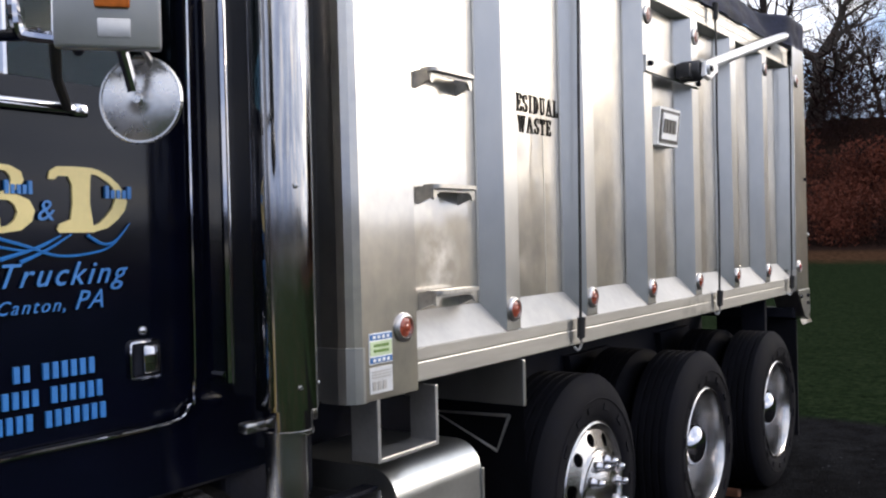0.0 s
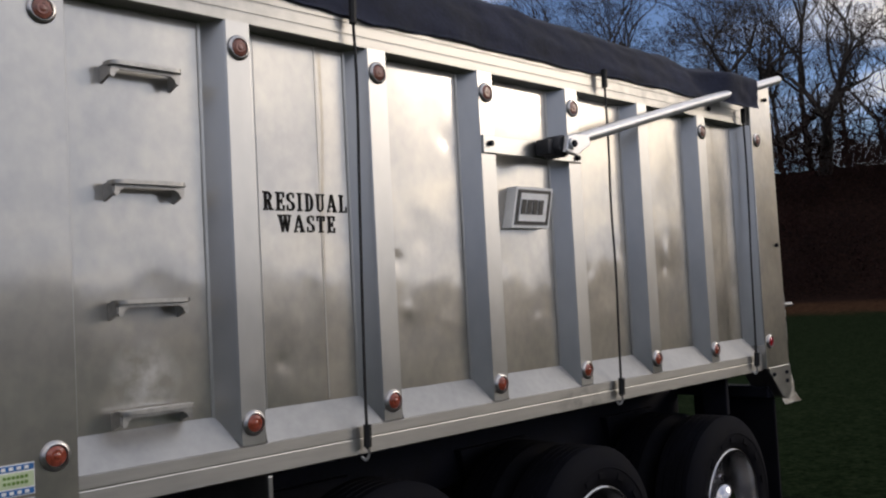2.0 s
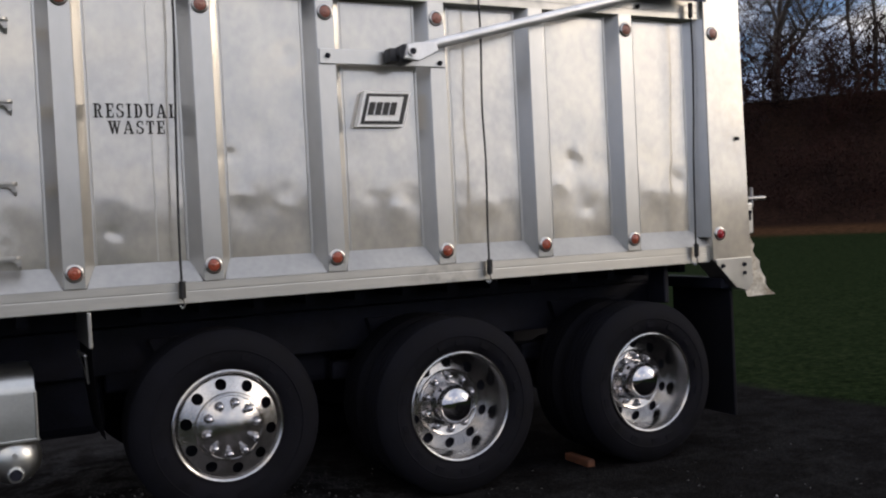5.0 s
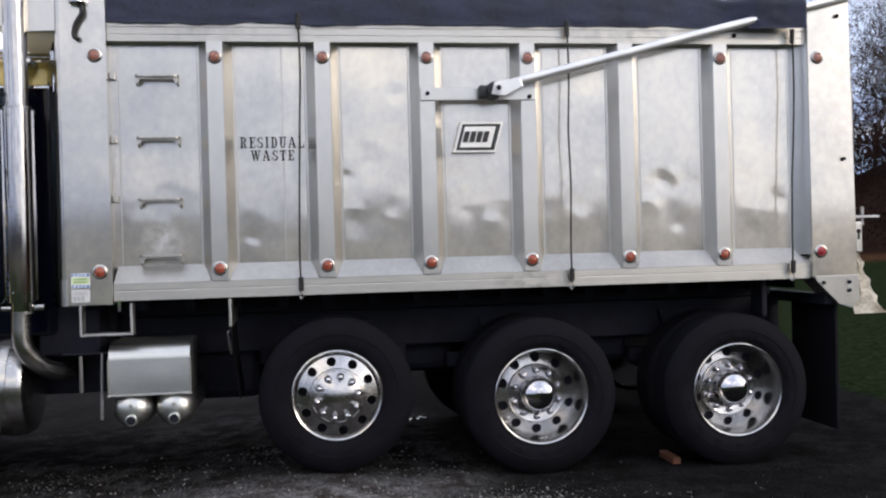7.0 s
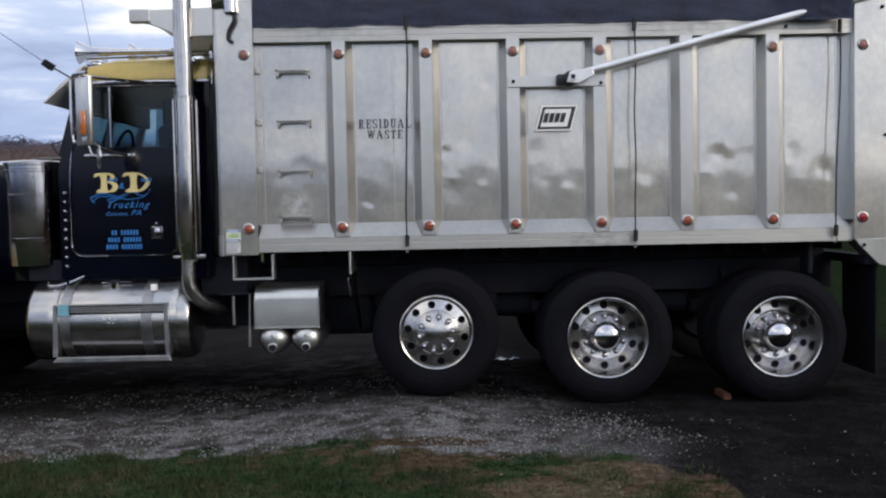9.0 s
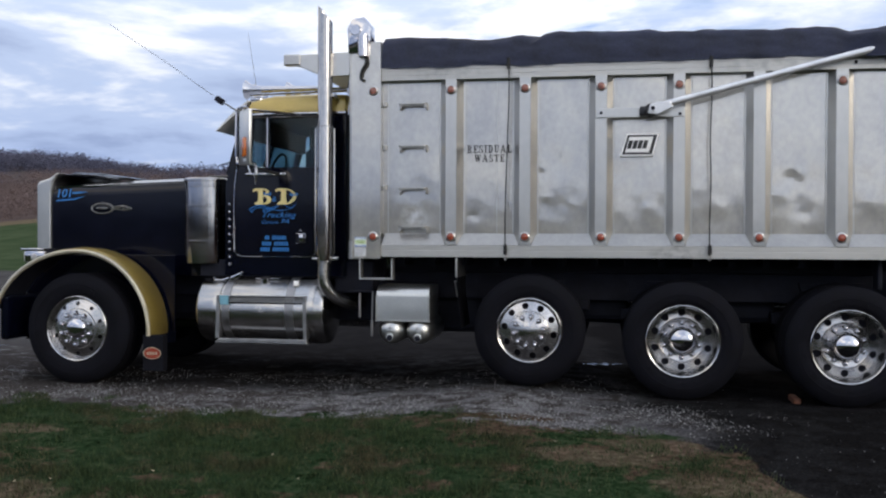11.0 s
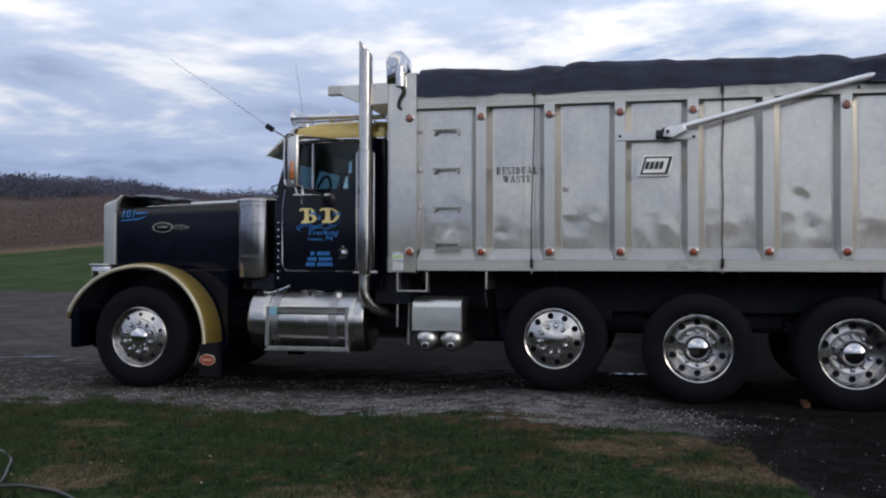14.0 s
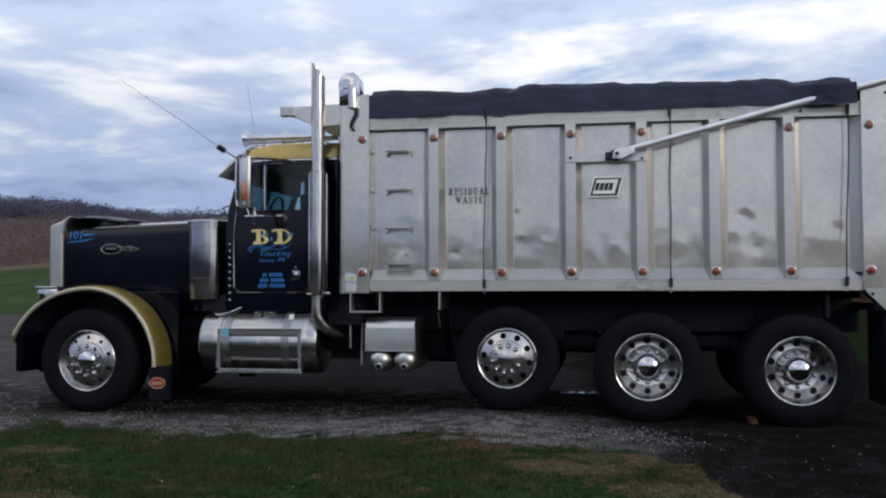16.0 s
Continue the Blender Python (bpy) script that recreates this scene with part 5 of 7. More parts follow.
        lathe(bm, [(0.026, 0.004), (0.026, -0.006), (0.020, -0.011), (0.0185, -nut_l * 0.6), (0.0165, -nut_l * 0.85), (0.011, -nut_l * 0.97), (0, -nut_l)], 14)
        mn = mesh_of("lug_nut", bm, CHROME, True)
        bm = bmesh.new()
        lathe(bm, [(0, back), (0.29, back), (0.29, back + 0.1)], 32)
        mb = mesh_of("brake_drum", bm, BLACK, False)
        RIMS[kind] = (me, mc, mn, mb, nut_r, nut_y)
    me, mc, mn, mb, nut_r, nut_y = RIMS[kind]
    ty, marks = TYRES[key]
    w = place("wheel", mb, truck, label or "polished alloy wheel with a black tyre", m)
    if kind == "out":
        m = m @ pose(0, 0, 0, 0, -8.5, 0)
    place("tyre", ty, w, "worn black rubber tyre", m)
    place("sidewall_band", marks, w, "", m)
    place("rim", me, w, "polished alloy rim with round hand holes", m)
    place("hub_cap", mc, w, "chrome hub cap", m)
    for k in range(10):
        a = 2 * math.pi * (k + (0.0 if kind == "out" else 0.5)) / 10
        place("lug_nut", mn, w, "", m @ pose(nut_r * math.cos(a), nut_y, nut_r * math.sin(a)))


wheel(3.843, 0.035, 0.530, "out", width=0.30)
wheel(5.262, -0.005, 0.46, "deep", radius=0.545)
wheel(6.71, -0.02, 0.44, "deep", radius=0.545)
wheel(5.262, 0.34, 0.46, "deep", radius=0.545)
wheel(6.71, 0.33, 0.44, "deep", radius=0.545)
wheel(-0.765, -0.09, 0.47, "front", width=0.40, radius=0.565)
wheel(3.843, 2.405, 0.530, "out", True, width=0.30)
wheel(5.262, 2.445, 0.46, "deep", True, radius=0.545)
wheel(6.71, 2.46, 0.44, "deep", True, radius=0.545)
wheel(-0.765, 2.53, 0.47, "front", True, width=0.40, radius=0.565)


# ---- cab ----
CAB_Y = 0.245


def loft(bm, rings, closed=True):
    vs = [[bm.verts.new(p) for p in r] for r in rings]
    n = len(vs[0])
    for a, b in zip(vs, vs[1:]):
        for k in range(n if closed else n - 1):
            bm.faces.new((a[k], a[(k + 1) % n], b[(k + 1) % n], b[k]))
    if closed:
        bm.faces.new(vs[0][::-1])
        bm.faces.new(vs[-1])
    bmesh.ops.recalc_face_normals(bm, faces=bm.faces[:])
    return bm


def build_hood():
    bm = bmesh.new()
    rings = []
    for x, half, zt, zl in ((-1.50, 0.60, 2.0, 1.02), (-1.2, 0.625, 2.012, 1.0), (-0.6, 0.66, 2.025, 1.0), (0.0, 0.70, 2.045, 1.0), (0.42, 0.74, 2.06, 1.0)):
        r = [(x, MID - half, zl), (x, MID - half, zt - 0.155), (x, MID - half, zt - 0.14)]
        for k in range(1, 6):
            a = math.pi / 2 * k / 5
            r.append((x, MID - half + 0.11 * (1 - math.cos(a)), zt - 0.14 + 0.11 * math.sin(a)))
        r += [(x, MID - half * 0.5, zt + 0.015), (x, MID, zt + 0.04), (x, MID + half * 0.5, zt + 0.015)]
        for k in range(5, -1, -1):
            a = math.pi / 2 * k / 5
            r.append((x, MID + half - 0.11 * (1 - math.cos(a)), zt - 0.14 + 0.11 * math.sin(a)))
        r += [(x, MID + half, zt - 0.155), (x, MID + half, zl)]
        rings.append(r)
    loft(bm, rings)
    hood = part("hood", bm, PAINT, truck, "long dark blue bonnet")
    bm = bmesh.new()
    tube(bm, bend([(-1.48, MID - 0.56, 1.955), (-0.6, MID - 0.635, 1.985), (0.3, MID - 0.70, 2.01)], 5), 0.008, 6)
    part("hood_bead", bm, CHROME, hood)
    # dark deflector on the nose
    bm = bmesh.new()
    rows = []
    for x, z in ((-1.52, 2.03), (-1.40, 2.10), (-1.28, 2.135), (-1.0, 2.12), (-0.74, 2.075)):
        rows.append([(x, MID + s * 0.56, z - (0.03 if abs(s) == 1 else 0)) for s in (-1, -0.8, -0.4, 0, 0.4, 0.8, 1)])
    vv = [[bm.verts.new(p) for p in r] for r in rows]
    for a, b in zip(vv, vv[1:]):
        for i in range(6):
            bm.faces.new((a[i], a[i + 1], b[i + 1], b[i]))
    bmesh.ops.solidify(bm, geom=bm.faces[:], thickness=0.012)
    part("bug_deflector", bm, PAINT, hood, "dark smoked bonnet deflector")
    # radiator shell
    bm = bmesh.new()
    prism(bm, [(-1.66, 1.06), (-1.66, 1.985), (-1.63, 2.02), (-1.50, 2.06), (-1.43, 2.115), (-1.40, 2.11), (-1.46, 2.02), (-1.49, 1.9), (-1.49, 1.06)], MID - 0.625, MID + 0.625, 0.02)
    shell = part("radiator_shell", bm, POST, truck, "chrome radiator surround", smooth=False)
    for k in range(14):
        bm = bmesh.new()
        box(bm, -1.68, -1.655, MID - 0.5 + 0.075 * k, MID - 0.48 + 0.075 * k, 1.1, 1.94, 0.004)
        part("grille_bar", bm, CHROME, shell, smooth=False)
    # oval badge with a drawn-out wing, and the fleet number, on the hood side
    at = pose(-0.85, MID - 0.66, 1.72) @ Matrix.Diagonal((2.2, 1, 1, 1))
    bm = bmesh.new()
    lathe(bm, [(0.0525, 0.002), (0.0530, -0.008), (0.0565, -0.011), (0.0600, -0.008), (0.0605, 0.006)], 40, at)
    bd = part("hood_badge", bm, BADGE, hood, "thin pale oval badge with a wing")
    bm = bmesh.new()
    lathe(bm, [(0.0, -0.008), (0.048, -0.007), (0.0525, -0.004)], 32, at)
    part("badge_face", bm, PAINT, bd)
    bm = bmesh.new()
    for k in range(5):
        x = -0.912 + 0.026 * k
        box(bm, x, x + 0.015, MID - 0.674, MID - 0.66, 1.712, 1.732, 0.002)
    part("badge_script", bm, BADGE, bd, smooth=False)
    bm = bmesh.new()
    for pts in (((-0.72, 1.728), (-0.66, 1.744), (-0.60, 1.748), (-0.50, 1.716)), ((-0.72, 1.714), (-0.66, 1.704), (-0.59, 1.700), (-0.50, 1.712)),
                ((-0.69, 1.722), (-0.63, 1.730)), ((-0.62, 1.745), (-0.59, 1.722), (-0.62, 1.704)), ((-0.57, 1.735), (-0.55, 1.714))):
        tube(bm, [(x, MID - 0.668, z) for x, z in pts], 0.006, 6)
    part("badge_wing", bm, BADGE, bd)
    letters("fleet_number", "101", BLUE_INK, hood, 0.17, on_side(-1.33, MID - 0.626, 1.885), "light blue painted fleet number", 0.2, 0.01)
    bm = bmesh.new()
    prism(bm, [(-1.43, 1.80), (-1.2, 1.815), (-1.06, 1.86), (-1.2, 1.83), (-1.40, 1.815)], MID - 0.634, MID - 0.62)
    prism(bm, [(-1.22, 1.88), (-1.12, 1.885), (-1.04, 1.90), (-1.14, 1.905), (-1.23, 1.90)], MID - 0.636, MID - 0.62)
    part("number_swash", bm, BLUE_INK, hood, "light blue brush strokes under the number", smooth=False)


def fender(side):
    """A flared wheel arch: side -1 is the camera's."""
    cx, cz, b = -0.755, 0.44, 0.82

    def across(t):
        return (0.785 if math.cos(t) > 0 else 0.95) * math.cos(t)

    y_out, y_in = MID + side * 1.33, MID + side * 0.93
    prof = [(1.0, 0.0), (1.012, 0.03), (1.03, 0.1), (1.045, 0.22), (1.05, 0.45), (1.04, 0.8), (1.02, 1.0)]
    bm = bmesh.new()
    rows = []
    for k in range(49):
        t = math.radians(-2 + 166 * k / 48)
        rows.append([bm.verts.new((cx + s * across(t), y_out + (y_in - y_out) * f, cz + b * s * math.sin(t))) for s, f in prof])
    for p, q in zip(rows, rows[1:]):
        for i in range(len(prof) - 1):
            bm.faces.new((p[i], p[i + 1], q[i + 1], q[i]))
    bmesh.ops.solidify(bm, geom=bm.faces[:], thickness=0.012)
    bmesh.ops.recalc_face_normals(bm, faces=bm.faces[:])
    fd = part("front_fender", bm, GOLD, truck, "gold painted front wheel arch with pale edge")
    bm = bmesh.new()
    pts = [(cx + across(t), y_out, cz + b * 1.0 * math.sin(t)) for t in (math.radians(-2 + 160 * k / 40) for k in range(41))]
    tube(bm, pts, 0.022, 8)
    part("fender_trim", bm, CREAM_TRIM, fd, "pale bright trim along the arch")
    bm = bmesh.new()
    rows = []
    for k in range(25):
        t = math.radians(-2 + 166 * k / 24)
        rows.append([bm.verts.new((cx + 0.985 * across(t), y, cz + b * 0.985 * math.sin(t))) for y in (y_out + 0.02 * -side, y_in)])
    for p, q in zip(rows, rows[1:]):
        bm.faces.new((p[0], p[1], q[1], q[0]))
    part("fender_liner", bm, BLACK, fd)
    bm = bmesh.new()
    yw = MID + side * 0.86
    box(bm, -1.62, 0.10, min(yw, yw + side * 0.02), max(yw, yw + side * 0.02), 0.30, 1.22, 0.005)
    part("wheel_well", bm, PAINT, fd, smooth=False)
    bm = bmesh.new()
    box(bm, -0.03, 0.19, min(y_out, y_out - side * 0.1), max(y_out, y_out - side * 0.1), 0.06, 0.42, 0.006)
    fl = part("fender_flap", bm, FLAP, fd, "black mud flap with a red oval", smooth=False)
    if side < 0:
        bm = bmesh.new()
        lathe(bm, [(0, -0.006), (0.06, -0.006), (0.064, 0.004)], 28, pose(0.075, y_out - 0.004, 0.24) @ Matrix.Diagonal((1.4, 1, 0.9, 1)))
        ov = part("oval_emblem", bm, LABEL_RED, fl, "red oval with a pale edge")
        bm = bmesh.new()
        tube(bm, [(0.075 + 0.09 * math.cos(t), y_out - 0.008, 0.24 + 0.056 * math.sin(t)) for t in (2 * math.pi * k / 28 for k in range(29))], 0.005, 6)
        for k in range(4):
            box(bm, 0.02 + 0.03 * k, 0.04 + 0.03 * k, y_out - 0.013, y_out - 0.008, 0.225, 0.255)
        for o in (bm,):
            me = mesh_of("oval_edge", o, CREAM_TRIM, False)
        place("oval_edge", me, fd)


def build_front():
    build_hood()
    fender(-1)
    fender(1)
    bm = bmesh.new()
    box(bm, -1.66, -1.56, -0.06, 2.5, 0.33, 0.80, 0.035)
    part("bumper", bm, PAINT, truck, "dark front bumper", smooth=False)
    for y in (0.12, 2.12):
        bm = bmesh.new()
        box(bm, -1.50, -1.26, y, y + 0.22, 1.13, 1.27, 0.025)
        box(bm, -1.53, -1.26, y - 0.015, y + 0.235, 1.262, 1.285, 0.006)
        hl = part("headlight", bm, CHROME, truck, "chrome headlight pod")
        bm = bmesh.new()
        box(bm, -1.515, -1.50, y + 0.02, y + 0.2, 1.15, 1.25, 0.006)
        part("lens", bm, CLEAR_LENS, hl)
        bm = bmesh.new()
        lathe(bm, [(0, -0.012), (0.03, -0.01), (0.036, 0)], 20, pose(-1.38, y, 1.195))
        part("side_reflector", bm, CLEAR_LENS, hl)
    # air cleaner canisters
    for y in (0.44, 2.0):
        bm = bmesh.new()
        up = Matrix.Rotation(radians(90), 4, "X")
        lathe(bm, [(0, 1.13), (0.22, 1.13), (0.235, 1.14), (0.235, 1.985), (0.244, 1.99), (0.244, 2.012), (0.23, 2.024), (0.15, 2.03), (0, 2.035)], 40, Matrix.Translation((0.42, y, 0)) @ up)
        ac = part("air_cleaner", bm, CAN_METAL, truck, "tall chrome air cleaner can")
        for z in (1.35, 1.72, 1.93):
            bm = bmesh.new()
            lathe(bm, [(0.236, z), (0.241, z + 0.004), (0.241, z + 0.022), (0.236, z + 0.026)], 40, Matrix.Translation((0.42, y, 0)) @ up)
            part("clamp_band", bm, CAN_METAL, ac)
    for k in range(9):
        bm = bmesh.new()
        bmesh.ops.create_uvsphere(bm, u_segments=8, v_segments=6, radius=0.015, matrix=pose(0.752, CAB_Y - 0.015, 1.13 + 0.077 * k))
        part("chrome_bead", bm, CHROME, truck, "small chrome bead on the cowl")


def build_cab():
    # side walls with window openings, floor, back, roof
    def cab_side(y0, y1, front=0.21):
        bm = bmesh.new()
        prism(bm, [(0.70, 1.02), (1.98, 1.02), (1.98, 2.12), (1.685, 2.12), (0.965, 2.12), (0.755, 2.12), (0.70, 1.95)], y0, y1)
        prism(bm, [(0.755, 2.12), (0.755 + front, 2.12), (0.915 + front * 0.4, 2.64), (0.915, 2.64)], y0, y1)
        prism(bm, [(1.685, 2.12), (1.98, 2.12), (1.98, 2.64), (1.685, 2.64)], y0, y1)
        prism(bm, [(0.915, 2.64), (1.0, 2.64), (1.685, 2.64), (1.98, 2.64), (1.98, 2.70), (0.925, 2.70)], y0, y1)
        bmesh.ops.remove_doubles(bm, verts=bm.verts[:], dist=1e-4)
        return bm

    cab = part("cab", cab_side(CAB_Y, CAB_Y + 0.05), PAINT, truck, "dark blue cab", smooth=False)
    part("far_side", cab_side(2 * MID - CAB_Y - 0.05, 2 * MID - CAB_Y, 0.04), PAINT, cab, smooth=False)
    bm = bmesh.new()
    box(bm, 0.70, 1.98, CAB_Y + 0.05, 2 * MID - CAB_Y - 0.05, 1.02, 1.10)
    part("cab_floor", bm, BLACK, cab, smooth=False)
    bm = bmesh.new()
    ya, yb, yc, yd = CAB_Y + 0.05, 0.62, 1.82, 2 * MID - CAB_Y - 0.05
    for y0, y1, z0, z1 in ((ya, yb, 1.10, 2.05), (yb, yc, 1.10, 2.05), (yc, yd, 1.10, 2.05), (ya, yb, 2.05, 2.5), (yc, yd, 2.05, 2.5), (ya, yb, 2.5, 2.68), (yb, yc, 2.5, 2.68), (yc, yd, 2.5, 2.68)):
        box(bm, 1.92, 1.975, y0, y1, z0, z1)
    bmesh.ops.remove_doubles(bm, verts=bm.verts[:], dist=1e-4)
    part("cab_back", bm, PAINT, cab, smooth=False)
    bm = bmesh.new()
    box(bm, 0.40, 0.74, 0.48, 1.96, 1.02, 2.06, 0.02)
    part("cowl", bm, PAINT, cab, smooth=False)
    # windscreen posts
    for y in (CAB_Y + 0.01, MID - 0.02, 2 * MID - CAB_Y - 0.05):
        bm = bmesh.new()
        prism(bm, [(0.70, 2.05), (0.76, 2.05), (0.94, 2.68), (0.88, 2.68)], y, y + 0.04)
        part("windscreen_post", bm, PAINT, cab, smooth=False)
    bm = bmesh.new()
    prism(bm, [(0.725, 2.06), (0.733, 2.06), (0.908, 2.67), (0.90, 2.67)], CAB_Y + 0.05, 2 * MID - CAB_Y - 0.05)
    ws = part("windscreen", bm, GLASS, cab, "tinted windscreen", smooth=False)
    ws.visible_shadow = False
    for y in (CAB_Y + 0.022, 2 * MID - CAB_Y - 0.028):
        bm = bmesh.new()
        prism(bm, [(0.965, 2.12), (1.685, 2.12), (1.685, 2.64), (1.0, 2.64)], y, y + 0.006)
        g = part("door_window", bm, GLASS, cab, "tinted door window", smooth=False)
        g.visible_shadow = False
    bm = bmesh.new()
    box(bm, 1.948, 1.954, 0.62, 1.82, 2.05, 2.5)
    g = part("rear_window", bm, GLASS, cab, smooth=False)
    g.visible_shadow = False
    # gold roof cap
    bm = bmesh.new()
    rings = []
    for x, z0, z1, k in ((0.93, 2.69, 2.74, 0.03), (0.97, 2.685, 2.81, 0.0), (1.2, 2.68, 2.86, 0.0), (1.7, 2.68, 2.87, 0.0), (1.96, 2.68, 2.855, 0.0), (1.99, 2.68, 2.82, 0.02)):
        h = MID - CAB_Y + 0.005 - k
        rings.append([(x, MID - h, z0), (x, MID - h, z0 + (z1 - z0) * 0.6), (x, MID - h + 0.03, z0 + (z1 - z0) * 0.85), (x, MID - h + 0.09, z1), (x, MID, z1 + 0.05), (x, MID + h - 0.09, z1), (x, MID + h - 0.03, z0 + (z1 - z0) * 0.85), (x, MID + h, z0 + (z1 - z0) * 0.6), (x, MID + h, z0)])
    loft(bm, rings)
    part("roof", bm, GOLD, cab, "gold painted cab roof")
    bm = bmesh.new()
    box(bm, 0.95, 1.98, CAB_Y - 0.012, CAB_Y + 0.01, 2.655, 2.675, 0.004)
    tube(bm, [(0.95, CAB_Y + 0.04, 2.868), (1.75, CAB_Y + 0.04, 2.886)], 0.012, 8)
    part("drip_rail", bm, CHROME, cab, "bright drip rail")
    # sun visor
    bm = bmesh.new()
    prism(bm, [(0.60, 2.50), (0.612, 2.50), (0.80, 2.66), (0.96, 2.80), (0.95, 2.81), (0.78, 2.68)], CAB_Y - 0.02, 2 * MID - CAB_Y + 0.02)
    part("sun_visor", bm, WHITE_PAINT, cab, "pale outside sun visor", smooth=False)
    # door: its skin, bright edge, handle
    bm = bmesh.new()
    prism(bm, [(0.81, 1.28), (0.88, 1.225), (1.60, 1.225), (1.675, 1.29), (1.675, 2.12), (0.86, 2.12), (0.81, 2.0)], CAB_Y - 0.012, CAB_Y + 0.002, 0.005)
    door = part("door", bm, PAINT, truck, "dark blue door with cream and blue lettering", smooth=False)
    bm = bmesh.new()
    loop = bend([(0.955, CAB_Y - 0.008, 2.62), (0.83, CAB_Y - 0.014, 2.12), (0.80, CAB_Y - 0.014, 1.8), (0.80, CAB_Y - 0.014, 1.33), (0.82, CAB_Y - 0.014, 1.25), (0.89, CAB_Y - 0.014, 1.213), (1.2, CAB_Y - 0.014, 1.211), (1.59, CAB_Y - 0.014, 1.213),
                 (1.66, CAB_Y - 0.014, 1.25), (1.684, CAB_Y - 0.014, 1.33), (1.688, CAB_Y - 0.014, 2.0), (1.695, CAB_Y - 0.01, 2.6)], 4)
    tube(bm, loop, 0.005, 6)
    part("door_edge", bm, CHROME, door, "thin bright door edge")
    bm = bmesh.new()
    box(bm, 1.461, 1.563, CAB_Y - 0.022, CAB_Y - 0.008, 1.347, 1.453, 0.014)
    dh = part("door_handle", bm, CHROME, door, "chrome recessed door handle")
    bm = bmesh.new()
    box(bm, 1.469, 1.555, CAB_Y - 0.026, CAB_Y - 0.02, 1.355, 1.445, 0.008)
    me = mesh_of("handle_well", bm, BLACK, False)
    place("handle_well", me, door)
    bm = bmesh.new()
    box(bm, 1.496, 1.548, CAB_Y - 0.040, CAB_Y - 0.02, 1.362, 1.440, 0.008)
    lathe(bm, [(0, -0.008), (0.011, -0.006), (0.013, 0.004)], 12, pose(1.511, CAB_Y - 0.014, 1.477))
    me = mesh_of("handle_paddle", bm, CHROME, True)
    place("handle_paddle", me, door)
    # window frame and quarter-light bar
    bm = bmesh.new()
    tube(bm, [(1.148, CAB_Y + 0.012, 2.12), (1.148, CAB_Y + 0.012, 2.63)], 0.012, 8)
    tube(bm, [(0.99, CAB_Y - 0.002, 2.632), (1.67, CAB_Y - 0.002, 2.632)], 0.009, 8)
    part("window_bar", bm, CHROME, door, "bright quarter light bar")
    # lettering on the door: two cream capitals with hooked feet, strokes and words
    Y = CAB_Y - 0.018
    hook = [(-0.02, 0.80), (0.0, 0.92), (0.09, 0.99), (0.30, 1.0), (0.52, 0.99), (0.50, 0.75), (0.49, 0.45), (0.52, 0.2), (0.54, 0.0), (0.10, 0.0), (0.07, 0.05), (0.10, 0.13), (0.24, 0.20), (0.27, 0.45), (0.27, 0.72), (0.22, 0.85), (0.10, 0.85), (0.05, 0.79)]
    top_d = [((0.50, 0.99), (0.50, 0.90)), ((0.62, 0.96), (0.60, 0.88)), ((0.76, 0.87), (0.72, 0.79)), ((0.88, 0.75), (0.80, 0.70)), ((0.96, 0.61), (0.83, 0.60)), ((0.99, 0.48), (0.82, 0.48)),
             ((0.96, 0.35), (0.78, 0.36)), ((0.86, 0.20), (0.70, 0.24)), ((0.72, 0.07), (0.61, 0.14)), ((0.52, 0.0), (0.52, 0.10))]
    top_b = [((0.50, 0.99), (0.50, 0.91)), ((0.66, 0.97), (0.60, 0.89)), ((0.80, 0.89), (0.66, 0.82)), ((0.83, 0.76), (0.67, 0.74)), ((0.76, 0.64), (0.62, 0.63)), ((0.62, 0.55), (0.50, 0.57))]
    low_b = [((0.52, 0.56), (0.52, 0.48)), ((0.72, 0.57), (0.64, 0.47)), ((0.89, 0.48), (0.71, 0.40)), ((0.96, 0.33), (0.74, 0.30)), ((0.92, 0.17), (0.70, 0.19)), ((0.78, 0.04), (0.62, 0.11)), ((0.52, 0.0), (0.52, 0.09))]
    for x0, w, bowls in ((1.005, 0.205, (top_b, low_b)), (1.245, 0.225, (top_d,))):
        def at(p):
            return x0 + w * p[0], 1.742 + 0.166 * p[1]

        bm = bmesh.new()
        prism(bm, [at(p) for p in hook], Y, Y + 0.008)
        for n, bowl in enumerate(bowls):
            rows = [[bm.verts.new((at(p)[0], y, at(p)[1])) for p, y in ((a, Y - 0.0006 - 0.0004 * n), (b, Y - 0.0006 - 0.0004 * n), (b, Y + 0.007), (a, Y + 0.007))] for a, b in bowl]
            for p, q in zip(rows, rows[1:]):
                for k in range(4):
                    bm.faces.new((p[k], p[(k + 1) % 4], q[(k + 1) % 4], q[k]))
        bmesh.ops.recalc_face_normals(bm, faces=bm.faces[:])
        part("painted_capital", bm, CREAM, door, "large cream painted capital", smooth=False)
    bm = bmesh.new()
    for pts in ([(0.97, 1.70), (1.06, 1.735), (1.16, 1.715), (1.26, 1.685), (1.36, 1.69), (1.42, 1.71), (1.475, 1.765)], [(0.985, 1.668), (1.03, 1.705), (1.10, 1.71), (1.19, 1.70), (1.27, 1.735)],
                [(1.11, 1.68), (1.20, 1.705), (1.27, 1.735)], [(1.16, 1.672), (1.23, 1.70), (1.30, 1.738)], [(1.345, 1.735), (1.39, 1.712), (1.43, 1.72), (1.475, 1.765)], [(0.97, 1.70), (0.985, 1.668), (1.01, 1.655)]):
        tube(bm, bend([(x, Y, z) for x, z in pts], 6), 0.0055, 5, taper=0.002)
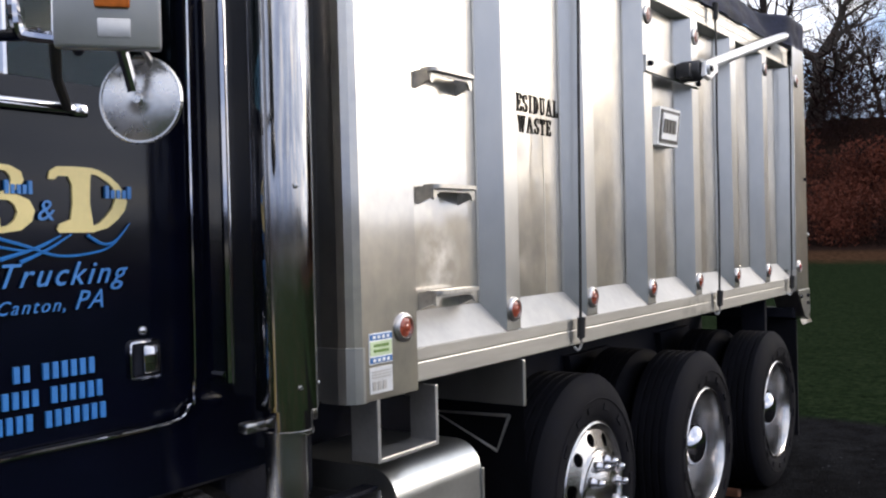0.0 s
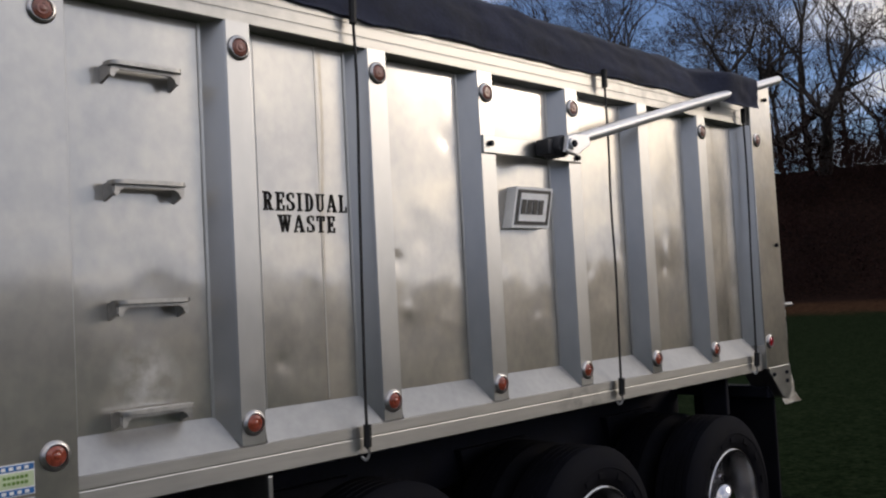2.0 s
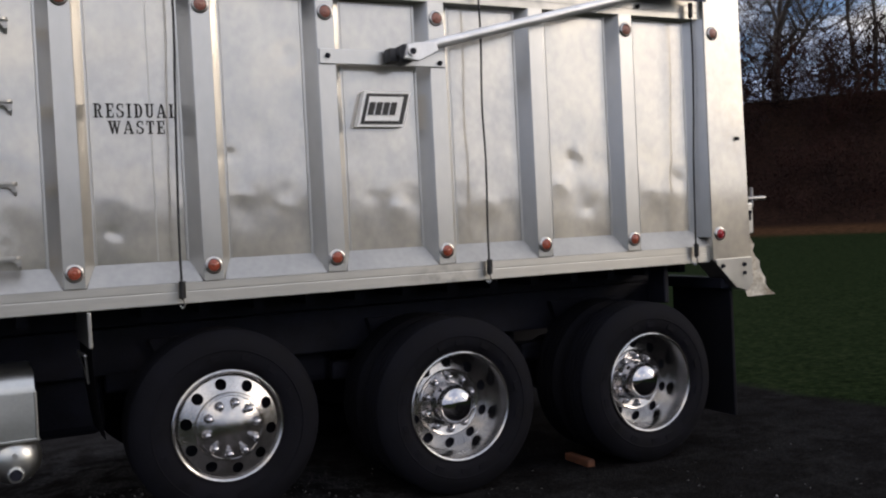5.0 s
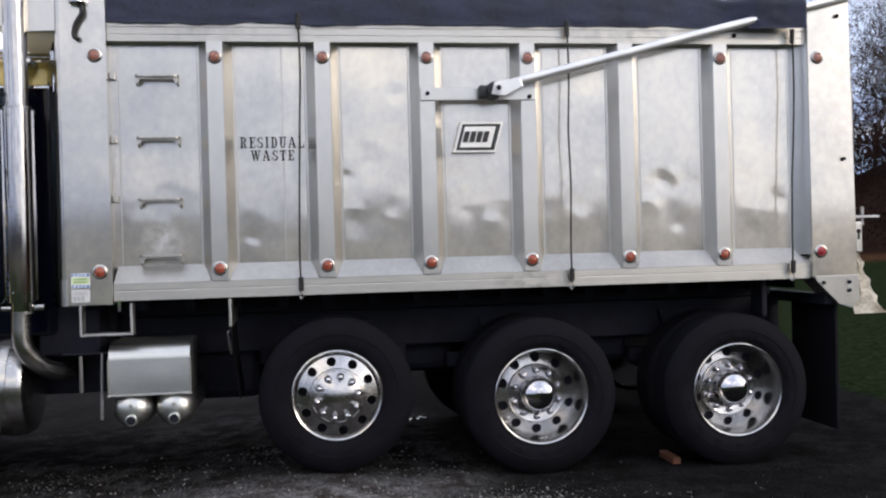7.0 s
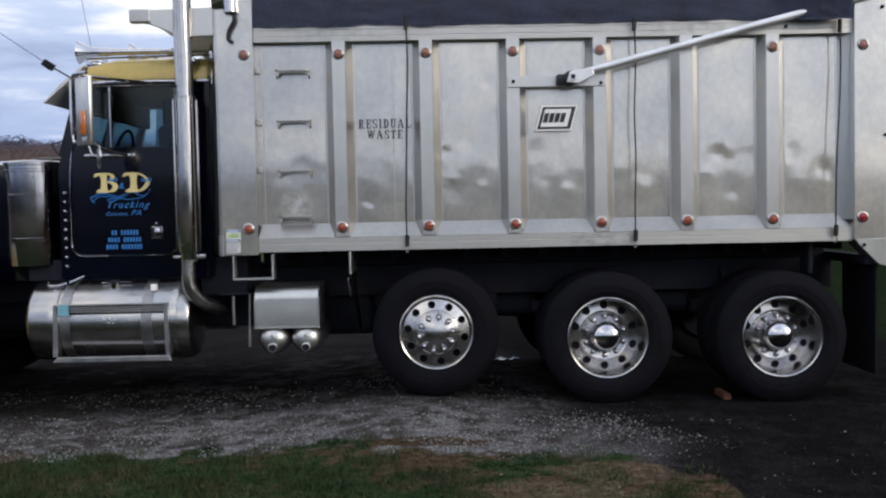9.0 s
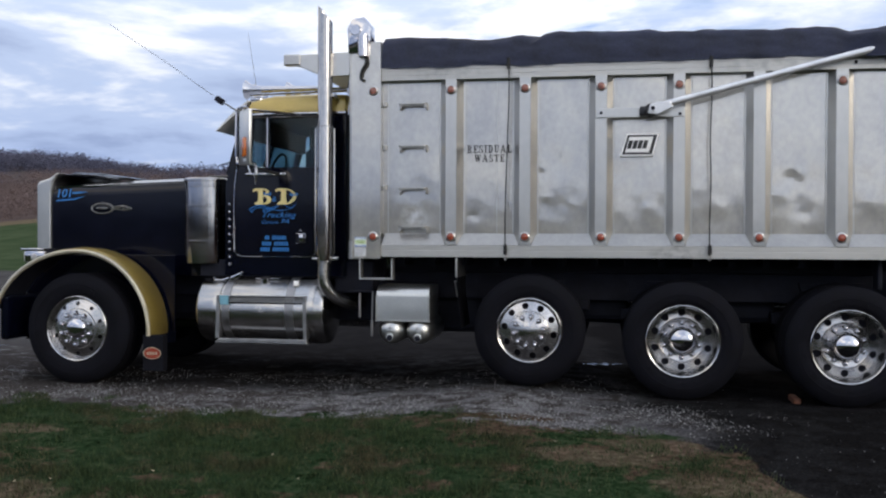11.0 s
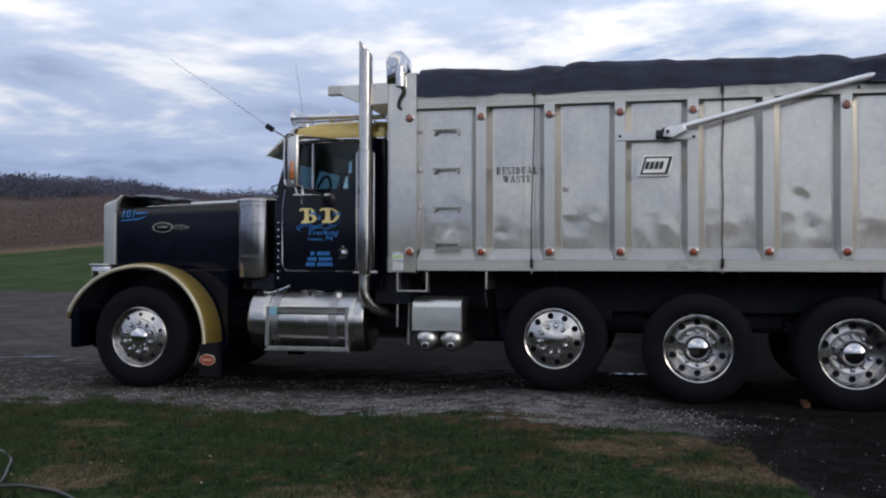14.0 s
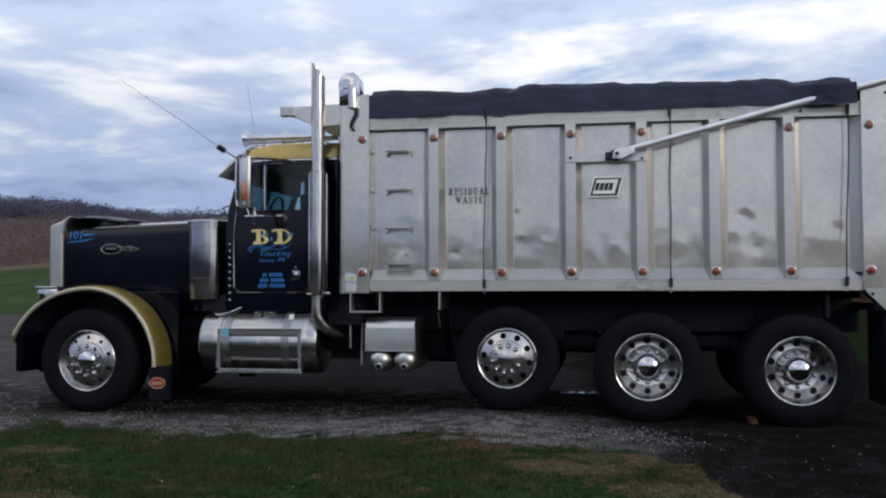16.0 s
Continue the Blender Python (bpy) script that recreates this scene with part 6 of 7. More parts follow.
    for x, z, w, n in ((1.125, 1.848, 0.075, 5), (1.40, 1.842, 0.085, 5)):
        for k in range(n):
            box(bm, x + w * k / n, x + w * (k + 0.65) / n, Y - 0.004, Y + 0.004, z - 0.012, z + (0.02 if k % 4 == 0 else 0.010))
    part("painted_flourish", bm, BLUE_INK, door, "light blue painted strokes", smooth=False)
    letters("painted_sign", "&", BLUE_INK, door, 0.045, on_side(1.228, Y, 1.795), "light blue painted ampersand", 0.2, 0.0)
    letters("trade_word", "Trucking", BLUE_INK, door, 0.352, on_side(1.270, Y, 1.637), "light blue slanted word Trucking", 0.42, 0.004, 1.22)
    letters("town_word", "Canton,", BLUE_INK, door, 0.178, on_side(1.184, Y, 1.563), "light blue slanted word Canton", 0.42, 0.0, 1.25)
    letters("state_word", "PA", BLUE_INK, door, 0.080, on_side(1.342, Y, 1.570), "light blue slanted letters PA", 0.42, 0.0, 1.15)
    for z, x0, n, gap in ((1.405, 1.135, 9, 2), (1.345, 1.105, 11, 4), (1.287, 1.088, 12, 4)):
        for k in range(n):
            if k == gap:
                continue
            bm = bmesh.new()
            box(bm, x0 + 0.0256 * k, x0 + 0.0256 * k + 0.015, Y - 0.001, Y + 0.006, z - 0.02, z + 0.02)
            part("painted_bar", bm, BLUE_INK, door, smooth=False)
    # seats, wheel and lining
    for y in (0.62, 1.72):
        bm = bmesh.new()
        box(bm, 1.22, 1.62, y - 0.23, y + 0.23, 1.5, 1.64, 0.05)
        box(bm, 1.49, 1.63, y - 0.22, y + 0.22, 1.62, 2.32, 0.05)
        box(bm, 1.51, 1.61, y - 0.14, y + 0.14, 2.3, 2.56, 0.04)
        box(bm, 1.3, 1.58, y - 0.15, y + 0.15, 1.10, 1.5, 0.02)
        part("seat", bm, LEATHER, cab, "dark cab seat")
    bm = bmesh.new()
    ring = [(1.12 + 0.06 * math.sin(t), 0.64 + 0.22 * math.cos(t), 2.08 + 0.21 * math.sin(t)) for t in (2 * math.pi * k / 32 for k in range(33))]
    tube(bm, ring, 0.014, 8)
    tube(bm, [(1.12, 0.42, 2.08), (1.12, 0.86, 2.08)], 0.012, 6)
    tube(bm, [(0.9, 0.64, 1.8), (1.12, 0.64, 2.08)], 0.03, 8)
    part("steering_wheel", bm, BLACK, cab, "black steering wheel")
    bm = bmesh.new()
    box(bm, 0.74, 1.0, CAB_Y + 0.06, 2 * MID - CAB_Y - 0.06, 1.7, 2.06, 0.04)
    box(bm, 0.95, 1.92, CAB_Y + 0.055, 2 * MID - CAB_Y - 0.055, 2.64, 2.66)
    box(bm, 0.86, 0.94, CAB_Y + 0.055, 2 * MID - CAB_Y - 0.055, 2.43, 2.64, 0.01)
    part("dash", bm, CABIN, cab, "dark dashboard and headlining", smooth=False)
    bm = bmesh.new()
    box(bm, 0.71, 1.97, CAB_Y + 0.02, CAB_Y + 0.06, 1.002, 1.03, 0.01)
    box(bm, 0.40, 1.95, 0.30, 0.45, 1.004, 1.18, 0.01)
    part("cab_sill", bm, BLACK, cab, smooth=False)
    # horns, roof lamps
    for y, x0, hz in ((0.55, 0.80, 2.965), (0.9, 1.14, 3.0)):
        bm = bmesh.new()
        lay = Matrix.Translation((x0, y, hz)) @ Matrix.Rotation(radians(-90), 4, "Z")
        lathe(bm, [(0.1, 0.0), (0.092, 0.014), (0.06, 0.06), (0.042, 0.14), (0.032, 0.3), (0.022, 0.92), (0.0, 0.93)], 24, lay)
        box(bm, x0 + 0.2, x0 + 0.24, y - 0.012, y + 0.012, 2.86, 2.99)
        box(bm, x0 + 0.5, x0 + 0.54, y - 0.012, y + 0.012, 2.87, 2.99)
        part("air_horn", bm, CHROME, truck, "chrome trumpet horn on the roof")
    for y in (0.36, 0.79, MID, 1.65, 2.08):
        bm = bmesh.new()
        bmesh.ops.create_uvsphere(bm, u_segments=14, v_segments=8, radius=0.06, matrix=pose(1.0, y, 2.83) @ Matrix.Diagonal((1.3, 0.8, 1.1, 1)))
        part("roof_lamp", bm, CHROME, truck, "small chrome roof lamp")


def build_mirror():
    # a flat chrome-backed mirror turned to the driver, with its tubes and a round convex mirror below
    turn = pose(1.09, -0.2, 2.40, 0, 0, -41)
    bm = bmesh.new()
    box(bm, -0.09, 0.12, -0.02, 0.012, -0.29, 0.245, 0.008)
    mir = part("side_mirror", bm, POST, truck, "tall bright side mirror with an orange lamp", m=turn)
    bm = bmesh.new()
    box(bm, -0.01, 0.06, -0.034, -0.018, -0.208, -0.02, 0.006)
    part("orange_lamp", bm, ORANGE, mir, m=turn)
    bm = bmesh.new()
    box(bm, -0.005, 0.06, -0.022, -0.018, -0.268, -0.228, 0.002)
    part("lamp_base", bm, DULL, mir, m=turn)
    bm = bmesh.new()
    lathe(bm, [(0, -0.030), (0.010, -0.030), (0.012, -0.019), (0.014, -0.0175), (0.04, -0.0155), (0.07, -0.0105), (0.090, -0.0045), (0.0955, -0.0025), (0.0965, -0.006), (0.101, -0.006), (0.104, 0.002), (0.103, 0.010), (0.098, 0.014), (0.0, 0.016)], 48)
    part("convex_mirror", bm, MIRROR_BACK, mir, "round convex mirror with a metal back", m=pose(1.192, -0.19, 2.02, 0, 0, -64) @ Matrix.Diagonal((0.92, 0.6, 0.92, 1)))
    bm = bmesh.new()
    tube(bm, bend([(0.96, -0.10, 2.66), (0.955, -0.10, 2.3), (0.965, -0.10, 2.16), (1.0, -0.12, 2.135), (1.14, -0.22, 2.13)], 4), 0.013, 8)
    tube(bm, bend([(0.96, -0.10, 2.66), (1.0, -0.12, 2.685), (1.12, -0.2, 2.685)], 4), 0.013, 8)
    tube(bm, [(1.04, -0.13, 2.67), (1.035, -0.13, 2.14)], 0.010, 8)
    tube(bm, [(1.08, -0.17, 2.66), (1.50, CAB_Y, 2.65)], 0.013, 8)
    tube(bm, [(1.02, -0.12, 2.685), (0.97, CAB_Y, 2.70)], 0.013, 8)
    tube(bm, [(1.08, -0.17, 2.15), (1.14, -0.05, 2.135)], 0.013, 8)
    tube(bm, [(1.0, -0.12, 2.14), (0.9, CAB_Y, 2.16)], 0.013, 8)
    tube(bm, [(1.12, -0.22, 2.13), (1.15, -0.22, 2.03)], 0.012, 8)
    tube(bm, [(1.03, -0.12, 2.60), (1.16, 0.10, 2.64)], 0.008, 6)
    part("mirror_bracket", bm, CHROME, mir, "chrome tube mirror bracket")
    bm = bmesh.new()
    tube(bm, bend([(1.17, -0.22, 2.13), (1.20, -0.215, 2.10), (1.215, -0.20, 2.05), (1.207, -0.195, 2.02)], 4), 0.007, 6)
    box(bm, 1.196, 1.212, -0.213, -0.203, 2.01, 2.075, 0.002)
    part("mirror_hanger", bm, STEEL, mir, "steel hanger of the round mirror")
    bm = bmesh.new()
    tube(bm, [(1.03, -0.13, 2.14), (1.16, 0.06, 2.09), (1.29, CAB_Y - 0.03, 2.052)], 0.012, 8)
    part("mirror_stay", bm, CORD, mir, "black mirror stay")
    for u in (0.35, 0.55, 0.8):
        bm = bmesh.new()
        p, q = Vector((1.0, -0.12, 2.135)), Vector((1.14, -0.22, 2.13))
        c = p.lerp(q, u)
        tube(bm, [tuple(c - (q - p).normalized() * 0.005), tuple(c + (q - p).normalized() * 0.005)], 0.0165, 10)
        part("cable_tie", bm, CORD, mir, "black cable tie")
    bm = bmesh.new()
    box(bm, 0.93, 1.315, CAB_Y - 0.034, CAB_Y - 0.014, 2.036, 2.064, 0.006)
    box(bm, 1.31, 1.355, CAB_Y - 0.024, CAB_Y - 0.012, 2.034, 2.066, 0.004)
    lathe(bm, [(0, -0.006), (0.006, -0.005), (0.009, 0.003)], 10, pose(1.336, CAB_Y - 0.024, 2.05))
    part("bracket_foot", bm, CHROME, mir)
    # aerials
    bm = bmesh.new()
    tube(bm, [(0.99, -0.11, 2.64), (0.80, -0.11, 2.755)], 0.008, 6)
    tube(bm, [(0.80, -0.11, 2.755), (0.30, -0.11, 3.10), (-0.40, -0.11, 3.56)], 0.0034, 6, taper=0.002)
    aer = part("aerial", bm, AERIAL, truck, "thin black whip aerial")
    bm = bmesh.new()
    box(bm, -0.045, 0.045, -0.03, 0.03, -0.028, 0.028, 0.008, pose(0.79, -0.11, 2.76, 0, 34, 0))
    part("aerial_coil", bm, BLACK, aer, "black loading coil", smooth=False)
    bm = bmesh.new()
    tube(bm, [(1.05, 2.3, 2.75), (0.72, 2.3, 2.98), (0.2, 2.3, 3.33)], 0.003, 5, taper=0.0015)
    part("aerial", bm, AERIAL, truck, "thin black whip aerial")
    bm = bmesh.new()
    tube(bm, [(0.88, 0.72, 2.78), (0.835, 0.72, 3.11), (0.755, 0.72, 3.61)], 0.0035, 5, taper=0.002)
    part("aerial", bm, AERIAL, truck, "thin black whip aerial")
    # wiper at the screen's foot
    bm = bmesh.new()
    tube(bm, [(0.66, 0.36, 2.08), (0.60, 0.38, 2.16), (0.72, 0.55, 2.24)], 0.008, 6)
    part("wiper", bm, BLACK, truck)


def build_exhaust():
    bm = bmesh.new()
    cx, cy, seg = 1.832, 0.015, 32
    rows = []
    for z, r in ((1.165, 0.070), (1.235, 0.070), (1.236, 0.088), (1.6, 0.088), (2.2, 0.088), (2.496, 0.088), (2.5, 0.074), (3.0, 0.074), (3.45, 0.074)):
        rows.append([bm.verts.new((cx + r * math.cos(t), cy + r * math.sin(t), z)) for t in (2 * math.pi * k / seg for k in range(seg))])
    # the mitred top
    rows.append([bm.verts.new((cx + r * math.cos(t), cy + r * math.sin(t), 3.60 - 0.085 * math.cos(t))) for t in (2 * math.pi * k / seg for k in range(seg))])
    inner = [bm.verts.new((cx + (r - 0.006) * math.cos(t), cy + (r - 0.006) * math.sin(t), 3.60 - 0.085 * math.cos(t))) for t in (2 * math.pi * k / seg for k in range(seg))]
    deep = [bm.verts.new((cx + (r - 0.006) * math.cos(t), cy + (r - 0.006) * math.sin(t), 3.2)) for t in (2 * math.pi * k / seg for k in range(seg))]
    for a, b in zip([*rows, inner], [*rows[1:], inner, deep]):
        if a is inner:
            a, b = inner, deep
        for k in range(seg):
            bm.faces.new((a[k], a[(k + 1) % seg], b[(k + 1) % seg], b[k]))
    bmesh.ops.recalc_face_normals(bm, faces=bm.faces[:])
    ex = part("exhaust_pipe", bm, STACK, truck, "tall polished exhaust stack with a slanted top")
    bm = bmesh.new()
    up = Matrix.Translation((cx, cy, 0)) @ Matrix.Rotation(radians(90), 4, "X")
    for z in (1.16, 2.485):
        rb = 0.074 if z < 2 else 0.0895
        lathe(bm, [(rb - 0.006, z), (rb, z + 0.003), (rb, z + 0.016), (rb - 0.008, z + 0.019)], 32, up)
        if z < 2:
            box(bm, cx + 0.05, cx + 0.13, cy, cy + 0.05, 1.18, 1.22, 0.006)
            box(bm, cx - 0.14, cx - 0.05, cy + 0.02, cy + 0.06, 1.18, 1.21, 0.006)
        part("stack_clamp", bm, TANK, ex, "bright band clamp")
        bm = bmesh.new()
    for a, z in ((-112, 2.44), (-35, 2.44), (-112, 1.30), (-35, 1.30), (-112, 1.86)):
        b2 = bmesh.new()
        lathe(b2, [(0, -0.006), (0.007, -0.005), (0.009, 0.004)], 10, Matrix.Translation((cx, cy, z)) @ Matrix.Rotation(radians(a + 90), 4, "Z") @ Matrix.Translation((0, -0.088, 0)))
        part("shield_screw", b2, TANK, ex)
    for a in (-165, 10):
        b2 = bmesh.new()
        box(b2, 0.080, 0.098, -0.003, 0.003, 1.25, 2.48, 0.001, Matrix.Translation((cx, cy, 0)) @ Matrix.Rotation(radians(a), 4, "Z"))
        part("shield_flange", b2, STACK, ex, smooth=False)
    box(bm, cx + 0.03, cx + 0.09, cy, cy + 0.2, 2.78, 2.82, 0.006)
    part("stack_bracket", bm, TANK, ex)
    bm = bmesh.new()
    tube(bm, bend([(cx - 0.01, cy, 1.17), (cx - 0.01, cy, 1.0), (cx + 0.02, cy + 0.02, 0.90), (cx + 0.10, cy + 0.10, 0.80), (cx + 0.2, cy + 0.3, 0.74), (cx + 0.2, cy + 0.7, 0.72)], 6), 0.06, 20)
    part("exhaust_elbow", bm, TANK, ex, "polished exhaust elbow")
    bm = bmesh.new()
    tube(bm, [(1.79, 0.2, 1.3), (1.79, 0.2, 2.6)], 0.014, 8)
    tube(bm, [(1.79, 0.22, 1.32), (1.79, 0.26, 1.32)], 0.012, 6)
    part("grab_rail", bm, CHROME, truck, "upright chrome grab rail behind the door")
    for x, y, z in ((2.02, 0.2, 2.90), (2.05, 0.3, 2.88), (2.0, 0.28, 2.70)):
        bm = bmesh.new()
        tube(bm, [(x, y, z - 0.06), (x, y, z)], 0.018, 10)
        tube(bm, [(x, y, z), (x, y, z + 0.07)], 0.024, 10, taper=0.002)
        part("pipe_fitting", bm, CHROME, truck, "small bright fitting behind the cab")
    bm = bmesh.new()
    tube(bm, bend([(2.03, 0.25, 2.7), (2.03, 0.22, 2.2), (2.02, 0.25, 1.5), (2.0, 0.3, 1.2)], 5), 0.018, 8)
    tube(bm, bend([(2.04, 0.35, 2.7), (2.05, 0.32, 2.0), (2.03, 0.35, 1.4)], 5), 0.016, 8)
    part("air_hose", bm, CORD, truck, "black hose behind the cab")


def build_tank():
    bm = bmesh.new()
    lay = Matrix.Translation((0, 0.335, 0.665)) @ Matrix.Rotation(radians(-90), 4, "Z")
    lathe(bm, [(0.0, 0.44), (0.13, 0.445), (0.26, 0.46), (0.315, 0.478), (0.335, 0.51), (0.335, 1.77), (0.315, 1.805), (0.26, 1.825), (0.13, 1.84), (0.0, 1.845)], 56, lay)
    tank = part("fuel_tank", bm, TANK, truck, "round polished aluminium fuel tank")
    for x, half, mat in ((0.70, 0.03, TANK), (0.80, 0.04, STEEL), (1.465, 0.045, STEEL), (1.685, 0.03, TANK)):
        bm = bmesh.new()
        lathe(bm, [(0.336, x - half), (0.342, x - half + 0.002), (0.342, x + half - 0.002), (0.336, x + half)], 56, lay)
        part("tank_strap", bm, mat, tank, "wide polished tank strap" if mat == TANK else "dull steel tank strap")
    # step frame on the tank's face: flat bars that stand off it, with a toothed tread along the top
    bm = bmesh.new()
    prism(bm, [(0.70, 0.352), (1.67, 0.352), (1.655, 0.398), (0.742, 0.398)], -0.03, 0.02, 0.006)
    prism(bm, [(0.70, 0.398), (0.742, 0.398), (0.742, 0.815), (0.712, 0.815)], -0.012, 0.08, 0.004)
    prism(bm, [(1.62, 0.398), (1.655, 0.398), (1.645, 0.815), (1.61, 0.815)], -0.012, 0.08, 0.004)
    box(bm, 0.712, 1.645, -0.010, 0.10, 0.815, 0.827, 0.003)
    part("step_frame", bm, STEP, tank, "grey step frame over the tank", smooth=False)
    bm = bmesh.new()
    for k in range(44):
        x = 0.85 + 0.0172 * k
        for j in range(3):
            box(bm, x + 0.004 * (j % 2), x + 0.010 + 0.004 * (j % 2), -0.014, 0.08, 0.764 + 0.016 * j, 0.773 + 0.016 * j)
    part("step_tread", bm, DULL, tank, "toothed step tread", smooth=False)
    bm = bmesh.new()
    box(bm, 0.745, 1.61, 0.0, 0.08, 0.745, 0.757, 0.003)
    part("tread_tray", bm, BLACK, tank, smooth=False)
    bm = bmesh.new()
    box(bm, 0.752, 0.842, -0.02, -0.008, 0.735, 0.825, 0.002)
    st = part("tank_sticker", bm, LABEL_TEAL, tank, "small pale teal sticker", smooth=False)
    bm = bmesh.new()
    tube(bm, bend([(0.60, 0.20, 0.995), (0.63, 0.16, 0.97), (0.70, 0.15, 0.97), (0.76, 0.18, 0.99)], 4), 0.012, 8)
    prism(bm, [(0.78, 0.975), (0.80, 1.01), (0.93, 1.06), (0.92, 1.03), (0.82, 0.97)], 0.14, 0.17, 0.004)
    part("tank_hose", bm, CHROME, tank, "bright hose end on the tank")
    bm = bmesh.new()
    tube(bm, [(1.16, 0.19, 0.94), (1.16, 0.175, 0.998)], 0.05, 20)
    tube(bm, [(1.05, 0.2, 0.985), (1.30, 0.2, 0.985)], 0.010, 6)
    part("filler_cap", bm, CHROME, tank, "chrome filler cap")
    bm = bmesh.new()
    box(bm, 1.48, 1.53, 0.10, 0.14, 0.92, 0.975, 0.004)
    part("tank_tab", bm, LABEL_WHITE, tank, smooth=False)


build_front()
build_cab()
build_mirror()
build_exhaust()
build_tank()


# ---- the tarp on the load ----
def build_tarp():
    bm = bmesh.new()
    nx, hem, ny = 190, 14, 40
    grid = []
    for i in range(nx + 1):
        x = 2.40 + (7.25 - 2.40) * i / nx
        # towards the rear the cloth lies over the arm
        over = smooth01(x, 6.62, 6.92)
        ridge = 3.405 - 0.03 * math.exp(-((x - 3.35) / 0.3) ** 2) + 0.03 * math.exp(-((x - 4.2) / 0.45) ** 2) - 0.04 * smooth01(x, 4.6, 7.2) + 0.012 * noise.noise((x * 2.1, 4.0, 0.0)) + 0.007 * noise.noise((x * 6.0, 4.0, 2.0))
        edge = 3.045 + 0.025 * noise.noise((x * 2.2, 0, 9.0)) + 0.012 * noise.noise((x * 6.5, 0, 4.0)) - 0.022 * over
        row = []
        for j in range(ny + 1):
            if j < hem:
                t = j / hem
                y = -0.018 + 0.10 * t ** 1.5 + 0.014 * noise.noise((x * 5, t * 3, 1.0)) + 0.006 * noise.noise((x * 13, t * 5, 6.0))
                k = over * (1 - smooth01(t, 0.74, 1.0))
                y = y * (1 - k) + (-0.122 + 0.012 * noise.noise((x * 9, t * 4, 2.0))) * k
                z = edge + (ridge - 0.1 - edge) * t + over * 0.02 * math.exp(-((t - 0.8) / 0.15) ** 2)
            else:
                t = (j - hem) / (ny - hem)
                y = 0.082 + 2.30 * t
                z = ridge - 0.1 + 0.13 * math.sin(math.pi * t) ** 0.4
                z += 0.020 * noise.noise((x * 2.3, y * 1.7, 0.0)) + 0.012 * noise.noise((x * 7, y * 4, 3.0))
                z += 0.022 * smooth01(x, 5.9, 6.5) * math.sin(9.0 * x + 13.0 * t + 2.0 * noise.noise((x, t * 3, 1.0))) * (1 - smooth01(t, 0.5, 0.9)) * smooth01(t, 0.0, 0.05)
            z -= 0.05 * math.exp(-((x - 3.55 - 0.9 * j / ny) / 0.07) ** 2) * smooth01(j / ny, 0.15, 0.4)
            row.append(bm.verts.new((x, y, z)))
        grid.append(row)
    for a, b in zip(grid, grid[1:]):
        for j in range(ny):
            bm.faces.new((a[j], b[j], b[j + 1], a[j + 1]))
    bmesh.ops.solidify(bm, geom=bm.faces[:], thickness=0.006)
    bmesh.ops.recalc_face_normals(bm, faces=bm.faces[:])
    me = mesh_of("tarp", bm, TARP, True)
    tarp = tagged(place("tarp", me), "dark mesh tarp pulled over the load, tied with cords", "tarp")
    for xt, xb, zt, zb in ((3.645, 3.62, 3.10, 1.245), (5.50, 5.495, 3.06, 1.25), (7.18, 7.15, 3.02, 1.26)):
        bm = bmesh.new()
        tube(bm, bend([(xt, -0.035, zt), (xt + 0.006, -0.036, zt - 0.35), (xt - 0.007, -0.036, zt - 0.75), (xb + 0.006, -0.036, zb + 0.7), (xb - 0.003, -0.035, zb + 0.3), (xb, -0.028, zb)], 6), 0.0066, 7)
        tube(bm, [(xt, -0.04, zt + 0.01), (xt - 0.002, -0.038, zt - 0.09)], 0.017, 8)
        tube(bm, [(xb, -0.034, zb + 0.10), (xb, -0.03, zb + 0.01)], 0.018, 8)
        cord = part("tie_cord", bm, CORD, tarp, "black rubber tie-down cord")
        bm = bmesh.new()
        tube(bm, bend([(xb, -0.03, zb + 0.02), (xb + 0.012, -0.025, zb - 0.02), (xb, -0.015, zb - 0.045), (xb - 0.01, 0.0, zb - 0.03)], 4), 0.006, 6)
        part("cord_hook", bm, DULL, cord, "steel hook")


build_tarp()


# ---- yard: chock, puddle, stones, grass ----
def drive_reach(x):
    """How far the drive's near edge bends out, along the truck."""
    return 0.27 * max(0, x - 3.2) + 4.5 * max(0, x - 5.5)


def build_yard():
    bm = bmesh.new()
    box(bm, 6.262, 6.325, 0.12, 0.40, -0.13, -0.055, 0.012, None)
    tagged(place("timber_chock", mesh_of("timber_chock", bm, TIMBER)), "short orange-brown timber chock against a tyre", "chock")
    bm = bmesh.new()
    n = 40
    vs = [bm.verts.new((4.5 + (0.22 + 0.03 * math.sin(3 * t)) * math.cos(t), 2.25 + (0.05 + 0.035 * math.cos(9 * t)) * math.sin(t) + 0.03 * math.sin(11 * t), ground_z(4.5, 2.25) + 0.012)) for t in (2 * math.pi * k / n for k in range(n))]
    bm.faces.new(vs)
    tagged(place("puddle", mesh_of("puddle", bm, WATER)), "shallow puddle shining beyond the truck", "puddle", kind="structure")


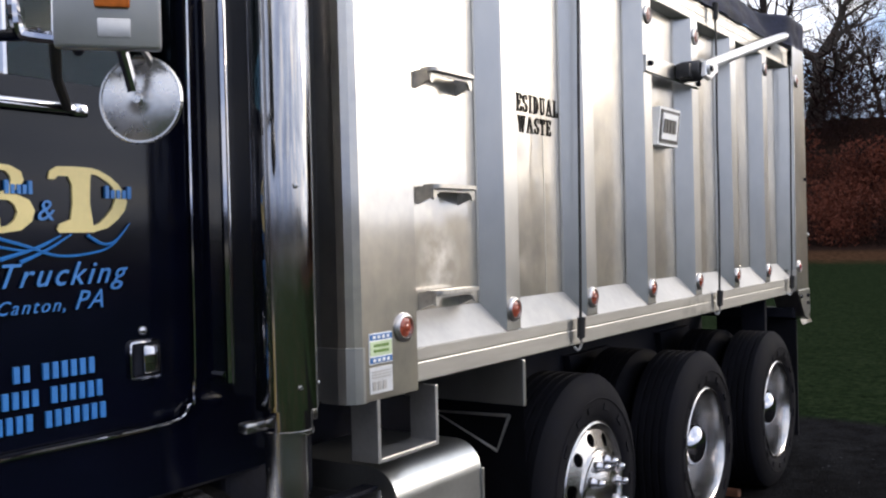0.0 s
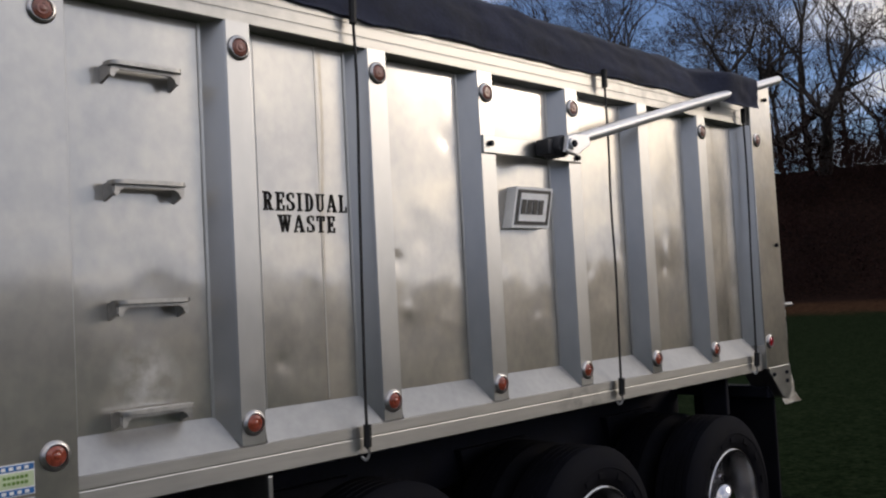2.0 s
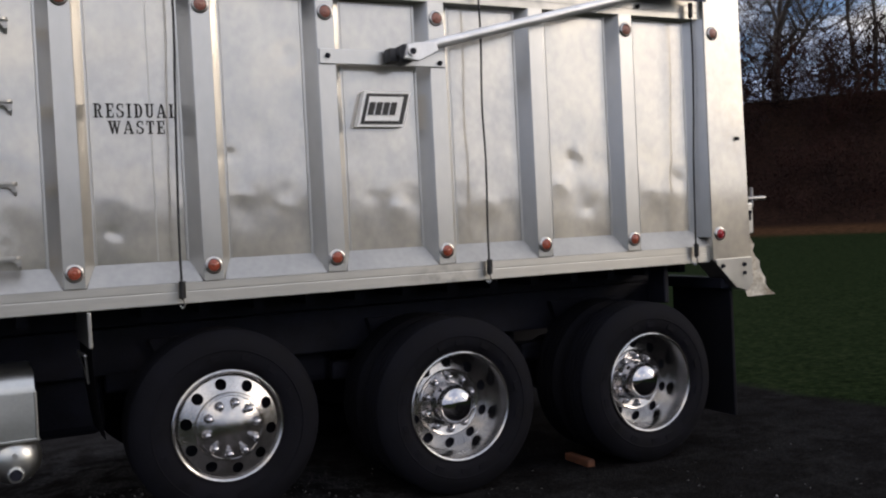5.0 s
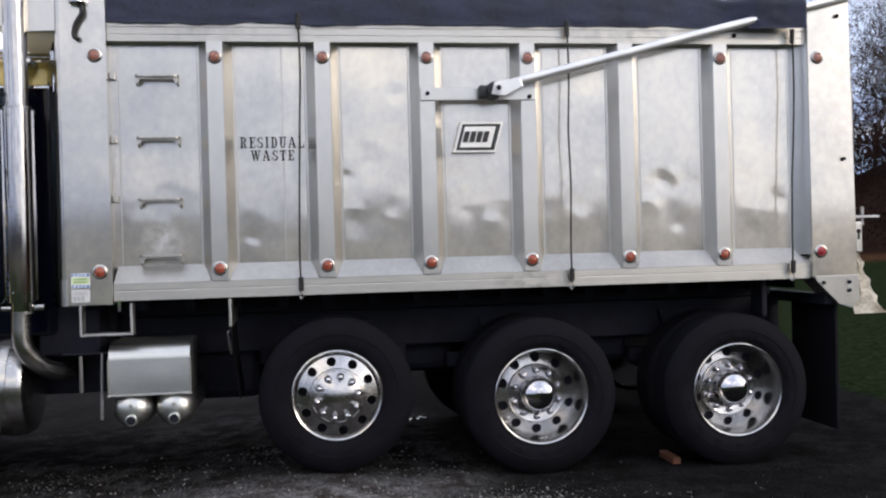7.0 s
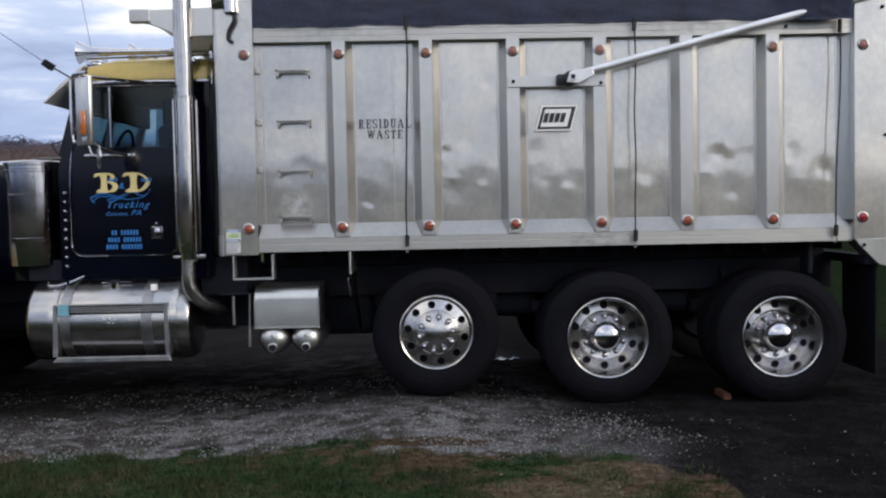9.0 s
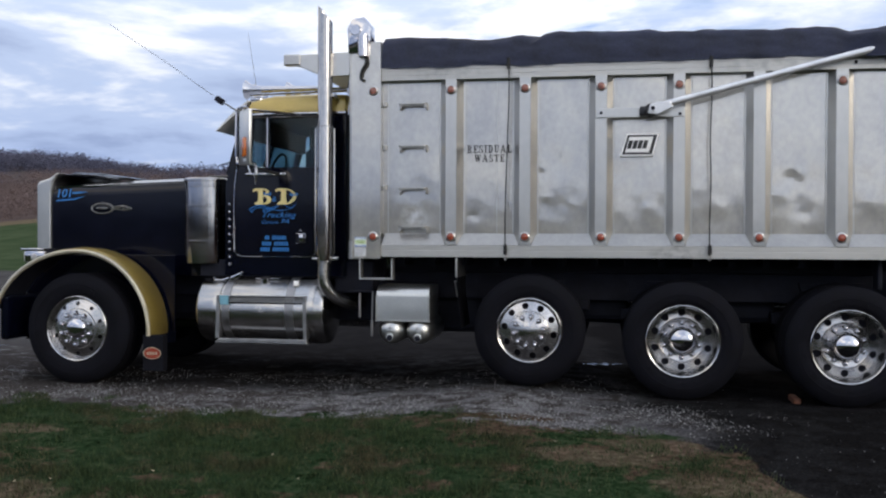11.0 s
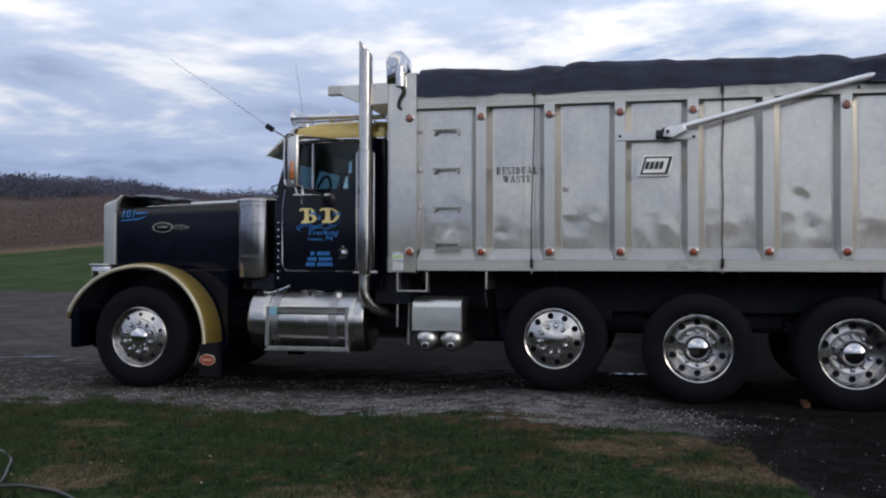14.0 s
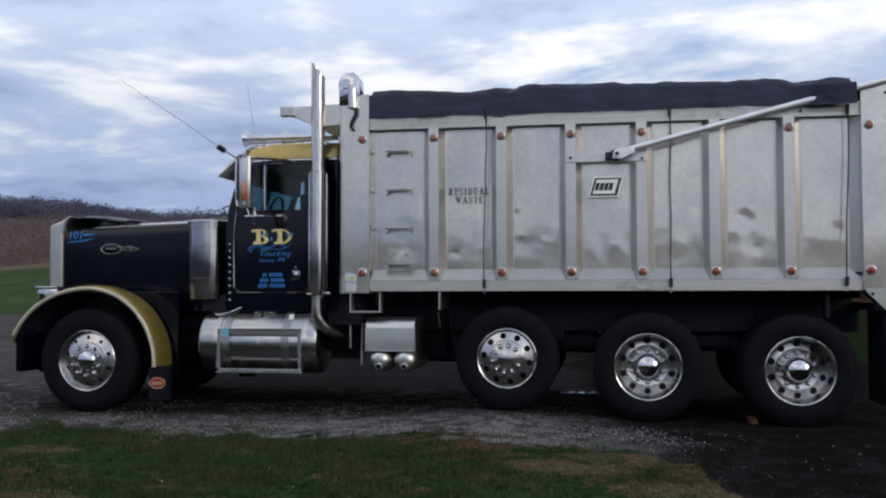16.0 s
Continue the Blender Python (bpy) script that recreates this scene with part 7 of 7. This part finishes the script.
def lay_hose():
    """A hose left in a loose loop on the lawn."""
    way = [(-1.0, -3.05), (-0.6, -3.17), (-0.26, -3.25), (-0.03, -3.33), (0.24, -3.56), (0.42, -3.83), (0.60, -4.12), (0.72, -4.42), (0.66, -4.72), (0.45, -4.78),
           (0.42, -4.58), (0.62, -4.40), (0.82, -4.28), (0.95, -4.25), (1.15, -4.31), (1.38, -4.47), (1.6, -4.78), (1.75, -5.2)]
    bm = bmesh.new()
    tube(bm, bend([(x, y, ground_z(x, y) + (0.034 if i in (11, 12) else 0.018)) for i, (x, y) in enumerate(way)], 6), 0.012, 8)
    tagged(place("hose", mesh_of("hose", bm, HOSE, True)), "dark grey hose lying in a loop on the lawn", "hose")


def wet_strip():
    bm = bmesh.new()
    n = 60
    vs = []
    for k in range(n):
        t = 2 * math.pi * k / n
        u, v = (1.1 + 0.12 * math.sin(3 * t)) * math.cos(t), (0.06 + 0.03 * math.cos(7 * t)) * math.sin(t)
        vs.append(bm.verts.new((-4.55 + 0.894 * u - 0.447 * v, 2.3 + 0.447 * u + 0.894 * v, ground_z(-4.55, 2.3) + 0.014)))
    bm.faces.new(vs)
    tagged(place("puddle", mesh_of("puddle", bm, WATER)), "thin wet strip shining in the yard", "puddle", kind="structure")


def scatter_stones():
    rnd = random.Random(4)
    verts, faces = [], []
    while len(verts) < 40000 * 7:
        x, y = rnd.uniform(-5, 8.0), rnd.uniform(-3.8, 1.2)
        if rnd.random() < 0.988 * smooth01(x + 1.2 * noise.noise((x * 0.6, y * 0.6, 4.0)), 4.0, 5.6) or rnd.random() < 0.85 * smooth01(y, -0.95, 0.0) or rnd.random() < 0.55 - noise.noise((x * 1.3, y * 2.2, 8.0)):
            continue
        if y < -1.3 - drive_reach(x) + noise.noise((x * 0.7, y * 0.7, 2.0)) * 0.8:
            continue
        r = 0.003 + 0.0085 * rnd.random() ** 4
        o, z = len(verts), ground_z(x, y)
        k0 = rnd.uniform(0, 6.28)
        for k in range(5):
            a = k0 + k * 1.2566 + rnd.uniform(-0.3, 0.3)
            verts.append((x + r * math.cos(a) * rnd.uniform(0.7, 1.3), y + r * math.sin(a) * rnd.uniform(0.7, 1.3), z - 0.004 + r * rnd.uniform(0.1, 0.5)))
        verts.append((x + rnd.uniform(-0.3, 0.3) * r, y + rnd.uniform(-0.3, 0.3) * r, z + r * rnd.uniform(0.7, 1.1)))
        verts.append((x, y, z - 0.01))
        for k in range(5):
            faces.append((o + k, o + (k + 1) % 5, o + 5))
            faces.append((o + (k + 1) % 5, o + k, o + 6))
    me = bpy.data.meshes.new("gravel")
    me.from_pydata(verts, [], faces)
    me.materials.append(STONE)
    tagged(new("gravel", me), "loose grey gravel on the drive", "gravel", kind="stuff")


def scatter_grass():
    rnd = random.Random(9)
    verts, faces = [], []
    while len(faces) < 210000:
        x, y = rnd.uniform(-4.2, 9.0), rnd.uniform(-6.6, -0.6)
        tuft = noise.noise((x * 3.2, y * 3.2, 1.0)) + 0.5 * noise.noise((x * 8.0, y * 8.0, 6.0))
        edge = -1.2 - drive_reach(x) + 0.5 * noise.noise((x * 0.7, y * 0.7, 2.0)) + 0.4 * noise.noise((x * 2, y * 2, 5.0))
        if y > edge + 0.25 * max(0.0, tuft) or rnd.random() < 0.35 - 0.9 * tuft:
            continue
        bare = noise.noise((x * 0.8, y * 0.8, 7.0))
        if bare > 0.22 and rnd.random() < 0.75 or 2.6 < x < 7.2 and rnd.random() < 0.8 * smooth01(y - edge, -0.9, -0.1):
            continue
        if rnd.random() < 0.6 and any(((x - sx) / sw) ** 2 + ((y - sy) / sd) ** 2 < 0.9 + tuft for sx, sy, sw, sd in BARE_SPOTS):
            continue
        z = ground_z(x, y)
        h = rnd.uniform(0.018, 0.05) * (0.7 + 1.3 * max(0.0, tuft))
        a, w = rnd.uniform(0, 6.28), rnd.uniform(0.002, 0.0045)
        lx, ly = rnd.gauss(0, 0.4 * h), rnd.gauss(0, 0.4 * h)
        o = len(verts)
        dx, dy = w * math.cos(a), w * math.sin(a)
        verts += [(x - dx, y - dy, z - 0.005), (x + dx, y + dy, z - 0.005), (x + lx, y + ly, z + h)]
        faces.append((o, o + 1, o + 2))
    me = bpy.data.meshes.new("lawn_grass")
    me.from_pydata(verts, [], faces)
    me.materials.append(GRASS)
    tagged(new("lawn_grass", me), "short green and yellowing lawn grass", "grass", kind="stuff")


# ---- trees on the bank, brush, far woods ----
def tree_mesh(seed, height, spread=0.5, girth=0.0125, bole=0.42, leafy=0.4, sway=1.0, side_odds=0.8):
    """Trunk and limbs as one tapered tube mesh, and the ends where twigs and leaves sit."""
    rnd = random.Random(seed)
    verts, faces, tips = [], [], []

    def limb(p, d, length, r, level):
        nseg = 4 if level < 2 else 3 if level < 4 else 2
        seg = 7 if level < 1 else 5 if level < 3 else 3
        rows, q, dd = [], p.copy(), d.copy()
        for i in range(nseg + 1):
            s = dd.orthogonal().normalized()
            u = dd.cross(s)
            rr = r * (1 - 0.45 * i / nseg)
            rows.append(len(verts))
            for k in range(seg):
                a = 2 * math.pi * k / seg
                verts.append(tuple(q + (s * math.cos(a) + u * math.sin(a)) * rr))
            if i < nseg:
                dd = (dd + Vector((rnd.gauss(0, 0.1), rnd.gauss(0, 0.1), rnd.gauss(0.03, 0.06))) * (0.5 + 0.25 * level) * (sway if level else 1.0)).normalized()
                q = q + dd * (length / nseg)
                if level < 6 and i >= (1 if level or bole < 0.3 else 2) and rnd.random() < (0.8 if level < 2 else side_odds):
                    side = Vector((rnd.gauss(0, 1), rnd.gauss(0, 1), rnd.gauss(0.25, 0.4))).normalized()
                    limb(q, (dd * (1 - spread) + side * spread * 1.25).normalized(), length * rnd.uniform(0.5, 0.72), rr * 0.58, level + 1)
        for a, b in zip(rows, rows[1:]):
            for k in range(seg):
                faces.append((a + k, a + (k + 1) % seg, b + (k + 1) % seg, b + k))
        if level < 6:
            for _ in range(2):
                side = Vector((rnd.gauss(0, 1), rnd.gauss(0, 1), rnd.gauss(0.2, 0.5))).normalized()
                limb(q, (dd * 0.75 + side * spread).normalized(), length * rnd.uniform(0.55, 0.8), r * 0.55, level + 1)
        else:
            tips.append(q)

    limb(Vector((0, 0, -0.3)), Vector((rnd.gauss(0, 0.04), rnd.gauss(0, 0.04), 1)).normalized(), height * bole, height * girth, 0)
    for t in tips:
        for _ in range(2):
            d = Vector((rnd.gauss(0, 1), rnd.gauss(0, 1), rnd.gauss(0.3, 0.7))).normalized() * rnd.uniform(0.35, 1.0)
            s = d.orthogonal().normalized() * 0.011
            o = len(verts)
            verts += [tuple(t - s), tuple(t + s), tuple(t + d)]
            faces.append((o, o + 1, o + 2))
    me = bpy.data.meshes.new("trunk")
    me.from_pydata(verts, [], faces)
    me.materials.append(BARK)
    lv, lf = [], []
    for t in tips:
        for _ in range(int(leafy) + (1 if rnd.random() < leafy % 1 else 0)):
            p = t + Vector((rnd.gauss(0, 0.2), rnd.gauss(0, 0.2), rnd.gauss(-0.1, 0.2)))
            a, b = Vector((rnd.gauss(0, 1), rnd.gauss(0, 1), rnd.gauss(0, 1))).normalized(), Vector((rnd.gauss(0, 1), rnd.gauss(0, 1), rnd.gauss(0, 1))).normalized()
            o, k = len(lv), rnd.uniform(0.05, 0.1)
            lv += [tuple(p - a * k), tuple(p + b * k * 0.6), tuple(p + a * k), tuple(p - b * k * 0.6)]
            lf.append((o, o + 1, o + 2, o + 3))
    ml = bpy.data.meshes.new("crown")
    ml.from_pydata(lv, [], lf)
    ml.materials.append(LEAF)
    return me, ml


def plant_trees():
    kinds = [tree_mesh(s, h, sp, 0.0125, bo, lf, 1.5, 0.55) for s, h, sp, bo, lf in ((3, 15, 0.55, 0.36, 0.15), (8, 17, 0.48, 0.4, 0.3), (21, 12, 0.62, 0.26, 0.6), (34, 18, 0.42, 0.4, 0.1))]
    kinds += [tree_mesh(55, 19, 0.72, 0.026, 0.21, 0.45, 2.2, 0.42), tree_mesh(71, 18, 0.66, 0.018, 0.24, 0.25, 2.0, 0.42)]
    rnd = random.Random(12)
    spots = []
    for k in range(40):
        az = radians(-6 + 66 * k / 39 + rnd.uniform(-1.6, 1.6))
        r = rnd.choice((60, 63, 66, 70, 76, 84)) + rnd.uniform(-2, 2)
        spots.append((3 + r * math.cos(az), -4 + r * math.sin(az)))
    # broad oaks and a forked tree stand in front
    spots += [(58.2, 19.4), (57.2, 23.0), (52.6, 30.2), (60.0, 12.0), (48.0, 38.5)]
    for i, (x, y) in enumerate(spots):
        old = i - len(spots) + 5
        me, ml = kinds[(4, 4, 5, 4, 5)[old] if old >= 0 else rnd.randrange(4)]
        base = Matrix.Translation((x, y, ground_z(x, y))) @ Matrix.Rotation(rnd.uniform(0, 6.28), 4, "Z") @ Matrix.Scale(rnd.uniform(0.8, 1.15), 4)
        t = new("tree")
        t.matrix_basis = base
        tagged(t, "broad bare oak with crooked limbs on the bank" if old >= 0 else "bare autumn tree with a few brown leaves on the bank", "tree", "trees on the bank")
        for name, mesh in (("trunk", me), ("crown", ml)):
            o = new(name, mesh)
            o.parent = t


def tufts(name, spots, mat, label, category, per=40, leaf=0.12, seed=1, broad=0.45):
    """Many bushes or far trees in one mesh: each a cloud of small leaning blades, thinner towards its rim."""
    rnd = np.random.default_rng(seed)
    n = len(spots)
    c = np.repeat(np.array([s[:3] for s in spots]), per, axis=0)
    size = np.repeat(np.array([s[3:5] for s in spots]), per, axis=0)
    d = rnd.normal(size=(n * per, 3))
    d /= np.linalg.norm(d, axis=1)[:, None]
    rad = rnd.random((n * per, 1)) ** 0.45
    p = c + d * rad * np.c_[size[:, 0], size[:, 0], size[:, 1]] * 0.5
    p[:, 2] += size[:, 1] * 0.5
    a, b = rnd.normal(size=(n * per, 3)), rnd.normal(size=(n * per, 3))
    a[:, 2] = np.abs(a[:, 2]) * 1.4
    k = leaf * size[:, 1:2]
    a = a / np.linalg.norm(a, axis=1)[:, None] * k
    b = b / np.linalg.norm(b, axis=1)[:, None] * k * broad
    v = np.stack([p - b, p + b, p + a], 1).reshape(-1, 3)
    me = bpy.data.meshes.new(name)
    me.from_pydata(v.tolist(), [], np.arange(len(v)).reshape(-1, 3).tolist())
    me.materials.append(mat)
    tagged(new(name, me), label, category, kind="stuff")


def plant_far():
    rnd = random.Random(77)

    def ring(n, az0, az1, r0, r1, w0, w1, h0, h1):
        out = []
        for _ in range(n):
            az, r = radians(rnd.uniform(az0, az1)), rnd.uniform(r0, r1)
            x, y = 3 + r * math.cos(az), -4 + r * math.sin(az)
            out.append((x, y, ground_z(x, y) - 0.1 * h0, rnd.uniform(w0, w1), rnd.uniform(h0, h1)))
        return out

    tufts("brush", ring(900, -25, 66, 46, 66, 1.2, 3.2, 0.8, 2.6), BRUSH, "bare red-brown brush on the bank", "brush", 260, 0.055, 2)
    tufts("saplings", ring(430, -25, 68, 55, 74, 1.5, 4.0, 2.4, 6.4), BRUSH, "thin bare saplings along the top of the bank", "saplings", 60, 0.42, 12, 0.022)
    tufts("bank_wood", ring(130, -30, 68, 64, 110, 3, 6, 2, 5), BRUSH, "bare thicket behind the bank", "woods", 200, 0.04, 3)
    tufts("rust_brush", ring(40, 10, 17, 46, 54, 2.0, 4.0, 1.5, 3.6), RUST, "shrubs with rust red leaves at the foot of the bank", "brush", 420, 0.04, 8, 0.7)
    tufts("scrub_wood", ring(2600, 66, 170, 84, 225, 5, 10, 1.8, 3.6), SCRUB, "bare brown scrub beyond the field", "woods", 260, 0.055, 4, 0.5)
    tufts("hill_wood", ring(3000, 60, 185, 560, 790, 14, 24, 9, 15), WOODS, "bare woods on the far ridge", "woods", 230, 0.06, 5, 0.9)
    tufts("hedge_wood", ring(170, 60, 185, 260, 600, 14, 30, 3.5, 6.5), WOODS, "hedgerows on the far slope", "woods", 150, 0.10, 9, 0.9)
    tufts("autumn_wood", ring(24, 70, 180, 480, 640, 10, 16, 7, 10), WOODS_GOLD, "last golden trees on the far ridge", "woods", 130, 0.10, 6, 0.9)
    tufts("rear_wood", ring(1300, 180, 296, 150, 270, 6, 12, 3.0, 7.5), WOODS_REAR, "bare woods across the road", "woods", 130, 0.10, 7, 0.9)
    tufts("hazy_wood", ring(340, 292, 335, 190, 270, 6, 12, 2.0, 5.0), WOODS_PALE, "pale unseen woods behind the camera, haze in their colour", "woods", 130, 0.10, 7, 0.9)
    for x, y, h in ((-74.5, 84.5, 6.0),):
        z = ground_z(x, y)
        t = thing("conifer", (x, y, z), "dark evergreen at the edge of the field", "tree")
        bm = bmesh.new()
        tube(bm, [(x, y, z - 0.3), (x, y, z + h * 0.9)], 0.18, 7, taper=0.03)
        part("trunk", bm, BARK, t)
        bm = bmesh.new()
        r2 = random.Random(5)
        for k in range(2600):
            f = r2.random() ** 0.8
            a, rr = r2.uniform(0, 6.28), (1 - f) ** 0.55 * h * 0.36 * r2.uniform(0.3, 1.1) + 0.1
            p = Vector((x + rr * math.cos(a), y + rr * math.sin(a), z + 0.4 + f * (h - 0.4)))
            d = Vector((math.cos(a), math.sin(a), -0.45)) * 0.45
            s = Vector((-math.sin(a), math.cos(a), 0.1)) * 0.16
            bm.faces.new([bm.verts.new(q) for q in (p - s, p + s, p + d)])
        part("crown", bm, PINE, t, smooth=False)


def drop_leaves():
    rnd = random.Random(31)
    verts, faces = [], []
    for _ in range(260):
        x, y = rnd.uniform(-4, 8), rnd.uniform(-6.5, -1.2)
        if y > -1.7 - drive_reach(x):
            continue
        z, r, a = ground_z(x, y) + rnd.uniform(0.012, 0.05), rnd.uniform(0.005, 0.014), rnd.uniform(0, 6.28)
        o, c, s = len(verts), math.cos(a), math.sin(a)
        for u, v in ((-1, 0), (-0.2, 0.55), (1, 0), (0.1, -0.5)):
            verts.append((x + r * (u * c - v * s), y + r * (u * s + v * c), z + r * rnd.uniform(-0.4, 0.5)))
        faces.append((o, o + 1, o + 2, o + 3))
    me = bpy.data.meshes.new("fallen_leaves")
    me.from_pydata(verts, [], faces)
    me.materials.append(FALLEN)
    tagged(new("fallen_leaves", me), "pale dry fallen leaves on the lawn", "leaves", kind="stuff")


build_yard()
lay_hose()
wet_strip()
drop_leaves()
plant_trees()
plant_far()
scatter_stones()
scatter_grass()
